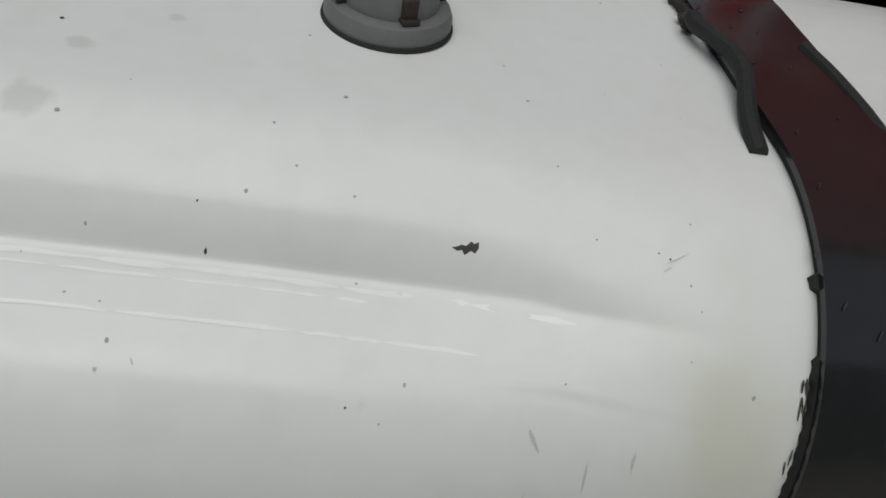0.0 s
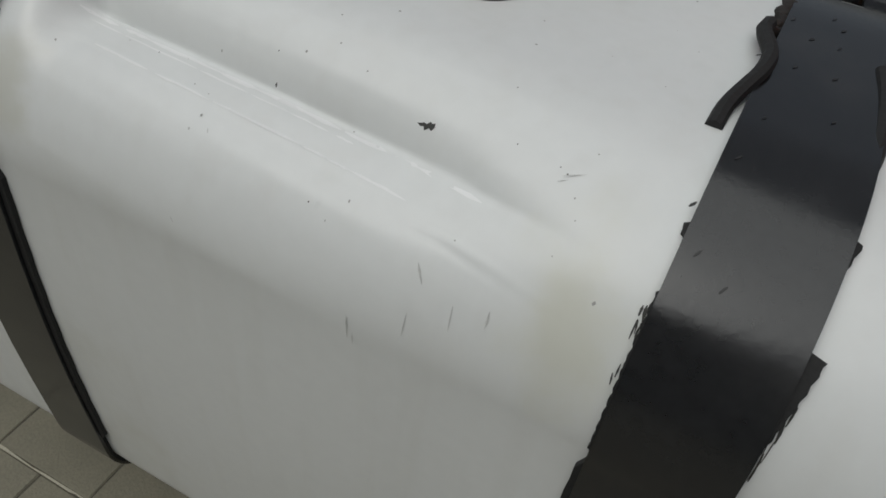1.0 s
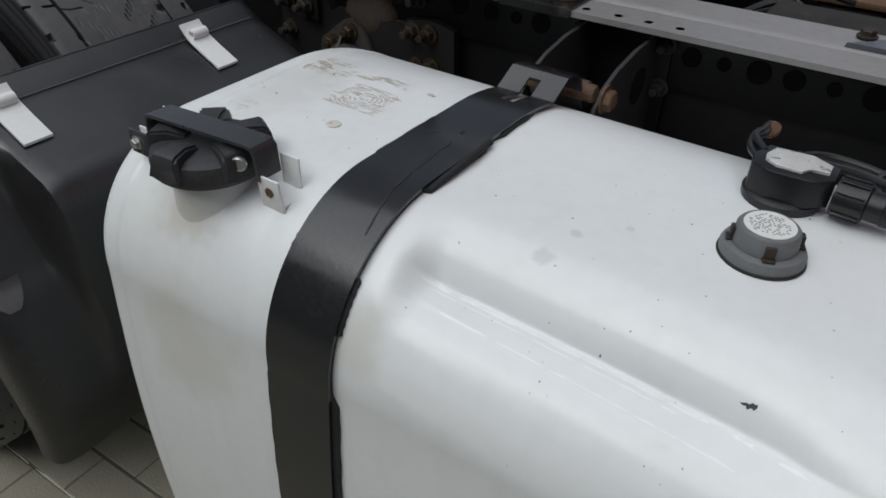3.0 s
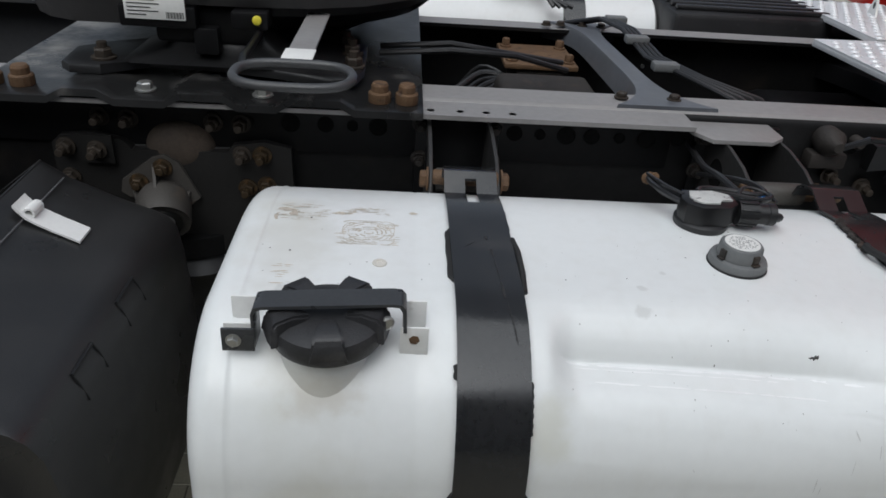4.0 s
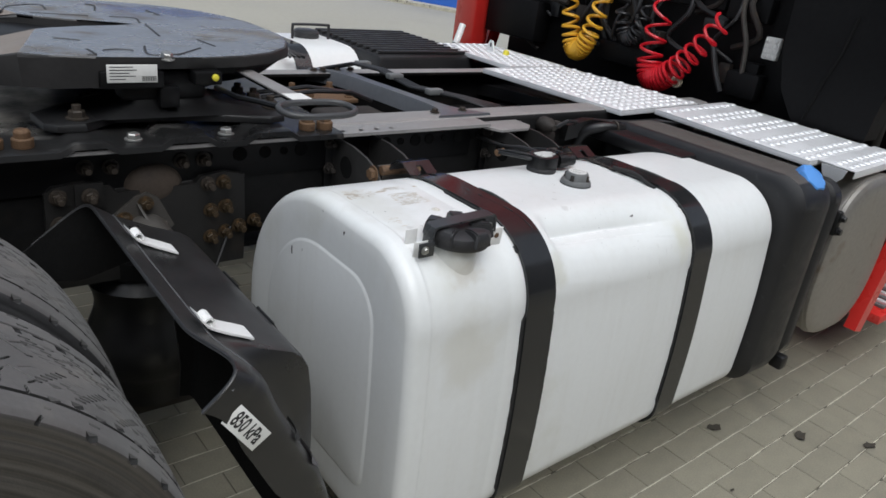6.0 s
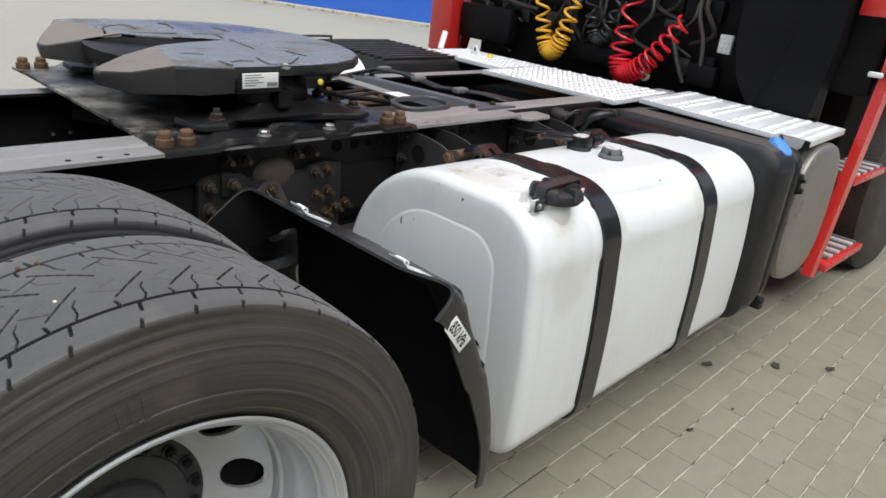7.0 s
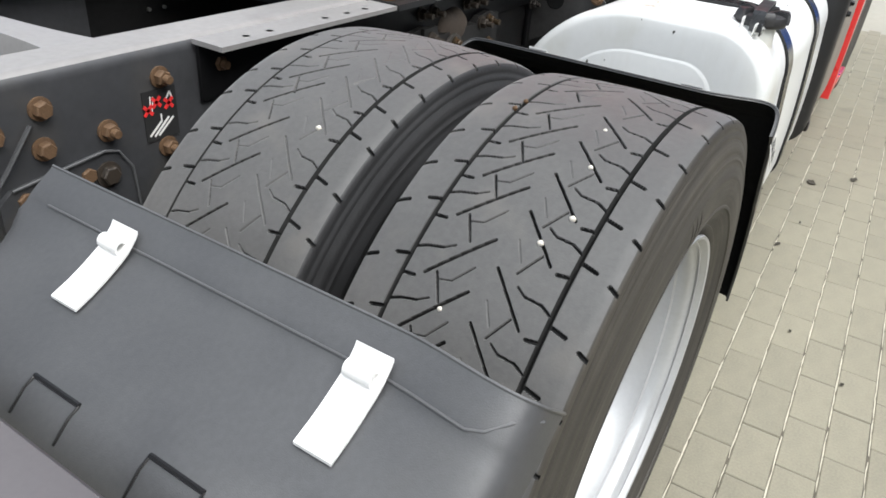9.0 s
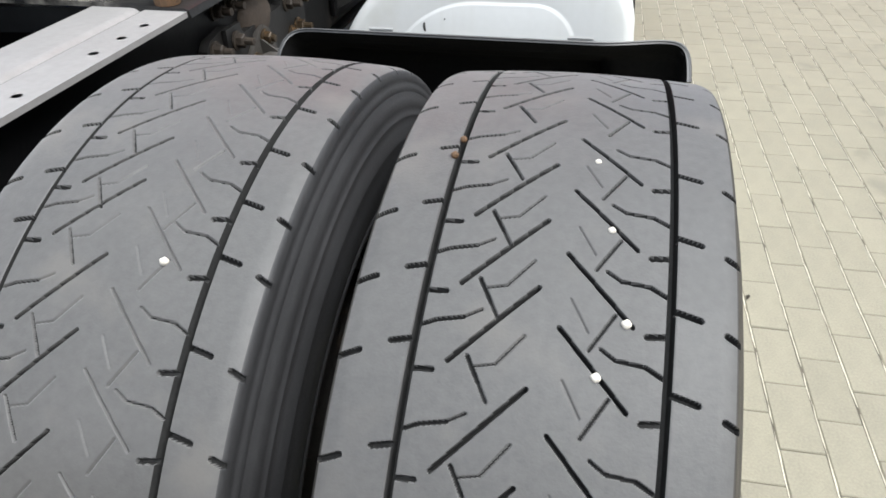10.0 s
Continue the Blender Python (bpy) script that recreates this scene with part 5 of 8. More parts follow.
    lathe(bm, [(0.20, zt - 0.125), (0.25, zt - 0.10), (0.33, zt - 0.075), (0.36, zt - 0.05), (0.36, zt - 0.02)], pose(0.74, MID_Y, 0), n=40)
    under(part("rib_body", bm, frame_paint, None), t)
    bm = bmesh.new()
    lathe(bm, [(0.0075, 0), (0.0075, 0.004), (0.006, 0.005)], pose(0.783, 0.850, 1.022, 90, 0, 0), n=20)
    under(part("wear_indicator", bm, yellow_tag, None, "round yellow button"), t)
    bm = bmesh.new()
    box(bm, 0.555, 0.68, 0.8615, 0.92, 0.998, 1.034, 0.004)
    box(bm, 0.672, 0.713, 0.866, 0.93, 0.955, 1.0, 0.004)
    box(bm, 0.74, 0.80, 0.851, 0.90, 1.005, 1.034, 0.004)
    under(part("catch_housing", bm, frame_paint, None, "black cast catch housing"), t)
    under(hexbolt("grease_plug", zinc, (0.689, 0.872, 1.058), (0, -0.25, 1), None, 0.012, 0.010), t)
    return t


coupling()
# type plate on the coupling's side
plate = thing("type_plate", "white printed type plate on the side of the coupling", "label", at=(0.615, 0.860, 1.03))
bm = bmesh.new()
box(bm, 0.567, 0.665, 0.8585, 0.861, 1.012, 1.048, 0.0006)
under(part("plate", bm, label_paper, None), plate)
bm = bmesh.new()
for k in range(5):
    box(bm, 0.572, 0.572 + (0.045, 0.052, 0.038, 0.05, 0.03)[k], 0.8578, 0.8586, 1.0425 - k * 0.006, 1.0440 - k * 0.006)
for k in range(12):
    box(bm, 0.634 + k * 0.0024, 0.634 + k * 0.0024 + (0.0008, 0.0015)[k % 2], 0.8578, 0.8586, 1.015, 1.025)
under(part("print", bm, ink, None), plate)

# release handle with an oval loop
handle = thing("release_handle", "black rod release handle of the coupling ending in an oval loop", "handle", at=(0.87, 0.60, 0.99))
bm = bmesh.new()
pts = []
for a in np.linspace(0, 2 * math.pi, 48, endpoint=False):
    c, s_ = math.cos(a), math.sin(a)
    pts.append((0.880 + 0.078 * math.copysign(abs(c) ** 0.6, c), 0.572 + 0.040 * math.copysign(abs(s_) ** 0.8, s_), 1.020 + 0.004 * s_))
tube(bm, pts, 0.0065, 10, closed=True)
under(part("loop", bm, handle_paint, None), handle)
bm = bmesh.new()
tube(bm, [(0.808, 0.60, 1.021), (0.797, 0.66, 1.016), (0.79, 0.74, 1.005), (0.785, 0.85, 1.0)], 0.006, 8)
under(part("rod", bm, frame_paint, None), handle)
bm = bmesh.new()
box(bm, 0.858, 0.896, 0.615, 0.92, 1.020, 1.024, 0.001, None)
under(part("flat_arm", bm, flange_paint, None), handle)
bm = bmesh.new()
box(bm, 0.855, 0.899, 0.622, 0.680, 1.0245, 1.026, 0.0004)
under(part("sticker", bm, label_paper, None, "white printed sticker"), handle)

# ---------------------------------------------------------------- fittings on the tank
filler = thing("filler_cap", "black plastic lobed fuel filler cap with locking bar on the tank", "fuel cap", at=(0.957, 0.205, 0.872))
bm = bmesh.new()
lathe(bm, [(0.046, 0.0), (0.054, 0.003), (0.0565, 0.008), (0.0565, 0.018), (0.054, 0.0245), (0.044, 0.0285), (0.018, 0.0300)], n=48)
o = part("disc", bm, cap_plastic, filler)
o.location = (0.003, -0.002, 0.002)
for k in range(5):
    bm = bmesh.new()
    sec = [(0.018, 0.009, 0.0325), (0.036, 0.0135, 0.0380), (0.0530, 0.0175, 0.0370), (0.0585, 0.0180, 0.0325), (0.0600, 0.0180, 0.010)]
    loft(bm, [[(r, -w, 0.011), (r, w, 0.011), (r, w * 0.80, h), (r, -w * 0.80, h)] for r, w, h in sec])
    bm.normal_update()
    bmesh.ops.bevel(bm, geom=[e_ for e_ in bm.edges if len(e_.link_faces) == 2 and e_.calc_face_angle() > radians(38)], offset=0.0024, segments=2, affect="EDGES")
    o = part("lobe", bm, cap_plastic, filler, smooth=50)
    o.matrix_basis = pose(0.003, -0.002, 0.002, 0, 0, 72 * k - 84)
bm = bmesh.new()
bar = [(-0.0645, -0.006, 0.036), (-0.0625, -0.006, 0.0405), (-0.057, -0.006, 0.0425), (0.0, -0.003, 0.0440), (0.066, 0.001, 0.0450), (0.0725, 0.002, 0.0435), (0.0755, 0.002, 0.038), (0.077, 0.002, 0.014)]
rings = []
for i, (x, y, z) in enumerate(bar):
    dx = 0.0035 if i > 5 else 0.002 if i == 5 else -0.003 if i < 1 else -0.002 if i < 2 else 0
    dz = 0.0 if i in (0, 7) else 0.0034
    rings.append([(x, y - 0.0140, z), (x, y + 0.0140, z), (x + dx, y + 0.0140, z + dz), (x + dx, y - 0.0140, z + dz)])
loft(bm, rings)
box(bm, -0.0675, -0.0642, -0.0200, 0.0080, -0.002, 0.0362, 0.0008)
box(bm, -0.0955, -0.0644, -0.0232, -0.0202, -0.004, 0.022, 0.0008)
part("locking_bar", bm, bar_paint, filler, "dark grey painted flat locking bar")
hexbolt("padlock_bolt", zinc, (-0.084, -0.0233, 0.009), (0, -1, 0), filler, 0.0055, 0.004)
for x, s_ in ((-0.082, -1), (0.088, 1)):
    bm = bmesh.new()
    box(bm, x - 0.014, x + 0.014, -0.008, -0.0055, -0.016, 0.020, 0.0008, pose(0, 0, 0, 6, 0, 0))
    box(bm, x - 0.012, x + 0.012, 0.020, 0.0225, -0.006, 0.030, 0.0008)
    box(bm, x - 0.013, x + 0.013, -0.0054, 0.020, -0.012, -0.0085, 0.0008)
    part("bracket", bm, clip_white, filler, "white painted bracket with rust")
hexbolt("rusty_rivet", rust_bolt, (0.088, -0.0078, 0.004), (0, -1, 0), filler, 0.0055, 0.0015, washer=False)
bm = bmesh.new()
lathe(bm, [(0.0075, 0.0), (0.0075, 0.003), (0.0060, 0.0042), (0.0058, 0.0030), (0.0022, 0.0030)], pose(0.060, -0.0145, 0.0285, 90, 0, 25), n=20)
part("bar_screw", bm, zinc, filler, "bright round screw head")

# ring cap
vent = thing("vent_cap", "grey plastic vent cap with white printed top on the tank", "vent cap", at=(1.443, 0.357, TANK_Z1))
bm = bmesh.new()
lathe(bm, [(0.0365, 0.0), (0.0375, 0.002), (0.0375, 0.008), (0.0355, 0.012), (0.031, 0.0135), (0.029, 0.0135)], n=48)
part("base", bm, grey_plastic, vent)
bm = bmesh.new()
lathe(bm, [(0.0365, 0.0002), (0.039, 0.0004), (0.0385, 0.0025), (0.0372, 0.003)], n=48, cap1=False)
part("gasket", bm, rubber_strip, vent, "black rubber gasket")
bm = bmesh.new()
lathe(bm, [(0.0285, 0.0136), (0.0275, 0.029), (0.0255, 0.0315), (0.0225, 0.0318)], n=48)
part("crown", bm, grey_plastic, vent)
bm = bmesh.new()
lathe(bm, [(0.0225, 0.0319), (0.0222, 0.0326)], n=40)
part("top_disc", bm, label_paper, vent, "white printed disc")
bm = bmesh.new()
rnd = random.Random(14)
for k in range(11):
    y = -0.0155 + 0.0030 * k
    half_ = math.sqrt(0.0190 ** 2 - y * y)
    x = -half_ + rnd.uniform(0, 0.004)
    while x < half_ - 0.003:
        w = rnd.uniform(0.0010, 0.0034)
        if rnd.random() < 0.72:
            box(bm, x, x + w, y, y + rnd.uniform(0.0007, 0.0013), 0.0327, 0.0329)
        x += w + rnd.uniform(0.0007, 0.0022)
part("print", bm, grey_plastic, vent, smooth=0)
for k in range(4):
    bm = bmesh.new()
    box(bm, 0.026, 0.031, -0.0045, 0.0045, 0.0138, 0.027, 0.001)
    box(bm, 0.027, 0.0335, -0.0055, 0.0055, 0.0136, 0.0165, 0.001)
    o = part("notch", bm, grimy_shaded_bolt if k % 2 else grimy_iron, vent, "rusty notch")
    o.matrix_basis = pose(0, 0, 0, 0, 0, 90 * k + 20)

vent.scale = (0.93, 0.93, 0.93)

# level sender with plug and cables
sender = thing("level_sender", "black plastic fuel level sender with plug and cables on the tank", "level sender", at=(1.433, 0.461, TANK_Z1))
bm = bmesh.new()
lathe(bm, [(0.046, 0.0), (0.047, 0.002), (0.047, 0.008), (0.043, 0.0105), (0.038, 0.0108)], n=40)
part("flange", bm, soft_plastic, sender).scale = (0.76, 0.76, 1)
bm = bmesh.new()
extrude_poly(bm, [(-0.036, -0.022), (-0.016, -0.036), (0.028, -0.034), (0.048, -0.016), (0.048, 0.018), (0.02, 0.034), (-0.030, 0.032), (-0.040, 0.0)], 0.0106, 0.038, bevel=0.003)
part("body", bm, black_plastic, sender).scale = (0.84, 0.80, 1)
bm = bmesh.new()
extrude_poly(bm, [(-0.026, -0.014), (-0.012, -0.024), (0.016, -0.024), (0.022, -0.012), (0.042, -0.010), (0.042, 0.012), (0.018, 0.026), (-0.022, 0.022), (-0.028, 0.0)], 0.0381, 0.0405, bevel=0.001)
part("top_seal", bm, dusty_seal, sender, "whitish dusty top seal").scale = (0.80, 0.76, 1)
bm = bmesh.new()
lathe(bm, [(0.0170, 0.0), (0.0174, 0.026), (0.0140, 0.0275), (0.0140, 0.040), (0.0150, 0.041), (0.0150, 0.050)], pose(0.043, -0.006, 0.022, 0, 90, -4), n=20)
part("plug", bm, black_plastic, sender)
for ry, rz, r in ((0.0, 0.0, 0.0042), (0.009, 0.005, 0.0036), (-0.008, 0.003, 0.0036), (0.003, 0.010, 0.0030)):
    bm = bmesh.new()
    tube(bm, curved([(-0.026, 0.010 + ry, 0.026 + rz), (-0.042, 0.036 + ry, 0.026 + rz), (-0.044 + ry * 0.5, 0.075, 0.020 + rz * 0.8), (-0.043, 0.112 + ry * 0.4, 0.014 + rz * 0.6)]), r, 8)
    part("cable", bm, black_hose, sender)
bm = bmesh.new()
tube(bm, curved([(0.092, -0.008, 0.021), (0.103, -0.008, 0.018), (0.108, 0.008, 0.009), (0.102, 0.035, 0.0065), (0.09, 0.075, 0.007), (0.085, 0.15, 0.004), (0.10, 0.25, -0.02), (0.12, 0.38, -0.03)]), 0.0055, 8)
part("cable", bm, black_hose, sender)
for k in range(10):
    a = 2 * math.pi * k / 10
    bm = bmesh.new()
    box(bm, -0.0012, 0.0012, 0.0168, 0.0190, 0.002, 0.025, 0.0004)
    o = part("plug_rib", bm, black_plastic, sender)
    o.matrix_basis = pose(0.043, -0.006, 0.022, 0, 90, -4) @ pose(0, 0, 0, 0, 0, 36 * k)
bm = bmesh.new()
box(bm, 0.116, 0.126, 0.034, 0.042, 0.011, 0.018, 0.0015, pose(0, 0, 0, 0, 0, 12))
part("connector", bm, blue_plastic, sender, "small blue cable clip")
for k, (dy, dz, r) in enumerate(((0.0, 0.0, 0.0045), (0.012, 0.004, 0.0035), (-0.010, 0.007, 0.0030))):
    bm = bmesh.new()
    tube(bm, curved([(0.0, 0.032, 0.026 + dz), (0.020, 0.050 + dy, 0.020 + dz), (0.055, 0.053 + dy, 0.018 + dz), (0.095, 0.045 + dy, 0.016 + dz), (0.118, 0.060 + dy, 0.014 + dz), (0.128, 0.12 + dy, 0.004), (0.125, 0.18, -0.012), (0.11, 0.28, -0.05)]), r, 8)
    part("cable", bm, black_hose, sender)
for k in range(2):
    bm = bmesh.new()
    tube(bm, curved([(0.085, 0.030 + 0.02 * k, 0.008), (0.070, 0.050, 0.020), (0.085, 0.066, 0.026), (0.110, 0.060, 0.022), (0.118, 0.034, 0.020)]), 0.0026, 6)
    part("wire", bm, black_hose, sender)
bm = bmesh.new()
lathe(bm, [(0.008, 0), (0.009, 0.003), (0.009, 0.010), (0.007, 0.012), (0.007, 0.022), (0.006, 0.024)], pose(-0.042, 0.118, 0.010, 60, 0, 20), n=14)
part("pipe_union", bm, rust_bolt, sender, "rusty copper pipe union")

# paint damage and dirt on the tank
def mark(name, x, y, pts, mat, label, lift=0.0006, face="top"):
    """A thin irregular patch lying on the tank."""
    bm = bmesh.new()
    vs = []
    for dx, dy in pts:
        yy = y + dy
        vs.append(bm.verts.new((x + dx, yy, shoulder_z(x + dx, yy) + lift)))
    bm.faces.new(vs)
    bmesh.ops.triangulate(bm, faces=bm.faces)
    return under(part(name, bm, mat, None, label, smooth=0), tank)


def shoulder_z(x, y):
    """Upper surface with the pressed-in shoulder."""
    c = TANK_Y0 + TANK_R
    if y >= c:
        return TANK_Z1
    w = press_at(x)
    yb, zb_ = c, TANK_Z1
    for i in range(1, 181):
        a = radians(i / 2)
        r = TANK_R - w * table(min(i / 2 * 36 / crease_at(x), 90), PRESS)
        yy, zz = c - r * math.sin(a), TANK_Z1 - TANK_R + r * math.cos(a)
        if yy <= y:
            f = (yb - y) / max(yb - yy, 1e-9)
            return zb_ + (zz - zb_) * f
        yb, zb_ = yy, zz
    return TANK_Z1 - TANK_R


rnd = random.Random(11)


def blot(rx, ry, n=14, rough=0.35):
    return [(rx * math.cos(a) * (1 + rnd.uniform(-rough, rough)), ry * math.sin(a) * (1 + rnd.uniform(-rough, rough))) for a in (2 * math.pi * k / n for k in range(n))]


mark("paint_chip", 1.482, 0.213, [(-0.0072, 0.0004), (-0.0045, -0.0006), (-0.0025, -0.0004), (-0.0012, -0.0018), (0.0015, -0.0008), (0.0034, -0.0016), (0.0048, -0.0002), (0.0046, 0.0014), (0.0026, 0.0010), (0.0012, 0.0017), (-0.0008, 0.0006), (-0.003, 0.0010), (-0.0045, 0.0006)], chip_dark, "dark chip in the paint", 0.0008)


def smear(x, y, length, width, drift, mat):
    """A short thin smear running down the tank's rounded edge; drift: how far it slants along the tank."""
    bm = bmesh.new()
    c, a0 = Vector((0, TANK_Y0 + TANK_R, TANK_Z1 - TANK_R)), 0.0
    mid = Vector((0, y, shoulder_z(x, y))) - c
    rows = []
    for k in range(7):
        f = k / 6 - 0.5
        v = Matrix.Rotation(f * length / mid.length, 3, "X") @ mid
        h = width * (1 - 3.2 * f * f) * rnd.uniform(0.5, 1.3)
        p = c + v + v.normalized() * 0.0007
        rows.append([bm.verts.new((x + drift * f + s_ * h, p.y, p.z)) for s_ in (-1, 1)])
    for p_, q_ in zip(rows, rows[1:]):
        bm.faces.new((p_[0], p_[1], q_[1], q_[0]))
    under(part("smear", bm, mat, None, smooth=0), tank)


for x, y, n_, w_, dr in ((1.517, 0.1505, 0.012, 0.0011, 0.006), (1.478, 0.1318, 0.022, 0.0007, 0.001), (1.4835, 0.1300, 0.012, 0.0005, 0.0), (1.516, 0.1362, 0.020, 0.0007, -0.001), (1.543, 0.1415, 0.018, 0.0006, 0.001),
                         (1.564, 0.1446, 0.012, 0.0006, 0.0), (1.577, 0.207, 0.006, 0.0010, -0.012), (1.572, 0.203, 0.003, 0.0007, -0.005), (1.337, 0.165, 0.002, 0.0010, 0.0), (1.350, 0.168, 0.003, 0.0006, 0.001), (1.339, 0.1339, 0.004, 0.0006, 0.002)):
    smear(x, y, n_, w_ * 0.8, dr, smear_grey)


def wear_line(x0, x1, angle, wide, seed):
    """A broken pale line painted as a highlight along the pressed shoulder; angle: degrees round the front edge at x.
    """
    q = random.Random(seed)
    x = x0
    while x < x1:
        xe = min(x + q.uniform(0.015, 0.07), x1)
        bm = bmesh.new()
        rows = []
        for k in range(6):
            xx = x + (xe - x) * k / 5
            row = []
            for s_ in (-1, 1):
                a = angle(xx) + s_ * math.degrees(wide / TANK_R) * q.uniform(0.35, 1.0) * (0.3 if k in (0, 5) else 1)
                rad_ = TANK_R - press_at(xx) * table(min(a * 36 / crease_at(xx), 90), PRESS) + 0.00018
                row.append(bm.verts.new((xx, TANK_Y0 + TANK_R - rad_ * math.sin(radians(a)), TANK_Z1 - TANK_R + rad_ * math.cos(radians(a)))))
            rows.append(row)
        for p_, q_ in zip(rows, rows[1:]):
            bm.faces.new((p_[0], p_[1], q_[1], q_[0]))
        under(part("wear_line", bm, highlight_white, None, smooth=60), tank)
        x = xe + (q.uniform(0.001, 0.012) if q.random() < 0.6 else 0.0)


wear_line(1.205, 1.54, lambda x: crease_at(x) + 2.2, 0.0022, 3)
wear_line(1.215, 1.44, lambda x: crease_at(x) + 4.6, 0.0010, 4)
wear_line(1.235, 1.49, lambda x: crease_at(x) + 0.375 * crease_at(1.26), 0.0012, 5)
for k in range(70):
    x, y = rnd.uniform(1.19, 1.62), rnd.uniform(0.15, 0.44)
    r = rnd.choice((0.0004, 0.0005, 0.0006, 0.0009))
    mark("speck", x, y, blot(r, r, 6), rnd.choice((chip_dark, stain_grey, stain_grey, stain_grey)), "", 0.0004)
for k in range(14):
    x, y = rnd.uniform(0.85, 1.07), rnd.uniform(0.26, 0.44)
    r = rnd.choice((0.0007, 0.001, 0.0014))
    mark("speck", x, y, blot(r, r, 6), rnd.choice((chip_dark, stain_grey)), "", 0.0005)
# smeared print of wavy lines and scratches on the top by the filler
for k in range(9):
    r = 0.004 + 0.0042 * k
    a0 = rnd.uniform(0, 60)
    while a0 < 360:
        span = rnd.uniform(18, 70)
        wob = [r * (1 + 0.10 * math.sin(radians(a * 3.1 + 40 * k)) + rnd.uniform(-0.03, 0.03)) for a in range(10)]
        angles = np.linspace(a0, a0 + span, 10)
        wide = rnd.uniform(0.0006, 0.0017)
        pts = [(min(max(q * 1.15 * math.cos(radians(a)), -0.031), 0.031), min(max(q * 0.95 * math.sin(radians(a)), -0.028), 0.028)) for q, a in zip(wob, angles)]
        pts += [(px_ * (1 + wide / max(r, 0.006)), py_ * (1 + wide / max(r, 0.006))) for px_, py_ in pts[::-1]]
        if rnd.random() < 0.72:
            mark("dirt_print", 0.990, 0.398, pts, stain_ink, "", 0.0004)
        a0 += span + rnd.uniform(4, 40)
grime = random.Random(17)
for cx, cy, wx, wy, n_g in ((0.905, 0.445, 0.030, 0.022, 46), (0.985, 0.452, 0.028, 0.010, 26), (0.990, 0.398, 0.036, 0.030, 60), (0.900, 0.30, 0.012, 0.02, 12)):
    for k in range(n_g):
        gx, gy = cx + grime.uniform(-wx, wx), cy + grime.uniform(-wy, wy)
        if 0.845 < gx < 1.075:
            ln = grime.uniform(0.002, 0.009)
            mark("dirt_print", gx, gy, [(-ln, 0.0), (-ln * 0.4, grime.uniform(0.0004, 0.0014)), (ln * 0.5, grime.uniform(0.0004, 0.0016)), (ln, 0.0003), (ln * 0.4, -grime.uniform(0.0003, 0.0010)), (-ln * 0.5, -grime.uniform(0.0002, 0.0008))], grime.choice((stain_ink, stain_pale, stain_pale)), "", 0.0004)
for x, y, rx, ry in ((0.888, 0.45, 0.010, 0.004), (0.896, 0.44, 0.006, 0.008), (0.955, 0.445, 0.012, 0.003), (1.045, 0.452, 0.005, 0.0025), (0.875, 0.43, 0.003, 0.006)):
    mark("dirt_print", x, y, blot(rx, ry, 16, 0.5), stain_ink, "", 0.0004)
bm = bmesh.new()
lathe(bm, [(0.0085, 0.0), (0.008, 0.0012), (0.004, 0.0016), (0.0035, 0.0008)], pose(1.006, 0.328, TANK_Z1 + 0.0002), n=20)
under(part("stamp_button", bm, stain_pale, None, "small round pale plug"), tank)
# chips on the end plate
for y, z, ry, rz in ((0.361, 0.847, 0.003, 0.005), (0.553, 0.735, 0.003, 0.010), (0.51, 0.752, 0.0015, 0.0025), (0.44, 0.86, 0.001, 0.002)):
    bm = bmesh.new()
    vs = [bm.verts.new((TANK_X0 + 0.0012 + (0.003 if z > 0.78 else 0.0), y + dy, z + dz)) for dy, dz in blot(ry, rz, 10, 0.5)]
    for v in vs:
        v.co.x = TANK_X0 + (0.0005 if z < 0.78 else 0.0024)
    bm.faces.new(vs)
    under(part("paint_chip", bm, chip_dark, None, smooth=0), tank)


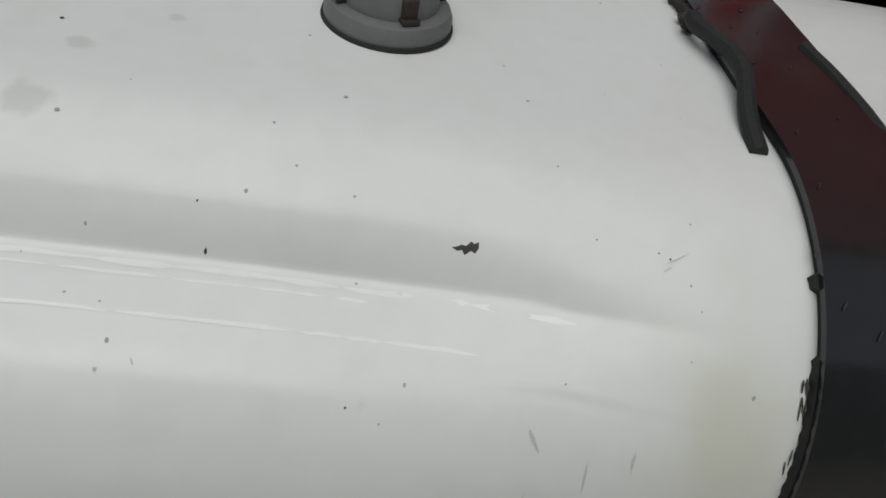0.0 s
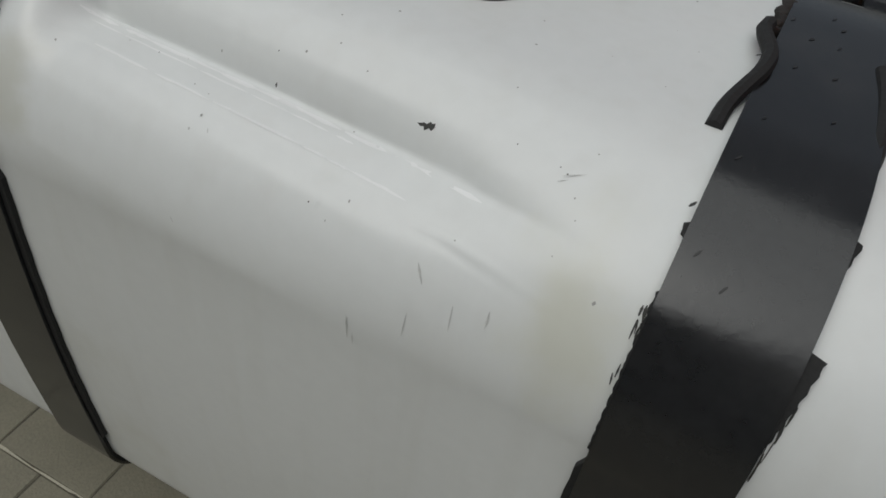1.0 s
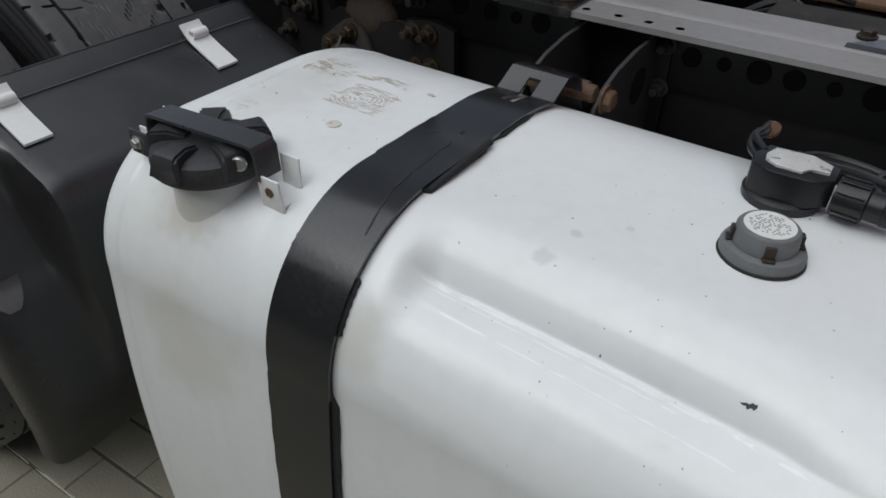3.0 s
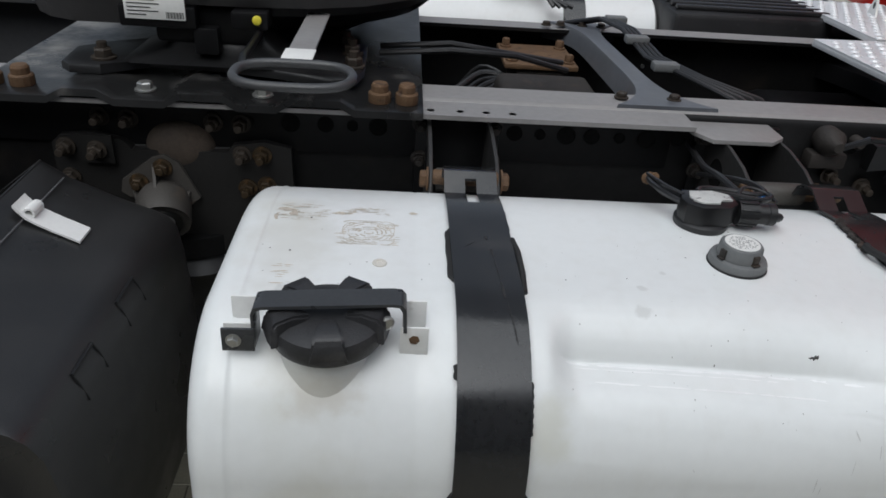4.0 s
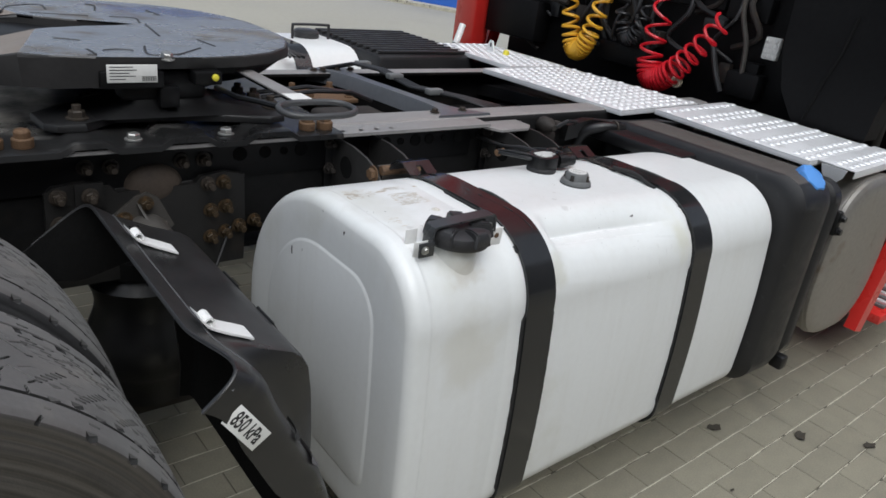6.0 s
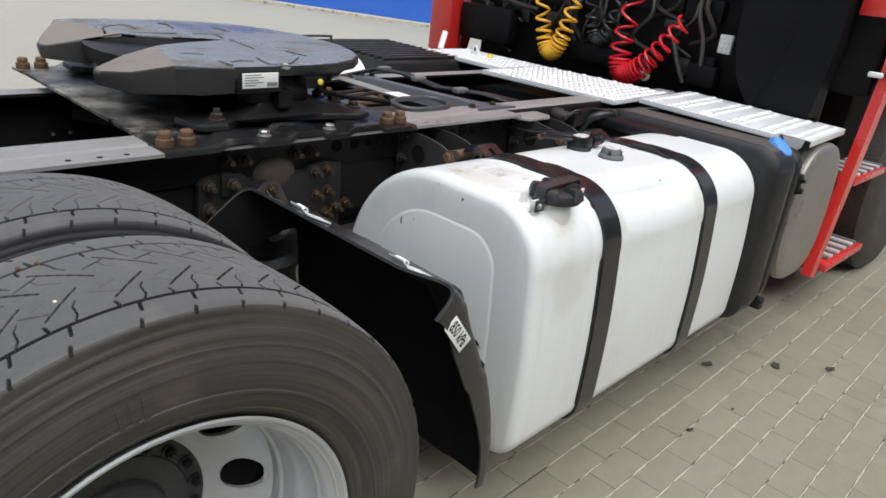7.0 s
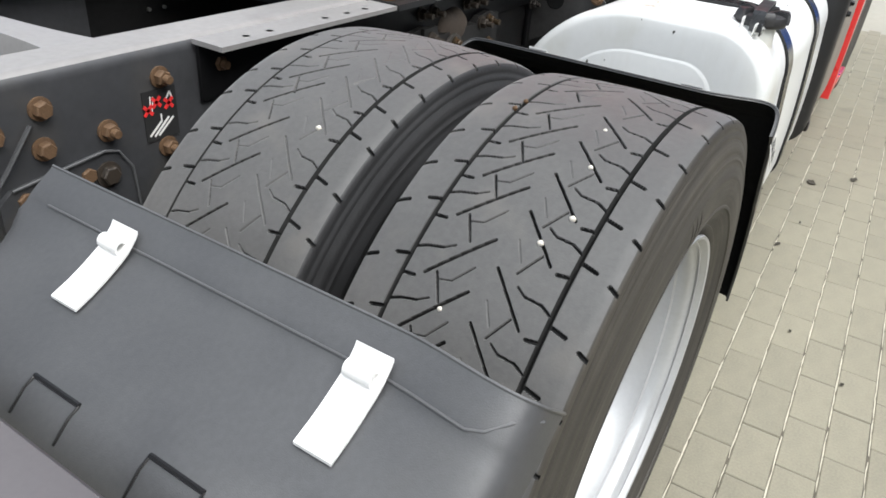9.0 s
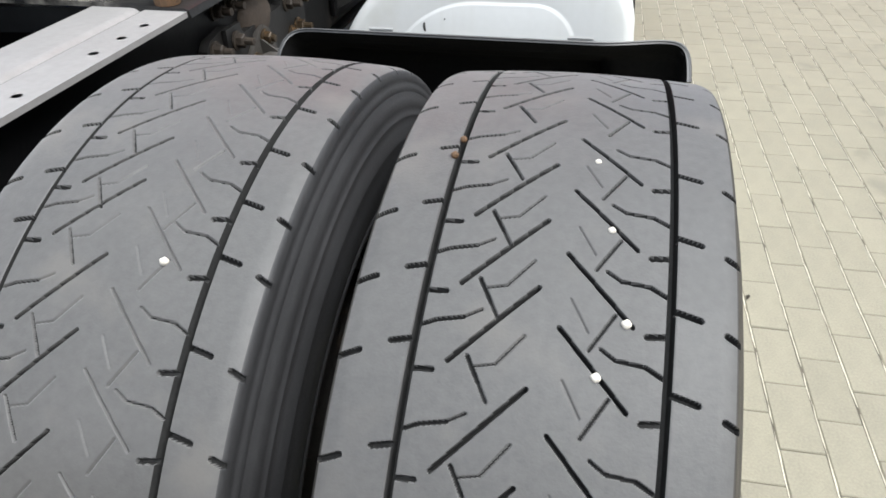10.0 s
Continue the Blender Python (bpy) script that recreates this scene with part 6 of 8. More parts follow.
# ---------------------------------------------------------------- brackets on the rail
def strap_bracket(x):
    t = thing("strap_bracket", "dark steel gusset bracket with rusty pin bolt holding the tank strap", "bracket", "strap brackets on the rail", at=(x, 0.75, 0.70))
    for dx in (-0.052, 0.052):
        poly = [(0.835, 0.882), (0.74, 0.880), (0.68, 0.872), (0.632, 0.856), (0.614, 0.836), (0.620, 0.815), (0.66, 0.785), (0.835, 0.690)]
        bm = bmesh.new()
        a = [bm.verts.new((x + dx - 0.003, y, z)) for y, z in poly]
        b = [bm.verts.new((x + dx + 0.003, y, z)) for y, z in poly]
        bm.faces.new(a)
        bm.faces.new(b[::-1])
        for i in range(len(poly)):
            j = (i + 1) % len(poly)
            bm.faces.new((a[i], a[j], b[j], b[i]))
        bmesh.ops.bevel(bm, geom=list(bm.edges), offset=0.001, segments=1, affect="EDGES")
        under(part("gusset", bm, gusset_paint, None), t)
    # dark discs laid on the gussets for the shade in their holes
    for side_, out_x in ((-1, -0.0553), (1, 0.0553)):
        bm = bmesh.new()
        lathe(bm, [(0.026, 0.0), (0.027, 0.0006), (0.0245, 0.0008), (0.0240, 0.0002)], pose(x + out_x, 0.762, 0.822, 0, 90 * side_, 0), n=24)
        under(part("gusset_hole", bm, shade_black, None, "dark round disc for the shade in the gusset's hole"), t)
    bm = bmesh.new()
    lathe(bm, [(0.017, -0.044), (0.018, -0.042), (0.018, 0.030), (0.017, 0.032)], pose(x, 0.640, 0.846, 0, 90, 0), n=20)
    under(part("spacer_tube", bm, cast_alu, None, "pale brown spacer tube"), t)
    for sx in (-1, 1):
        under(hexbolt("pin_head", rust_bolt, (x + sx * 0.056, 0.640, 0.846), (sx, 0, 0), None, 0.014, 0.010), t)
    bm = bmesh.new()
    box(bm, x - 0.075, x + 0.075, 0.828, 0.8405, 0.68, 0.886, 0.003)
    under(part("back_plate", bm, frame_paint, None), t)
    for dx, z in ((-0.066, 0.865), (-0.066, 0.80), (0.066, 0.865), (0.066, 0.80)):
        under(hexbolt("bolt", grimy_iron, (x + dx, 0.828, z), (0, -1, 0), None, 0.011, 0.012, stud=0.012), t)
    return t


for x in (STRAPS[0], STRAPS[1] - 0.045):
    strap_bracket(x)

# bolts in the rail's web, and dark discs for the shade in its holes
for i, x in enumerate([0.70, 0.76, 0.833, 0.894, 0.941, 0.986, 1.229, 1.275, 1.323, 1.369, 1.42, 1.47, 1.53, 1.58, 1.80, 1.86, 1.93]):
    bm = bmesh.new()
    r = (0.013, 0.009, 0.015)[i % 3]
    lathe(bm, [(r * 1.12, 0), (r * 1.1, 0.0015), (r, 0.0015), (r * 0.98, 0.0003)], pose(x, WEB_Y - (0.0105 if x < 1.515 else 0.0005), 0.853, 90, 0, 0), n=20)
    under(part("hole", bm, shade_black, None, "dark round disc for the shade in a hole"), near_rail)
for x, z in ((0.451, 0.800), (0.450, 0.743), (0.507, 0.801), (0.785, 0.799), (0.750, 0.798), (0.790, 0.741), (0.756, 0.735), (0.822, 0.689), (0.868, 0.688), (0.789, 0.679), (0.755, 0.671), (0.700, 0.848), (0.508, 0.850), (0.556, 0.848), (0.748, 0.848), (1.83, 0.80), (1.90, 0.78)):
    o = hexbolt("frame_bolt", brass_bolt if 0.75 < x < 0.9 and z < 0.83 else grimy_shaded_bolt, (x, 0.7995 if 0.48 < x < 0.54 and z < 0.83 else 0.8112 if 0.43 < x < 0.83 and z < 0.83 else WEB_Y - 0.011, z), (0, -1, 0), None, 0.0125, 0.013, stud=0.016)
    under(o, near_rail)
for x, z in ((-0.184, 0.855), (-0.375, 0.853), (-0.283, 0.796), (-0.381, 0.797), (-0.184, 0.742), (-0.424, 0.737), (-0.330, 0.742), (-0.445, 0.832), (-0.55, 0.80), (-0.07, 0.855)):
    o = hexbolt("frame_bolt", rust_bolt, (x, WEB_Y - 0.0005, z), (0, -1, 0), None, 0.0125, 0.012, stud=0.010 if x > -0.3 else 0)
    under(o, near_rail)
bm = bmesh.new()
extrude_poly(bm, [(-0.46, 0.62), (-0.255, 0.62), (-0.262, 0.735), (-0.280, 0.765), (-0.30, 0.770), (-0.44, 0.755), (-0.46, 0.74)], 0.0, 0.010, pose(0, WEB_Y - 0.011, 0) @ Matrix(((1, 0, 0, 0), (0, 0, 1, 0), (0, 1, 0, 0), (0, 0, 0, 1))))
susp_rear = thing("bracket_plate", "dark steel suspension bracket plate bolted on the rail", "bracket", at=(-0.36, WEB_Y - 0.011, 0.62))
under(part("plate", bm, rail_paint, None), susp_rear)
bm = bmesh.new()
tube(bm, [(-0.252, WEB_Y - 0.013, 0.62), (-0.259, WEB_Y - 0.013, 0.735), (-0.279, WEB_Y - 0.013, 0.766), (-0.30, WEB_Y - 0.013, 0.772), (-0.44, WEB_Y - 0.013, 0.757)], 0.0022, 6)
under(part("worn_edge", bm, worn_highlight_plastic, None, "lighter worn edge"), susp_rear)
for x, z in ((-0.300, 0.735), (-0.395, 0.722), (-0.40, 0.66)):
    under(hexbolt("bolt", grimy_shaded_bolt, (x, WEB_Y - 0.0115, z), (0, -1, 0), None, 0.015, 0.010), susp_rear)
rod = thing("air_line", "thin pale air line along the rail behind the axle", "hose", at=(-0.45, WEB_Y, 0.78))
bm = bmesh.new()
tube(bm, [(-0.395, WEB_Y - 0.006, 0.835), (-0.44, WEB_Y - 0.012, 0.785), (-0.50, WEB_Y - 0.012, 0.72), (-0.58, WEB_Y - 0.012, 0.64)], 0.0035, 6)
under(part("line", bm, handle_paint, None), rod)

# warning sticker on the web behind the axle
stick = thing("warning_sticker", "black sticker with red crosses and white tool drawing on the rail", "sticker", at=(-0.19, WEB_Y - 0.002, 0.80))
bm = bmesh.new()
box(bm, -0.220, -0.159, WEB_Y - 0.0022, WEB_Y - 0.001, 0.757, 0.838)
under(part("sheet", bm, ink, None, smooth=0), stick)
bm = bmesh.new()
for x0, z0, x1, z1, w in ((-0.208, 0.806, -0.206, 0.829, 0.002), (-0.201, 0.828, -0.206, 0.800, 0.002), (-0.214, 0.766, -0.190, 0.786, 0.0035), (-0.206, 0.764, -0.176, 0.790, 0.0035), (-0.198, 0.764, -0.168, 0.788, 0.0035),
                          (-0.190, 0.784, -0.190, 0.798, 0.0025), (-0.181, 0.815, -0.170, 0.830, 0.003), (-0.170, 0.830, -0.166, 0.815, 0.003)):
    d_ = Vector((x1 - x0, 0, z1 - z0))
    m = Matrix.Translation((x0, WEB_Y - 0.0024, z0)) @ pose(0, 0, 0, 0, -math.degrees(math.atan2(d_.z, d_.x)), 0)
    box(bm, 0, d_.length, -0.0002, 0.0002, -w / 2, w / 2, 0, m)
under(part("drawing", bm, label_paper, None, smooth=0), stick)
bm = bmesh.new()
for x, z in ((-0.212, 0.808), (-0.196, 0.818), (-0.174, 0.812)):
    for a in (45, -45):
        box(bm, -0.011, 0.011, -0.0002, 0.0002, -0.0028, 0.0028, 0, Matrix.Translation((x, WEB_Y - 0.0029, z)) @ pose(0, 0, 0, 0, a, 0))
under(part("crosses", bm, red_print, None, "red crosses", smooth=0), stick)

# suspension bracket ahead of the axle with cast shock mount
susp = thing("suspension_bracket", "grimy steel suspension bracket with cast aluminium damper mount", "bracket", at=(0.63, 0.81, 0.62))
bm = bmesh.new()
ON_WEB = Matrix(((1, 0, 0, 0), (0, 0, 1, 0), (0, 1, 0, 0), (0, 0, 0, 1)))
extrude_poly(bm, [(0.425, 0.60), (0.835, 0.60), (0.838, 0.70), (0.835, 0.812), (0.79, 0.822), (0.735, 0.815), (0.725, 0.800), (0.56, 0.798), (0.548, 0.814), (0.500, 0.826), (0.442, 0.820), (0.427, 0.806)], 0.0, 0.018, pose(0, 0.812, 0) @ ON_WEB, 0.003)
under(part("plate", bm, dusty_bracket, None), susp)
bm = bmesh.new()
extrude_poly(bm, [(0.480, 0.775), (0.533, 0.775), (0.533, 0.826), (0.480, 0.826)], 0.0, 0.010, pose(0, 0.8015, 0) @ ON_WEB, 0.002)
under(part("washer_plate", bm, dusty_bracket, None, "square washer plate"), susp)
bm = bmesh.new()
lathe(bm, [(0.062, 0.0), (0.060, 0.012), (0.048, 0.026), (0.025, 0.033), (0.004, 0.035)], pose(0.640, 0.842, 0.800, 90, 0, 0) @ Matrix.Diagonal((1.0, 0.78, 1.0, 1.0)), n=32)
under(part("dome", bm, dome_iron, None, "rust-brown pressed dome"), susp)
bm = bmesh.new()
bm2m = look((0.6182, 0.750, 0.6885), (0.598, 0.848, 0.732))
lathe(bm, [(0.034, -0.004), (0.043, -0.003), (0.046, 0.0), (0.047, -0.006), (0.047, -0.048), (0.042, -0.062), (0.030, -0.075), (0.024, -0.12)], bm2m, n=32)
under(part("damper_mount", bm, cast_alu, None, "cast aluminium damper mount"), susp)
for a in (20, 100, 160, 250, 320):
    m = bm2m @ pose(0, 0, 0, 0, 0, a)
    bm = bmesh.new()
    loft(bm, [[m @ Vector((r, y, z)) for y, z in ((-0.0035, z0), (0.0035, z0), (0.0025, z1), (-0.0025, z1))] for r, z0, z1 in ((0.022, -0.118, -0.050), (0.040, -0.118, -0.046), (0.046, -0.118, -0.040), (0.066, -0.118, -0.104))])
    under(part("rib", bm, cast_alu, None), susp)
bm = bmesh.new()
extrude_poly(bm, [(0.535, 0.722), (0.548, 0.712), (0.655, 0.700), (0.672, 0.715), (0.640, 0.782), (0.618, 0.795), (0.595, 0.788), (0.540, 0.745)], 0.0, 0.010, pose(0, 0.8015, 0) @ ON_WEB, 0.002)
under(part("mount_flange", bm, cast_alu, None), susp)
bm = bmesh.new()
lathe(bm, [(0.034, 0.0005), (0.033, -0.0015), (0.022, -0.0015)], bm2m, n=24, cap0=False)
under(part("bush", bm, black_plastic, None), susp)
bm = bmesh.new()
lathe(bm, [(0.0165, 0.010), (0.020, 0.006), (0.020, -0.004)], bm2m, n=20)
under(part("damper_rod", bm, zinc, None, "bright steel damper end"), susp)
for x, z in ((0.569, 0.742), (0.613, 0.772)):
    under(hexbolt("bolt", brass_bolt, (x, 0.801, z), (0, -1, 0), None, 0.0125, 0.013, stud=0.006), susp)
bm = bmesh.new()
tube(bm, [(0.800, 0.805, 0.690), (0.745, 0.750, 0.625), (0.690, 0.695, 0.560)], 0.0045, 8)
under(part("stay_rod", bm, frame_paint, None), susp)


# ---- pressure label on the front mudguard's cheek
def text_mesh(body, size):
    cu = bpy.data.curves.new("text", "FONT")
    cu.body, cu.size, cu.extrude, cu.offset = body, size, 0.0, 0.0006
    cu.align_x, cu.align_y = "CENTER", "CENTER"
    ob = bpy.data.objects.new("text", cu)
    scene.collection.objects.link(ob)
    bpy.context.view_layer.update()
    me = bpy.data.meshes.new_from_object(ob.evaluated_get(bpy.context.evaluated_depsgraph_get()))
    bpy.data.objects.remove(ob)
    bpy.data.curves.remove(cu)
    return me


lab = thing("pressure_label", "white label printed 850 kPa on the mudguard's side", "label", at=(0.5085, 0.050, 0.752))
u = Vector((0.0375, -0.006, -0.0525)).normalized()
v = Vector((0.7, 0.0, 0.5))
v = (v - u * v.dot(u)).normalized()
n_ = u.cross(v)
rot = Matrix((u, v, n_)).transposed().to_4x4()
bm = bmesh.new()
box(bm, -0.034, 0.034, -0.0165, 0.0165, -0.001, 0.0, 0.0003)
o = part("sheet", bm, label_paper, lab)
o.matrix_basis = rot @ pose(0, 0, 0.0075)
me = text_mesh("850 kPa", 0.0235)
me.materials.append(ink)
o = new("lettering", me)
o.parent = lab
o.matrix_basis = rot @ pose(0, 0, 0.0079) @ Matrix.Diagonal((0.72, 1.3, 1, 1))

# ---- small stones caught in the tread
for x, y, z, r, mat in ((-0.088, 0.165, 0.934, 0.0028, pebble_stone), (-0.158, 0.150, 0.910, 0.0030, pebble_stone), (-0.227, 0.135, 0.879, 0.0036, pebble_stone), (-0.261, 0.152, 0.858, 0.0036, pebble_stone), (-0.342, 0.217, 0.790, 0.0030, pebble_stone),
                        (-0.092, 0.282, 0.925, 0.0034, rust_bolt), (-0.070, 0.279, 0.931, 0.0032, rust_bolt), (-0.222, 0.487, 0.881, 0.0036, pebble_stone)):
    d_ = Vector((x, 0, z - AXLE_Z)).normalized()
    bm = bmesh.new()
    bmesh.ops.create_icosphere(bm, subdivisions=2, radius=r)
    for w in bm.verts:
        w.co *= 1 + 0.25 * noise.noise(w.co * 400)
    o = part("pebble", bm, mat)
    o.location = (d_.x * (TYRE_R - 0.001), y, AXLE_Z + d_.z * (TYRE_R - 0.001))
    tagged(o, "small pale stone stuck in the tyre tread" if mat is pebble_stone else "small rust-coloured stone stuck in the tyre tread", "pebble", "stones in the tread")

# ---- valves, pipes and an air vessel between the rails
vessel = thing("air_vessel", "dark dusty sheet-metal housing between the chassis rails", "housing", at=(1.36, 1.22, 0.70))
bm = bmesh.new()
box(bm, 1.24, 1.46, 1.02, 1.28, 0.72, 0.835, 0.02, seg=3)
under(part("housing", bm, grimy_iron, None), vessel)
valve = thing("valve_block", "rusty brown valve plate with bolts and hoses between the rails", "valve", at=(1.36, 1.42, 0.80))
bm = bmesh.new()
box(bm, 1.27, 1.45, 1.33, 1.52, 0.825, 0.838, 0.003)
under(part("plate", bm, rust_bolt, None), valve)
for x, y in ((1.29, 1.36), (1.43, 1.36), (1.29, 1.49), (1.43, 1.49)):
    under(hexbolt("bolt", rust_bolt, (x, y, 0.838), (0, 0, 1), None, 0.011, 0.016), valve)
bm = bmesh.new()
box(bm, 1.30, 1.42, 1.34, 1.50, 0.74, 0.824, 0.01)
under(part("body", bm, grimy_iron, None), valve)
for k in range(5):
    bm = bmesh.new()
    y = 1.05 + 0.08 * k
    tube(bm, curved([(0.90, y, 0.68), (1.05, y + rnd.uniform(-0.05, 0.05), 0.71 + rnd.uniform(-0.03, 0.03)), (1.15, y + 0.05, 0.745 + rnd.uniform(-0.02, 0.03)), (1.22, 1.30 + 0.03 * k, 0.77 + 0.008 * k), (1.29, 1.38, 0.79)], 4), 0.008 if k % 2 else 0.005, 8)
    under(part("hose", bm, black_hose, None), valve)
bm = bmesh.new()
tube(bm, [(0.8, 1.12, 0.80), (1.22, 1.12, 0.795)], 0.012, 10)
under(part("push_rod", bm, grimy_iron, None), valve)
lines = thing("air_lines", "bundle of black air lines beside the curved crossmember", "hose", at=(1.58, 1.3, 0.88))
for k in range(4):
    bm = bmesh.new()
    tube(bm, [(1.45 + 0.012 * k, 1.62, 0.875), (1.53 + 0.01 * k, 1.52, 0.915), (1.56 + 0.01 * k, 1.40, 0.918), (1.57 + 0.012 * k, 1.22, 0.90), (1.60 + 0.01 * k, 1.02, 0.915), (1.66 + 0.02 * k, 0.95, 0.90), (1.78, 0.93, 0.84)], 0.0055, 8)
    under(part("line", bm, black_hose, None), lines)
for k, y in enumerate((1.50, 1.30, 1.08)):
    bm = bmesh.new()
    box(bm, 1.545, 1.60, y, y + 0.03, 0.906, 0.924, 0.004)
    under(part("tie", bm, grey_plastic, None), lines)
# hoses and cables along the top of the coupling area
for k in range(2):
    bm = bmesh.new()
    tube(bm, [(0.98, 1.05 + 0.05 * k, 0.925), (1.12, 1.02 + 0.05 * k, 0.945), (1.25, 1.06 + 0.05 * k, 0.93 - 0.01 * k), (1.38, 1.15 + 0.06 * k, 0.88)], 0.006, 8)
    under(part("line", bm, black_hose, None), lines)

# valve lump and bolts on the rail ahead of the second strap
lump = thing("air_valve", "dark grimy air valve with hoses on the rail", "valve", at=(1.78, 0.80, 0.84))
bm = bmesh.new()
lathe(bm, [(0.022, 0.0), (0.025, 0.008), (0.025, 0.034), (0.015, 0.046), (0.009, 0.058)], pose(1.80, 0.840, 0.872, 90, 0, 0), n=20)
lathe(bm, [(0.011, 0.0), (0.012, 0.02), (0.008, 0.026)], pose(1.86, 0.840, 0.868, 90, 0, 0), n=14)
box(bm, 1.77, 1.84, 0.808, 0.842, 0.82, 0.85, 0.006)
under(part("body", bm, grimy_iron, None), lump)
bm = bmesh.new()
tube(bm, [(1.80, 0.80, 0.86), (1.84, 0.77, 0.895), (1.90, 0.79, 0.885), (1.95, 0.84, 0.84)], 0.006, 8)
under(part("hose", bm, black_hose, None), lump)
spare = thing("bent_hose", "thick black bent hose with a clamp beside the chassis rail", "hose", at=(2.0, 0.72, 0.86))
bm = bmesh.new()
tube(bm, curved([(1.94, 0.81, 0.80), (1.945, 0.785, 0.850), (1.97, 0.755, 0.872), (2.02, 0.735, 0.876), (2.08, 0.735, 0.860), (2.13, 0.75, 0.81)], 6), 0.016, 12)
under(part("hose", bm, black_plastic, None), spare)
bm = bmesh.new()
tube(bm, [(2.02, 0.735 + 0.0175 * math.cos(a), 0.876 + 0.0175 * math.sin(a)) for a in np.linspace(0, 2 * math.pi, 20, endpoint=False)], 0.004, 6, closed=True)
under(part("clamp", bm, grimy_shaded_bolt, None, "grimy hose clamp"), spare)
arm = thing("cast_bracket", "black cast bracket with rounded recess beside the rail", "bracket", at=(2.05, 0.70, 0.85))
bm = bmesh.new()
loft(bm, [[(x, y - 0.012, z - 0.05), (x, y + 0.012, z - 0.05), (x, y + 0.016, z), (x, y - 0.016, z)] for x, y, z in ((1.88, 0.815, 0.872), (1.96, 0.80, 0.890), (2.06, 0.775, 0.884), (2.14, 0.752, 0.884), (2.24, 0.722, 0.890), (2.36, 0.688, 0.882))])
under(part("beam", bm, black_plastic, None, smooth=30), arm)
for x, y in ((2.00, 0.78), (2.12, 0.746), (2.26, 0.706)):
    under(hexbolt("bolt", grimy_shaded_bolt, (x, y, 0.872), (0, -1, 0.2), None, 0.009, 0.008), arm)

# ---- dry leaves and dark spots on the paving
for k, (x, y, r) in enumerate(((2.20, 0.216, 0.026), (2.435, 0.040, 0.030), (1.735, 0.048, 0.015), (2.61, -0.11, 0.024), (1.013, -0.258, 0.009), (1.185, -0.094, 0.008), (1.98, 0.012, 0.008))):
    bm = bmesh.new()
    vs = [bm.verts.new((r * math.cos(a) * (1.0 + rnd.uniform(-0.3, 0.3)), 0.55 * r * math.sin(a) * (1 + rnd.uniform(-0.4, 0.4)), 0.0028 + 0.004 * abs(math.cos(a * 1.5 + k)))) for a in (2 * math.pi * q / 12 for q in range(12))]
    mid = bm.verts.new((0, 0, 0.0022))
    for q in range(12):
        bm.faces.new((mid, vs[q], vs[(q + 1) % 12]))
    o = part("dry_leaf", bm, leaf_dark)
    o.matrix_basis = pose(x, y, 0, 0, 0, rnd.uniform(-70, 20))
    tagged(o, "small dark dry leaf lying on the paving", "leaf", "leaves on the paving")

# bolts on the far rail's inner side
for x, z in ((0.374, 0.766), (0.423, 0.766), (0.374, 0.708), (0.423, 0.708), (1.70, 0.80), (1.76, 0.80), (1.70, 0.72)):
    under(hexbolt("frame_bolt", zinc, (x, FAR_WEB - 0.009, z - FAR_DROP), (0, -1, 0), None, 0.0055, 0.008, washer=False), far_rail)


# ---- cuts, dots and scuffs on the straps and beside them
def over(y, lift):
    """Height of a surface lying lift above the tank's upper front."""
    c, r = TANK_Y0 + TANK_R, TANK_R + lift
    return TANK_Z1 + lift if y >= c else TANK_Z1 - TANK_R + math.sqrt(max(r * r - (c - y) ** 2, 0))


def sliver(name, parent, x0, y0, x1, y1, w, mat, lift, label=""):
    """A thin pointed mark running from one spot to another over the strap or the tank."""
    bm = bmesh.new()
    rows = []
    for k in range(7):
        f = k / 6
        x, y = x0 + (x1 - x0) * f, y0 + (y1 - y0) * f
        h = w * (0.25 + 0.75 * math.sin(math.pi * (0.08 + 0.84 * f))) * rnd.uniform(0.75, 1.25)
        rows.append([bm.verts.new((x + s_ * h, y, over(y, lift))) for s_ in (-1, 1)])
    for p_, q_ in zip(rows, rows[1:]):
        bm.faces.new((p_[0], p_[1], q_[1], q_[0]))
    return under(part(name, bm, mat, None, label, smooth=0), parent)


for x0, y0, x1, y1, w in ((1.142, 0.255, 1.140, 0.283, 0.0016), (1.151, 0.200, 1.147, 0.226, 0.0010), (1.137, 0.340, 1.136, 0.356, 0.0014), (1.133, 0.378, 1.132, 0.386, 0.0018), (1.147, 0.226, 1.143, 0.252, 0.0004),
                          (1.140, 0.290, 1.137, 0.334, 0.0004), (1.105, 0.36, 1.118, 0.372, 0.0006)):
    sliver("cut", strap_a, x0, y0, x1, y1, w, ink, 0.0086, "dark cut in the strap's paint")
for x, y in ((1.637, 0.352), (1.684, 0.352), (1.663, 0.398), (1.681, 0.396), (1.680, 0.425), (1.660, 0.352), (1.640, 0.205), (1.651, 0.240), (1.652, 0.185), (1.670, 0.175), (1.690, 0.30), (1.655, 0.28), (1.647, 0.42), (1.672, 0.44)):
    sliver("dent", strap_b, x - 0.0012, y - 0.0015, x + 0.0012, y + 0.0022, rnd.uniform(0.0006, 0.0015), ink, 0.0086)
for x_, y_, n_k in ((1.640, 0.149, 12), (1.7215, 0.146, 10)):
    for k in range(n_k):
        y = y_ + rnd.uniform(-0.012, 0.014)
        x = x_ + rnd.uniform(-0.0022, 0.0016)
        sliver("scuff", tank, x, y, x + rnd.uniform(-0.001, 0.001), y + rnd.uniform(0.002, 0.007), rnd.uniform(0.0002, 0.0008), chip_dark, 0.0006)


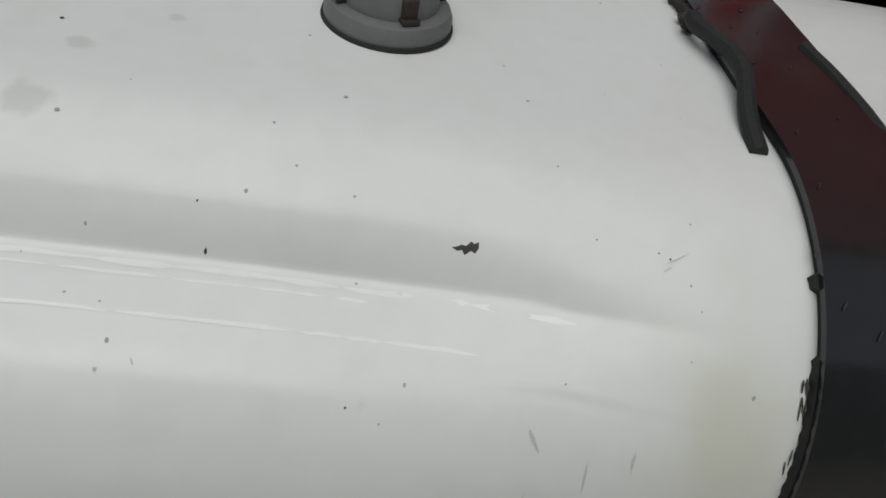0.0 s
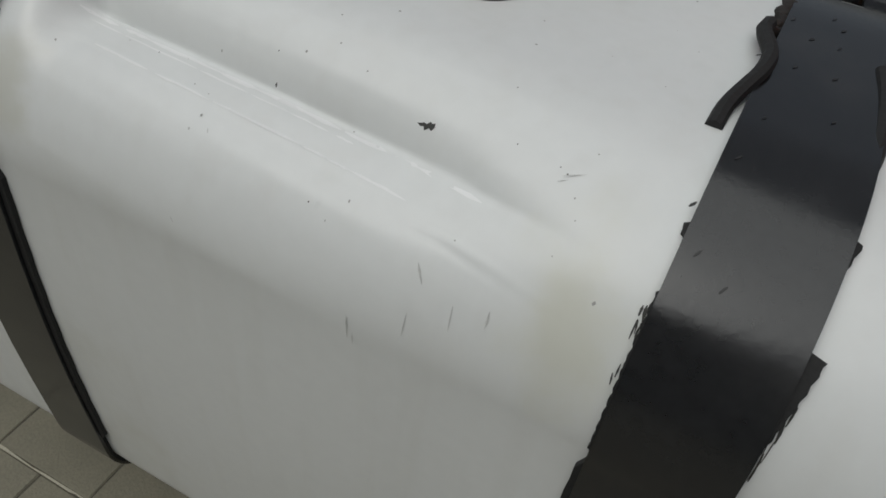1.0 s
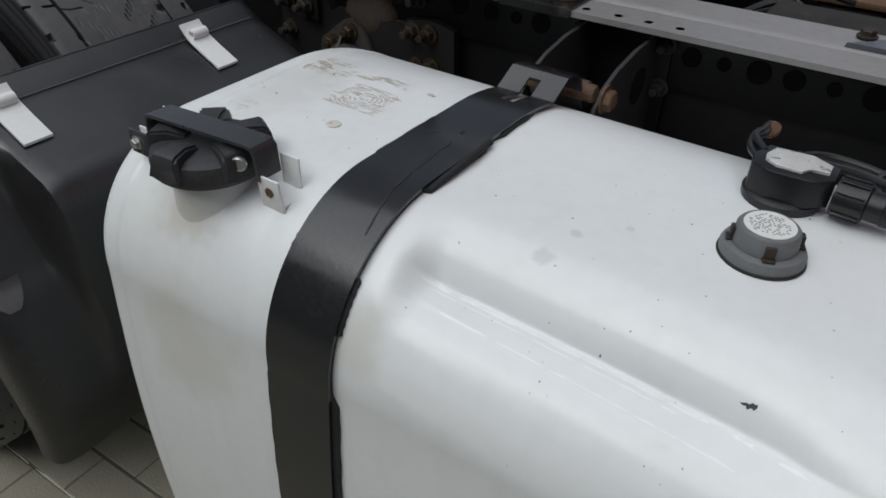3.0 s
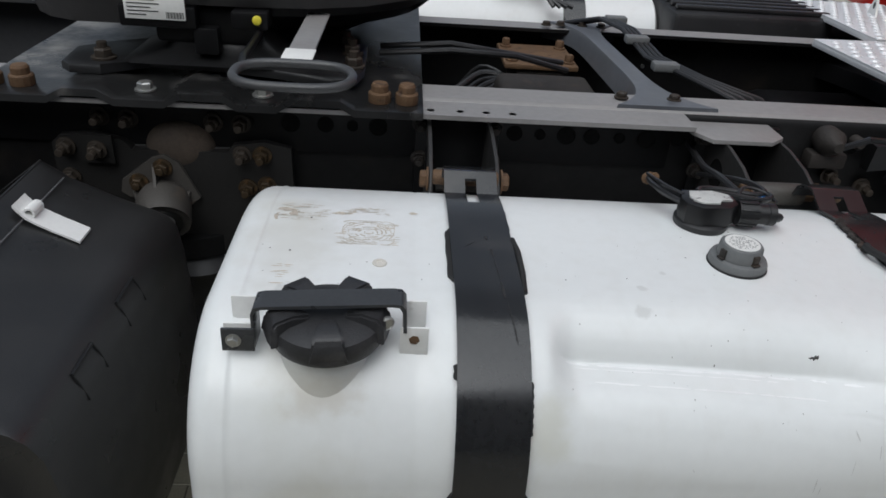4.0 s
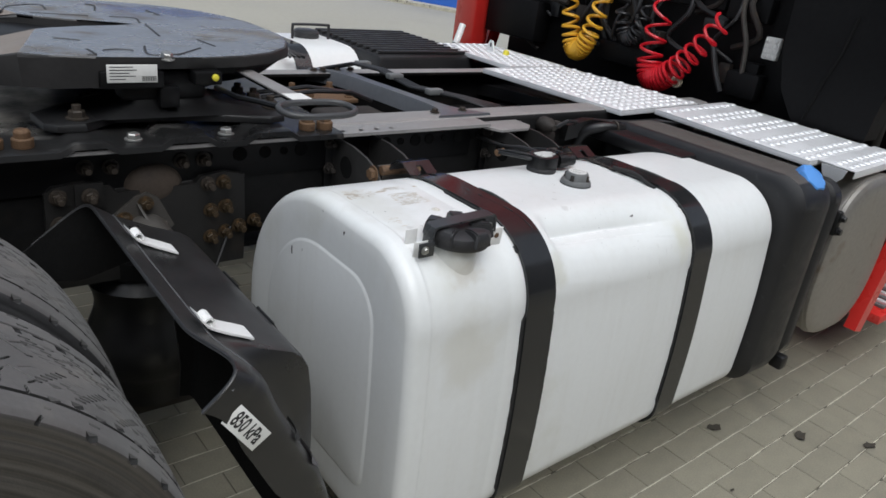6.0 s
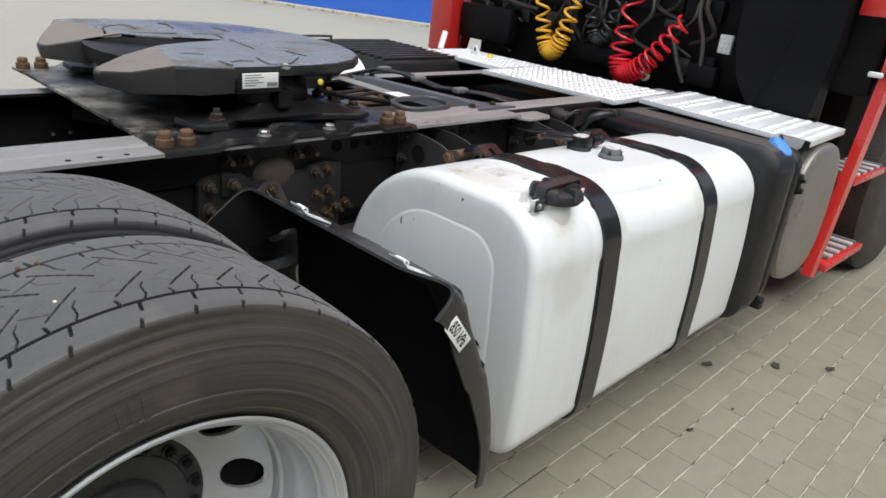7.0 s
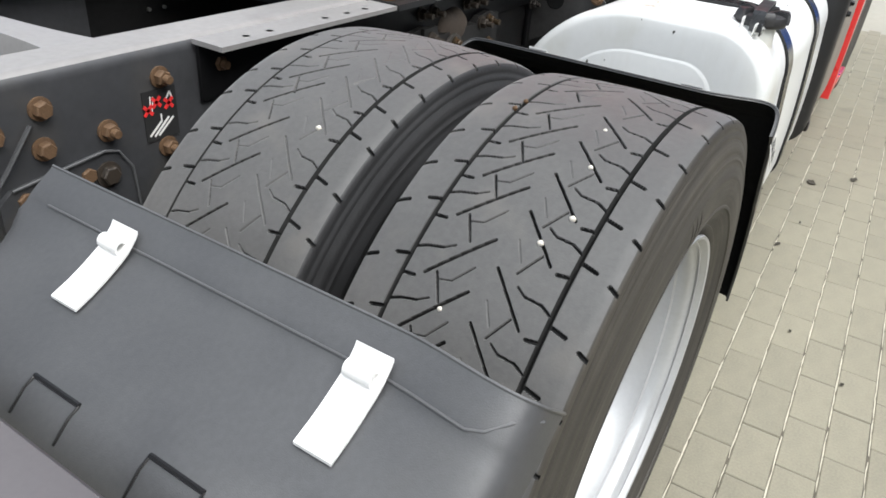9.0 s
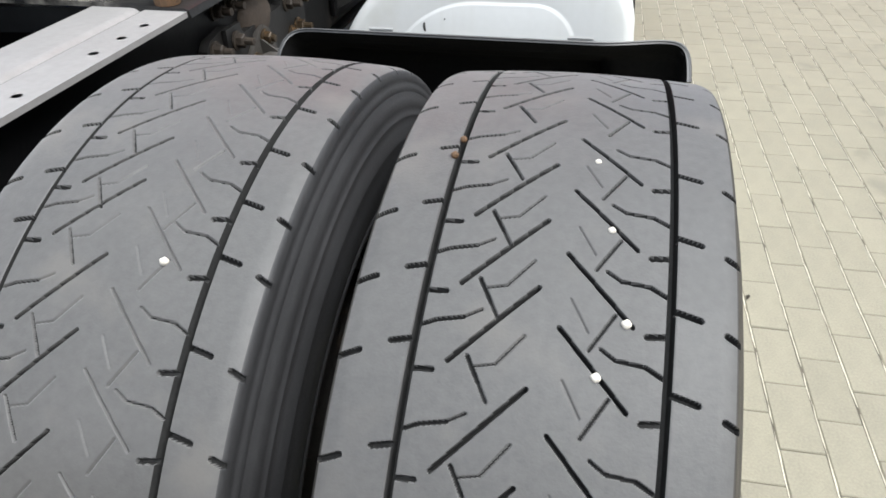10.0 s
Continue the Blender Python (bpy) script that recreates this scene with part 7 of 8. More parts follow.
def askew(p):
    """The strapped tank stands slightly out of line with the rails: ahead it lies further in and its top lower."""
    run = p[0] - STRAPS[0]
    return Vector((p[0], p[1] + 0.028 * run, p[2] - 0.020 * run * min(max((p[2] - 0.30) / 0.58, 0), 1)))


for ob in (tank, strap_a, strap_b):
    for piece in ob.children:
        for v in piece.data.vertices:
            v.co = askew(v.co)
for ob in (filler, vent, sender):
    ob.location = askew(ob.location)

# ---------------------------------------------------------------- urea tank, muffler, step plates, cab
urea = thing("urea_tank", "black plastic urea tank with blue cap beside the white tank", "tank", at=(2.17, 0.35, 0.27))
bm = bmesh.new()


def rounded(x, y0, y1, z0, z1, rt, rb, k=8):
    out_ = []
    for cy, cz, r, a0 in ((y1 - rt, z1 - rt, rt, 0), (y0 + rt, z1 - rt, rt, 90), (y0 + rb, z0 + rb, rb, 180), (y1 - rb, z0 + rb, rb, 270)):
        for i in range(k + 1):
            a = radians(a0 + 90 * i / k)
            out_.append((x, cy + r * math.cos(a), cz + r * math.sin(a)))
    return out_


seq = [(2.052, 0.03), (2.060, 0.012), (2.075, 0.0), (2.19, 0.0), (2.23, 0.006), (2.255, 0.02), (2.27, 0.05)]
loft(bm, [rounded(x, 0.115 + d, 0.80 - d, 0.262 + d, 0.893 - d, 0.085, 0.08) for x, d in seq])
body_ = part("body", bm, soft_plastic, None, smooth=40)
body_.data.materials.append(dusty_top)
for poly in body_.data.polygons:
    poly.material_index = 1 if poly.normal.z > 0.85 else 0
under(body_, urea)
bm = bmesh.new()
loft(bm, [rounded(x, 0.128 + d, 0.50, 0.29 + d, 0.865 - d, 0.06, 0.06) for x, d in ((2.262, 0.03), (2.268, 0.01), (2.28, 0.0), (2.315, 0.0), (2.33, 0.01), (2.336, 0.03))])
under(part("front_cell", bm, soft_plastic, None, smooth=40), urea)
bm = bmesh.new()
prof = [(0.030, -0.012), (0.040, -0.006), (0.042, 0.0), (0.042, 0.022), (0.039, 0.027), (0.030, 0.030), (0.0, 0.031)]
lathe(bm, prof[:-1], n=24)
for v in bm.verts:
    a = math.atan2(v.co.y, v.co.x)
    k = 1 + 0.05 * math.copysign(1, math.sin(8 * a)) * (v.co.z > -0.001)
    v.co.x *= k
    v.co.y *= k
cap_ = part("cap", bm, blue_plastic, None, "blue ribbed screw cap", smooth=30)
cap_.matrix_basis = pose(2.172, 0.178, 0.868, 38, 0, 0)
under(cap_, urea)
bm = bmesh.new()
lathe(bm, [(0.034, 0), (0.034, 0.04)], n=24)
o = part("neck", bm, soft_plastic, None)
o.matrix_basis = pose(2.172, 0.200, 0.838, 38, 0, 0)
under(o, urea)
bm = bmesh.new()
box(bm, 2.285, 2.325, 0.118, 0.16, 0.255, 0.30, 0.008)
under(part("foot", bm, black_plastic, None), urea)

bracket = thing("muffler_bracket", "black steel bracket with bolts between urea tank and muffler", "bracket", at=(2.35, 0.2, 0.6))
bm = bmesh.new()
box(bm, 2.338, 2.362, 0.125, 0.17, 0.70, 0.775, 0.006)
box(bm, 2.345, 2.358, 0.16, 0.60, 0.36, 0.80, 0.004)
under(part("arm", bm, black_plastic, None), bracket)
for z in (0.715, 0.755):
    under(hexbolt("bolt", black_plastic, (2.350, 0.124, z), (0, -1, 0), None, 0.010, 0.010), bracket)

muffler = thing("muffler", "dull stainless steel box muffler with rounded end", "muffler", at=(2.6, 0.4, 0.31))
bm = bmesh.new()


def oval(y, d, k=48):
    out_ = []
    for i in range(k):
        a = 2 * math.pi * i / k
        c, s_ = math.cos(a), math.sin(a)
        out_.append((2.585 + (0.215 - d) * math.copysign(abs(c) ** 0.72, c), y, 0.585 + (0.268 - d) * math.copysign(abs(s_) ** 0.72, s_)))
    return out_


loft(bm, [oval(y, d) for y, d in ((0.1655, 0.0), (0.75, 0.0))])
under(part("shell", bm, exhaust_steel, None, smooth=35), muffler)
bm = bmesh.new()
loft(bm, [oval(y, d) for y, d in ((0.128, 0.10), (0.126, 0.05), (0.128, 0.03), (0.132, 0.012), (0.140, 0.002), (0.1505, 0.0))])
under(part("end_cap", bm, exhaust_steel, None, smooth=35), muffler)
bm = bmesh.new()
loft(bm, [oval(y, d) for y, d in ((0.1508, 0.001), (0.152, -0.0025), (0.158, -0.0035), (0.164, -0.0025), (0.1652, 0.001))])
under(part("rolled_seam", bm, exhaust_steel, None, smooth=35), muffler)


def tread_plate(name, x0, x1, y0, y1, z, label, banded=False):
    t = thing(name, label, "step plate", "aluminium step plates", at=((x0 + x1) / 2, (y0 + y1) / 2, z - 0.03))
    bm = bmesh.new()
    box(bm, x0, x1, y0, y1, z - 0.004, z, 0.001)
    under(part("sheet", bm, alu_plate, None), t)
    for fx0, fx1, fy0, fy1 in ((x0, x0 + 0.004, y0, y1), (x1 - 0.004, x1, y0, y1), (x0 + 0.0042, x1 - 0.0042, y0, y0 + 0.004)):
        bm = bmesh.new()
        box(bm, fx0, fx1, fy0, fy1, z - 0.018, z - 0.0042, 0.001)
        under(part("edge_flange", bm, alu_plate, None), t)
    # raised studs
    verts, faces = [], []
    nx, ny = int((x1 - x0 - 0.02) / 0.040), int((y1 - y0 - 0.02) / 0.040)
    for i in range(nx + 1):
        for j in range(ny + 1):
            cx = x0 + 0.018 + i * 0.040 + (0.020 if j % 2 else 0)
            cy = y0 + 0.018 + j * 0.040
            if cx > x1 - 0.012 or (banded and j % 3 == 2):
                continue
            b = len(verts)
            for r, h in ((0.0130, 0.0002), (0.0100, 0.0036), (0.0060, 0.0040), (0.0052, 0.0008)):
                verts += [(cx + r * math.cos(q), cy + r * math.sin(q), z + h) for q in (2 * math.pi * k / 8 for k in range(8))]
            for lv in (0, 8, 16):
                faces += [(b + lv + k, b + lv + (k + 1) % 8, b + lv + 8 + (k + 1) % 8, b + lv + 8 + k) for k in range(8)]
            faces.append(tuple(b + 24 + k for k in range(8)))
    under(tagged(raw("studs", verts, faces, alu_plate, None), kind="stuff"), t)
    return t


deck = tread_plate("step_plate", 2.09, 2.56, 0.803, 1.458, 0.912, "studded bright aluminium step plate across the chassis behind the cab")
tread_plate("step_plate", 2.295, 2.62, 1.53, 2.05, 0.900, "bright studded aluminium step plate on the far side of the chassis")
deck.rotation_euler.z = radians(3.5)
over_muffler = tread_plate("step_plate", 2.298, 2.77, 0.262, 0.800, 0.903, "bright aluminium step plate with rows of studs over the muffler", True)
# its outer end is cut back, with a folded white tab underneath
bm = bmesh.new()
box(bm, 2.352, 2.80, 0.150, 0.2615, 0.899, 0.903, 0.001)
under(part("outer_end", bm, alu_plate, None), over_muffler)
bm = bmesh.new()
box(bm, 2.3515, 2.80, 0.150, 0.154, 0.880, 0.8988, 0.001)
under(part("edge_flange", bm, alu_plate, None), over_muffler)
bm = bmesh.new()
loft(bm, [[(x, y, z), (x + 0.003, y, z), (x + 0.003, y + w_, z), (x, y + w_, z)] for x, y, z, w_ in ((2.345, 0.172, 0.898, 0.075), (2.347, 0.178, 0.873, 0.060), (2.351, 0.200, 0.846, 0.025))])
under(part("tab", bm, alu_plate, None, "folded white tab"), over_muffler)
bm = bmesh.new()
for k in range(10):
    for y in (0.178, 0.214):
        lathe(bm, [(0.0130, 0.0002), (0.0100, 0.0036), (0.0060, 0.0040)], pose(2.385 + 0.040 * k, y, 0.903), n=8)
under(tagged(part("end_studs", bm, alu_plate, None), kind="stuff"), over_muffler)
over_muffler.rotation_euler = (radians(2.0), 0.0, radians(3.5))
# white bracket and stub on the far plate
fit_ = thing("hose_bracket", "white bracket with yellow knob on the far step plate", "bracket", at=(2.47, 1.86, 0.893))
bm = bmesh.new()
extrude_poly(bm, [(-0.045, 0.0), (0.045, 0.0), (0.030, 0.030), (0.014, 0.055), (-0.014, 0.055), (-0.030, 0.030)], -0.003, 0.003, pose(0, 0, 0, 90, 0, 75), 0.001)
part("plate", bm, clip_white, fit_)
# ink disc painted in for the shade inside the plate's hole
bm = bmesh.new()
lathe(bm, [(0.010, 0), (0.010, 0.0075)], pose(-0.0035, -0.001, 0.036, 0, 90, 75 - 90 + 0), n=14)
part("hole", bm, ink, fit_)
bm = bmesh.new()
lathe(bm, [(0.004, 0.0), (0.013, 0.004), (0.015, 0.014), (0.012, 0.024), (0.004, 0.028)], pose(0.02, -0.085, 0.0), n=16)
part("knob", bm, yellow_tag, fit_, "dull yellow knob")
bm = bmesh.new()
tube(bm, [(-0.03, 0.22, 0.0), (0.0, 0.235, 0.05), (0.02, 0.245, 0.085)], 0.016, 12)
part("stub_pipe", bm, clip_white, fit_, "white stub pipe")

# dark cover between the tank and the step plates
bm = bmesh.new()
box(bm, 1.98, 2.35, 0.45, 0.82, 0.83, 0.872, 0.012)
tagged(part("cover_panel", bm, black_plastic), "dark plastic cover panel between tank and step plate", "cover")

# ---- cab back wall and sides
cab = thing("truck_cab", "red truck cab with dark back wall above the chassis", "truck cab", at=(3.6, MID_Y, 0.3))
bm = bmesh.new()
box(bm, 2.92, 3.0, 0.32, 2 * MID_Y - 0.32, 0.80, 3.3, 0.02)
under(part("back_wall", bm, cab_dark, None), cab)
for sgn in (-1, 1):
    y = MID_Y + sgn * 1.15
    bm = bmesh.new()
    y0, y1 = (y - 0.02, y + 0.02)
    poly = [(2.775, 0.277), (2.83, 0.262), (3.02, 0.90), (3.06, 1.10), (3.10, 2.6), (3.02, 2.6), (2.985, 1.10), (2.93, 0.86)]
    a = [bm.verts.new((x, y0, z)) for x, z in poly]
    b = [bm.verts.new((x, y1, z)) for x, z in poly]
    bm.faces.new(a)
    bm.faces.new(b[::-1])
    for i in range(len(poly)):
        j = (i + 1) % len(poly)
        bm.faces.new((a[i], a[j], b[j], b[i]))
    under(part("side_trim", bm, red_paint, None, "glossy red side panel"), cab)
    bm = bmesh.new()
    box(bm, 3.05, 5.0, y - 0.02, y + 0.02, 1.10, 3.34, 0.02)
    under(part("side_wall", bm, red_paint, None), cab)
bm = bmesh.new()
box(bm, 2.75, 2.86, 2.33, 2.50, 0.83, 2.6, 0.015)
under(part("corner_post", bm, red_paint, None, "glossy red corner post"), cab)
bm = bmesh.new()
box(bm, 2.86, 2.918, 0.30, 2 * MID_Y - 0.30, 1.48, 3.4, 0.03)
under(part("upper_back_wall", bm, red_paint, None, "red painted upper back wall"), cab)
# roof and front of the cab
for name_, x0, x1, z0, z1, mt in (("roof", 2.93, 5.0, 3.30, 3.36, red_paint), ("front_wall", 4.94, 5.0, 0.90, 3.30, red_paint), ("floor_pan", 3.02, 4.94, 1.05, 1.10, cab_dark)):
    bm = bmesh.new()
    box(bm, x0, x1, 0.155, 2 * MID_Y - 0.155, z0, z1, 0.02)
    under(part(name_, bm, mt, None), cab)
# dark air deflector panel at the corner
bm = bmesh.new()
poly = [(0.31, 0.90), (0.57, 0.90), (0.64, 1.0), (0.68, 1.14), (0.71, 1.9), (0.27, 1.9), (0.28, 1.18)]
a = [bm.verts.new((2.80, y, z)) for y, z in poly]
b = [bm.verts.new((2.90, y, z)) for y, z in poly]
bm.faces.new(a)
bm.faces.new(b[::-1])
for i in range(len(poly)):
    j = (i + 1) % len(poly)
    bm.faces.new((a[i], a[j], b[j], b[i]))
under(part("air_duct", bm, cab_dark, None, "black plastic air duct"), cab)
# black bar along the duct for the shade in its gap
bm = bmesh.new()
tube(bm, [(2.800, 0.53, 0.92), (2.799, 0.50, 1.06), (2.799, 0.47, 1.16), (2.799, 0.455, 1.28)], 0.006, 6)
under(part("duct_seam", bm, shade_black, None, "black bar laid for the shade in the duct's gap"), cab)
# clutter on the back wall: pipes, brackets and boxes
CL = [(1.95, 2.32, 0.93, 1.12, 0.10, cab_dark), (1.62, 1.90, 1.18, 1.30, 0.06, cab_dark), (0.80, 0.98, 1.20, 1.30, 0.05, cab_dark), (1.00, 1.30, 1.22, 1.34, 0.03, cab_dark),
      (1.28, 1.55, 0.93, 1.02, 0.08, cab_dark), (0.76, 0.90, 0.92, 1.02, 0.07, cab_dark)]
for y0, y1, z0, z1, dp, mt in CL:
    bm = bmesh.new()
    box(bm, 2.918 - dp, 2.9195, y0, y1, z0, z1, 0.012)
    under(part("wall_box", bm, mt, None), cab)
for pts, r, mt in (([(2.86, 2.2, 1.40), (2.85, 2.12, 1.22), (2.85, 1.98, 1.16), (2.86, 1.80, 1.14)], 0.012, grimy_iron), ([(2.86, 0.90, 1.40), (2.84, 0.89, 1.24), (2.85, 0.85, 1.12), (2.86, 0.84, 1.0)], 0.010, cast_alu),
                   ([(2.87, 1.40, 1.40), (2.86, 1.42, 1.2), (2.87, 1.30, 1.02)], 0.010, black_hose), ([(2.88, 1.56, 1.40), (2.87, 1.57, 1.1), (2.88, 1.50, 0.95)], 0.014, black_hose),
                   ([(2.87, 1.0, 1.1), (2.84, 0.94, 1.0), (2.84, 0.90, 0.93)], 0.012, black_hose), ([(2.87, 2.30, 1.3), (2.86, 2.0, 1.34), (2.87, 1.7, 1.32)], 0.008, cast_alu)):
    bm = bmesh.new()
    tube(bm, curved(pts, 4), r, 8)
    under(part("pipe", bm, mt, None), cab)
bm = bmesh.new()
box(bm, 2.835, 2.86, 0.712, 0.772, 1.085, 1.165, 0.006)
for k in range(4):
    for q in range(3):
        box(bm, 2.832, 2.836, 0.718 + q * 0.018, 0.731 + q * 0.018, 1.092 + k * 0.018, 1.104 + k * 0.018, 0.001)
under(part("reflector_box", bm, white_box, None, "pale grey ribbed junction box"), cab)
bm = bmesh.new()
lathe(bm, [(0.022, 0.0), (0.024, 0.004), (0.024, 0.018), (0.015, 0.02), (0.013, 0.012)], pose(2.78, 1.055, 0.935, 0, -90, 0), n=20)
under(part("air_coupling", bm, cream_plastic, None, "cream-coloured air coupling"), cab)
rc = random.Random(8)
for k in range(22):
    y, z, w_, h_ = rc.uniform(0.80, 2.25), rc.uniform(0.96, 1.36), rc.uniform(0.02, 0.07), rc.uniform(0.015, 0.06)
    bm = bmesh.new()
    box(bm, 2.9185 - rc.uniform(0.015, 0.06), 2.9195, y - w_, y + w_, z - h_, z + h_, 0.005)
    under(part("valve_block" if k % 3 else "bracket", bm, (soft_plastic, cab_dark, grimy_iron, cast_alu)[(0, 1, 2, 0, 1, 2, 1, 3)[k % 8]], None), cab)
rc = random.Random(21)
for k in range(20):
    y, z = 0.85 + 1.42 * (k + rc.random()) / 20, rc.uniform(0.98, 1.32)
    bm = bmesh.new()
    tube(bm, curved([(2.90, y, z + 0.14), (2.86 - rc.uniform(0, 0.04), y + rc.uniform(-0.03, 0.03), z + 0.05), (2.87, y + rc.uniform(-0.08, 0.08), z - 0.06), (2.90, y + rc.uniform(-0.12, 0.12), z - 0.12)], 4), rc.uniform(0.006, 0.013), 8)
    under(part("hose", bm, rc.choice((black_hose, soft_plastic, grimy_iron)), None), cab)
    if k % 2:
        under(hexbolt("fitting", rc.choice((cast_alu, grimy_shaded_bolt, zinc)), (2.905, y, z + 0.14), (-1, 0, 0), None, rc.uniform(0.009, 0.014), 0.02), cab)
# dark wheel arch and engine tunnel under the cab
bm = bmesh.new()
box(bm, 3.3, 4.9, 0.30, 2 * MID_Y - 0.30, 0.45, 2.4, 0.03)
box(bm, 2.96, 3.32, 0.165, 2 * MID_Y - 0.165, 1.0, 2.4, 0.02)
under(part("underbody", bm, cab_dark, None), cab)
# step box behind the red trim
for name_, x0, x1, y0, y1, z0, z1, mt, lb in (("lower_step", 3.04, 3.56, 0.125, 0.44, 0.225, 0.262, red_paint, "red entry step"), ("upper_step", 3.10, 3.56, 0.14, 0.44, 0.615, 0.652, red_paint, "red entry step"),
                                              ("riser_panel", 2.99, 3.56, 0.4405, 0.47, 0.23, 1.0, red_paint, "red panel behind the steps"), ("lower_corner", 2.865, 2.915, 0.155, 0.262, 1.312, 1.478, red_paint, "red lower corner of the back wall"),
                                              ("corner_sill", 2.862, 2.917, 0.155, 0.27, 1.4785, 1.50, soft_plastic, "dark sill"), ("latch_tag", 2.868, 2.892, 0.112, 0.166, 1.094, 1.114, clip_white, "small white latch tag"),
                                              ("latch_arm", 2.8925, 2.985, 0.128, 0.150, 1.092, 1.110, cab_dark, "")):
    bm = bmesh.new()
    box(bm, x0, x1, y0, y1, z0, z1, 0.006)
    under(part(name_, bm, mt, None, lb), cab)
for z in (0.262, 0.652):
    for k in range(9):
        bm = bmesh.new()
        box(bm, 3.12 + 0.048 * k, 3.142 + 0.048 * k, 0.150, 0.42, z + 0.0005, z + 0.012, 0.002)
        under(part("tread_bar", bm, alu_plate if k % 2 else grey_plastic, None), cab)

# assumed gearbox and drive shaft, added to fill the dark gap under the plates
bm = bmesh.new()
box(bm, 1.95, 2.35, 1.02, 1.54, 0.40, 0.76, 0.05, seg=3)
box(bm, 2.30, 3.35, 0.92, 1.64, 0.32, 0.82, 0.06, seg=3)
lathe(bm, [(0.06, 0.0), (0.06, 1.75)], pose(0.22, MID_Y, 0.52, 0, 88, 0), n=24)
tagged(part("gearbox", bm, cab_dark), "assumed black gearbox block filling the dark gap under the step plates", "gearbox")

# front wheel
bm = bmesh.new()
lathe(bm, [(0.20, -0.14), (0.30, -0.15), (0.44, -0.14), (0.475, -0.11), (0.475, 0.11), (0.44, 0.14), (0.30, 0.15), (0.20, 0.14)], pose(4.05, 0.30, 0.475, 90, 0, 0), n=48)
tagged(part("front_wheel", bm, tyre_side), "black front wheel behind the entry steps", "wheel")


def coil(name, mat, label, y0, z0, y1, z1, low_y, low_z, x, r, turns, wire, pull=None):
    """A hanging coiled air hose between two sockets on the cab's back wall."""
    t = thing(name, label, "air hose", "coiled air hoses behind the cab", at=(x, low_y, low_z))
    bm = bmesh.new()
    pts = []
    n = turns * 14
    for i in range(n + 1):
        u_ = 2 * i / n - 1
        f = table(i / n, pull) if pull else 0.5 + 0.5 * (0.42 * u_ + 0.58 * u_ ** 3)
        # a hanging U as the coil's axis
        p0, p1, p2 = Vector((x, y0, z0)), Vector((x, low_y, 2 * low_z - (z0 + z1) / 2)), Vector((x, y1, z1))
        c = p0 * (1 - f) ** 2 + p1 * 2 * f * (1 - f) + p2 * f * f
        d = ((p1 - p0) * (1 - f) + (p2 - p1) * f).normalized()
        side = d.cross(Vector((1, 0, 0))).normalized()
        a = 2 * math.pi * turns * i / n
        k = r * (0.75 + 0.25 * smooth01(4 * f * (1 - f)))
        pts.append(c + k * (math.cos(a) * side + math.sin(a) * Vector((1, 0, 0))))
    tube(bm, pts, wire, 6)
    under(part("hose", bm, mat, None), t)
    return t


coil("air_hose", yellow_hose, "yellow coiled air hose hanging behind the cab", 1.73, 1.25, 1.49, 1.36, 1.61, 0.955, 2.78, 0.040, 25, 0.0075)
coil("air_hose", red_hose, "red coiled air hose hanging behind the cab", 1.14, 1.42, 0.90, 1.20, 1.32, 0.935, 2.75, 0.047, 25, 0.0068, [(0, 0), (0.08, 0.18), (0.18, 0.36), (0.30, 0.46), (0.55, 0.60), (0.75, 0.74), (1, 1)])
coil("cable", black_hose, "black coiled electric cable hanging behind the cab", 1.47, 1.40, 1.25, 1.38, 1.36, 1.05, 2.80, 0.030, 20, 0.006)

# far side: tank and ribbed battery cover
far_tank = thing("far_tank", "white painted tank on the far side of the chassis", "fuel tank", at=(1.4, 2.1, 0.28))
bm = bmesh.new()
loft(bm, [rounded(x, 1.90 + d, 2.44 - d, 0.28 + d, 0.885 - d, 0.14, 0.1) for x, d in ((0.66, 0.03), (0.69, 0.0), (1.82, 0.0), (1.85, 0.03))])
under(part("body", bm, white_paint, None, smooth=40), far_tank)
for x in (1.02, 1.56):
    bm = bmesh.new()
    loft(bm, [rounded(x + k, 1.896, 2.444, 0.276, 0.890, 0.14, 0.1) for k in (-0.035, 0.035)])
    under(part("strap", bm, strap_paint, None, "black steel strap", smooth=40), far_tank)
ribbed = thing("battery_cover", "black ribbed plastic battery box cover on the far side", "cover", at=(2.1, 2.1, 0.5))
bm = bmesh.new()
box(bm, 1.83, 2.33, 1.80, 2.42, 0.45, 0.888, 0.02)
under(part("box", bm, soft_plastic, None), ribbed)
bm = bmesh.new()
box(bm, 2.332, 2.95, 1.80, 2.42, 0.30, 0.84, 0.02)
under(part("lower_box", bm, cab_dark, None), ribbed)
for k in range(11):
    bm = bmesh.new()
    box(bm, 1.845, 2.325, 1.83 + k * 0.052, 1.855 + k * 0.052, 0.8885, 0.902, 0.004)
    under(part("rib", bm, soft_plastic, None), ribbed)
far_sender = thing("level_sender", "black fuel sender with cables on the far white tank", "level sender", at=(1.28, 2.02, 0.885))
bm = bmesh.new()
lathe(bm, [(0.045, 0.0), (0.045, 0.012), (0.036, 0.016), (0.034, 0.042), (0.028, 0.046)], n=24)
part("body", bm, black_plastic, far_sender)
for k in range(4):
    bm = bmesh.new()
    tube(bm, curved([(0.02, -0.01 * k, 0.03), (0.07, -0.03 - 0.02 * k, 0.05), (0.12 + 0.02 * k, -0.06, 0.03), (0.17, -0.10, 0.012), (0.20 + 0.02 * k, -0.14, -0.02)]), 0.007, 6)
    part("cable", bm, black_hose, far_sender)
far_filler = thing("filler_cap", "black filler cap under a locking bar on the far tank", "fuel cap", at=(1.72, 2.22, 0.885))
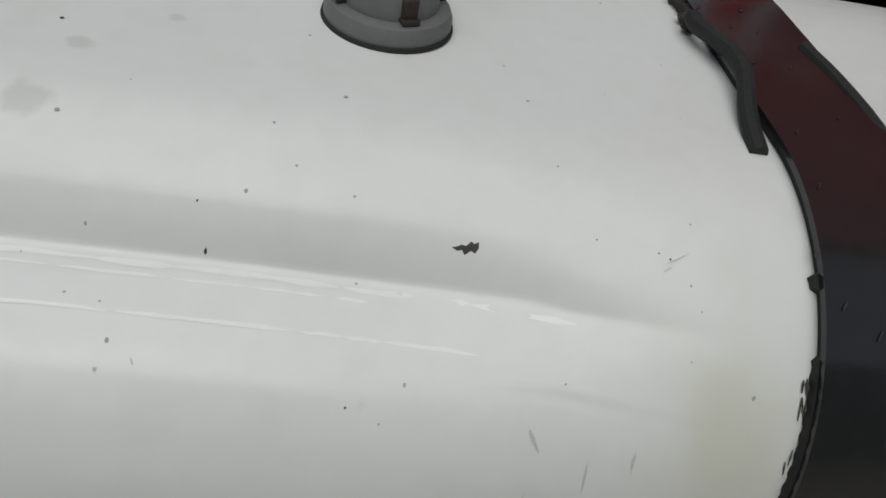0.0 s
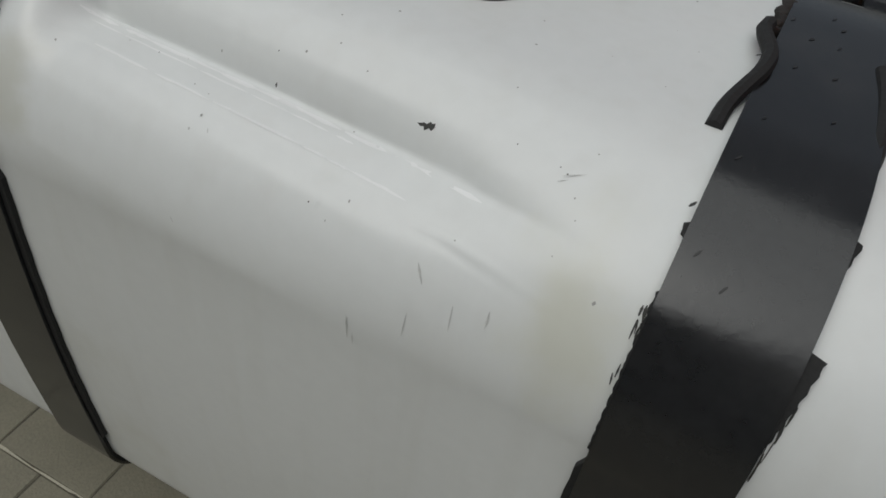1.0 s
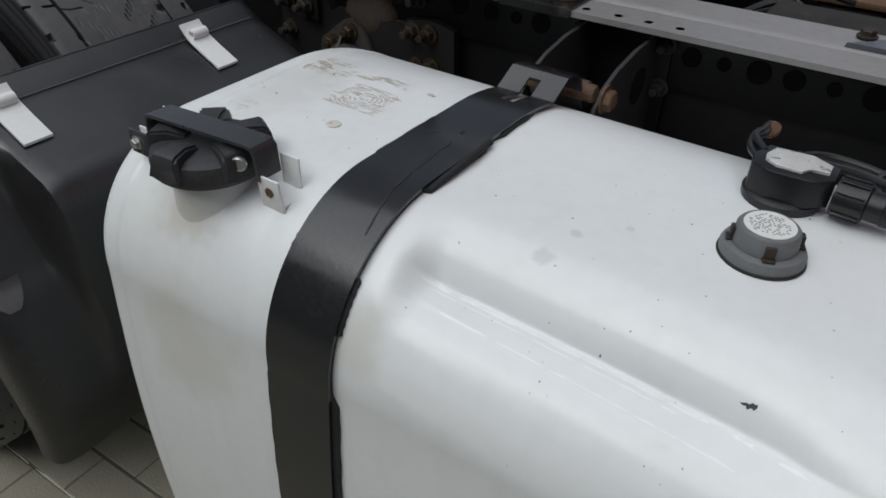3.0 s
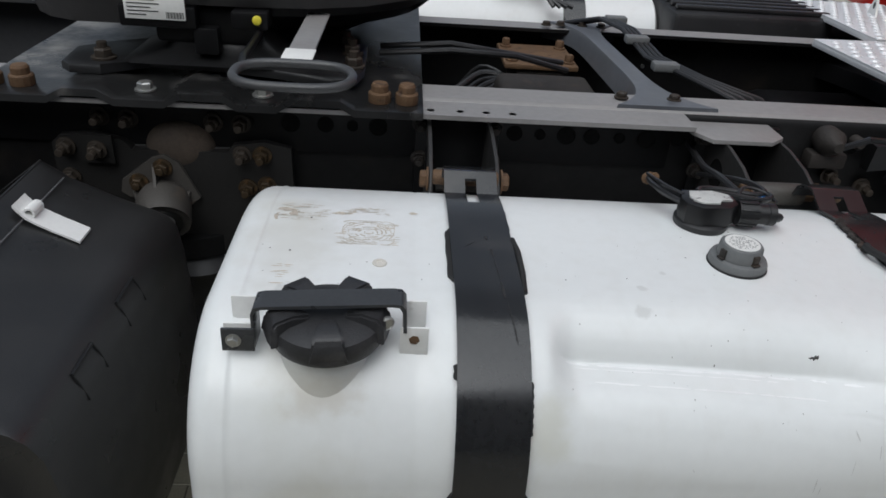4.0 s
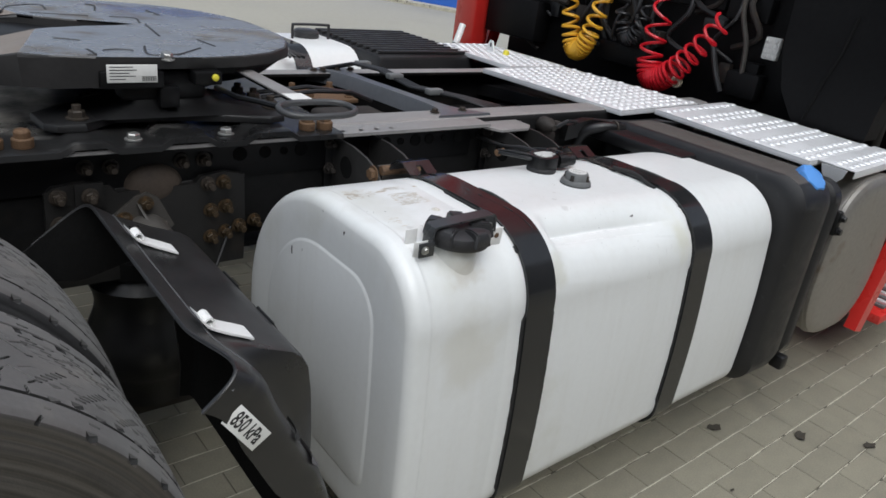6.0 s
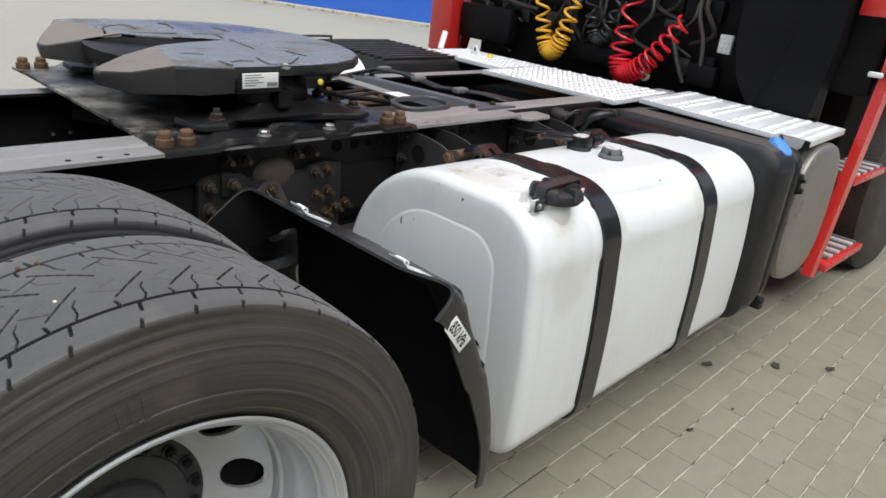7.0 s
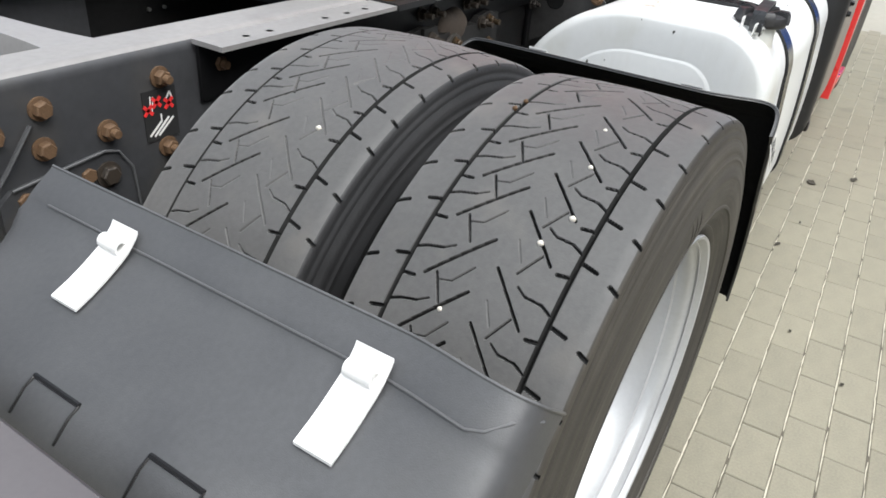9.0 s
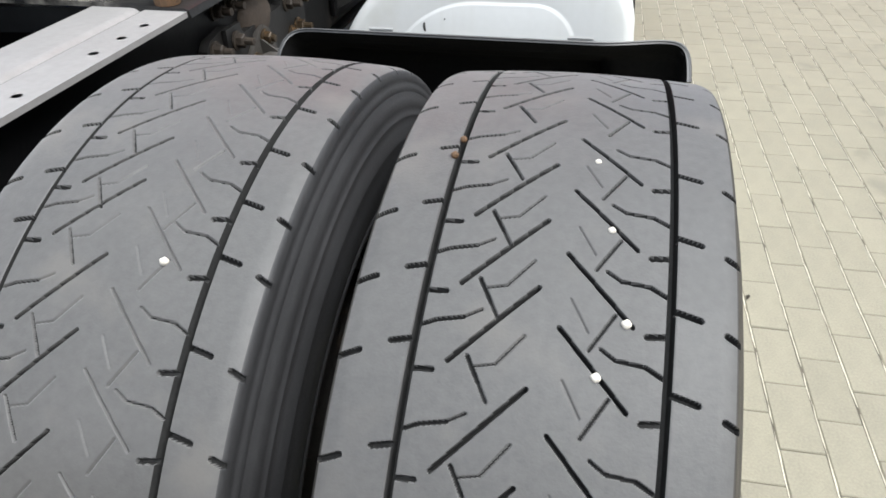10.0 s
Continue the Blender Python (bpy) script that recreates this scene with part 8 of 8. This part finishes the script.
bm = bmesh.new()
lathe(bm, [(0.05, -0.006), (0.056, 0.006), (0.056, 0.024), (0.045, 0.032)], n=24)
part("disc", bm, cap_plastic, far_filler)
bm = bmesh.new()
tube(bm, curved([(-0.085, -0.04, 0.0), (-0.085, -0.04, 0.05), (-0.07, -0.04, 0.058), (0.07, -0.04, 0.058), (0.085, -0.04, 0.05), (0.085, -0.04, 0.0)], 4), 0.006, 8)
part("locking_bar", bm, cap_plastic, far_filler)

# ---------------------------------------------------------------- paving and distance
def pavers():
    """Stones in running bond; the courses run slightly across the truck's line, with pale sand along one side of the long joints."""
    L, W, gap, long_gap = 0.1965, 0.0945, 0.0024, 0.0050
    rnd = random.Random(5)
    turn = pose(0, 0.197, 0, 0, 0, 1.6)
    bmp = bmesh.new()
    box(bmp, -L / 2 + gap / 2, L / 2 - gap / 2, -W / 2 + long_gap / 2, W / 2 - long_gap / 2, -0.008, 0.0, 0.0022, seg=1)
    bmesh.ops.delete(bmp, geom=[f for f in bmp.faces if f.normal.z < -0.5], context="FACES")
    me = bpy.data.meshes.new("paving_stone")
    bmesh.ops.recalc_face_normals(bmp, faces=bmp.faces)
    bmp.to_mesh(me)
    bmp.free()
    me.materials.append(paver_stone)
    base_v = np.array([v.co[:] for v in me.vertices])
    base_f = [tuple(p.vertices) for p in me.polygons]
    near, far_v, far_f, sand_v, sand_f = [], [], [], [], []
    for j in range(-75, 42):
        y = (j + 0.5) * W
        shift = (0.100 if j % 2 else 0.002) + rnd.uniform(-0.005, 0.005)
        for i in range(-26, 32):
            spot = turn @ pose(i * L + shift, y, rnd.uniform(-0.0010, 0.0006), rnd.uniform(-0.3, 0.3), rnd.uniform(-0.15, 0.15), rnd.uniform(-0.35, 0.35))
            x_, y_ = spot.translation.x, spot.translation.y
            if 0.25 < x_ < 2.35 and -0.60 < y_ < 0.40 and len(near) < 300:
                near.append(spot)
            else:
                b = len(far_v) * len(base_v)
                m = np.array(spot)
                far_v.append(base_v @ m[:3, :3].T + m[:3, 3])
                far_f += [tuple(k + b for k in f) for f in base_f]
        # a crumbling line of sand in the joint
        u0, v0 = -5.1, (j + 1) * W - 0.0024
        while u0 < 6.2:
            u1 = u0 + rnd.uniform(0.05, 0.40)
            if -0.4 < u0 < 0.95 and -0.06 < v0 < 0.4 and rnd.random() < 0.6:
                u0 = u1
                continue
            b, m = len(sand_v), max(2, int((u1 - u0) / 0.03))
            for k in range(m + 1):
                u = u0 + (u1 - u0) * k / m
                h, wide = rnd.uniform(-0.0020, -0.0006), rnd.uniform(0.0030, 0.0046) * (0.5 if k in (0, m) else 1)
                sand_v += [tuple(turn @ Vector((u, v0, h - 0.001))), tuple(turn @ Vector((u, v0 + wide, h)))]
            sand_f += [(b + 2 * k, b + 2 * k + 2, b + 2 * k + 3, b + 2 * k + 1) for k in range(m)]
            u0 = u1 + (rnd.uniform(0.004, 0.03) if rnd.random() < 0.5 else 0.0)
    for spot in near:
        o = new("paving_stone", me)
        o.parent = ground
        o.matrix_basis = spot
    far = raw("paving", np.concatenate(far_v), far_f, paver_far, ground, smooth=0)
    tagged(far, kind="stuff")
    tagged(raw("joint_filling", sand_v, sand_f, pale_sand, ground, smooth=0), kind="stuff")


corners = [(-5.1, -6.9), (6.2, -6.9), (6.2, 4.1), (-5.1, 4.1)]
outer = [(-60, -60), (60, -60), (60, 60), (-60, 60)]
yard = raw("yard", [(*c, -0.001) for c in corners + outer], [(4, 5, 1, 0), (5, 6, 2, 1), (6, 7, 3, 2), (7, 4, 0, 3)], concrete, smooth=0)
tagged(yard, "flat beige concrete yard beyond the paving", "yard", kind="structure")
wall = thing("hall_wall", "pale hall wall with a bright blue base across the yard", "building", kind="structure", at=(9, 14, 0))
d = Vector((10.0 - 8.4, 10.2 - 13.7, 0)).normalized()
for name, z0, z1, mat, off in (("blue_base", 0, 2.4, blue_wall, 0.0), ("upper_wall", 2.4, 5.0, wall_render, 0.02)):
    nrm = Vector((d.y, -d.x, 0))
    p0, p1 = Vector((8.4, 13.7, 0)) - d * 22 , Vector((8.4, 13.7, 0)) + d * 22
    bm = bmesh.new()
    v = []
    for p in (p0, p1, p1 - nrm * 0.3, p0 - nrm * 0.3):
        v.append((p.x - nrm.x * off, p.y - nrm.y * off))
    extrude_poly(bm, v, z0, z1)
    under(part(name, bm, mat, None, smooth=0), wall)
bm = bmesh.new()
nrm = Vector((d.y, -d.x, 0))
p0, p1 = Vector((8.4, 13.7, 0)) - d * 20 + nrm * 0.02, Vector((8.4, 13.7, 0)) + d * 20 + nrm * 0.02
extrude_poly(bm, [(p0.x, p0.y), (p1.x, p1.y), (p1.x + nrm.x * 0.35, p1.y + nrm.y * 0.35), (p0.x + nrm.x * 0.35, p0.y + nrm.y * 0.35)], -0.01, 0.06)
under(part("kerb", bm, pale_sand, None, "pale kerb along the wall", smooth=0), wall)
pavers()

# unseen plain wall added behind the camera to block low sky light
bm = bmesh.new()
box(bm, -18, 22, -7.3, -7.0, 0, 6.5)
tagged(part("wall_south", bm, dark_facade, smooth=0), "unseen plain grey wall added to block low sky light", "wall", kind="structure")
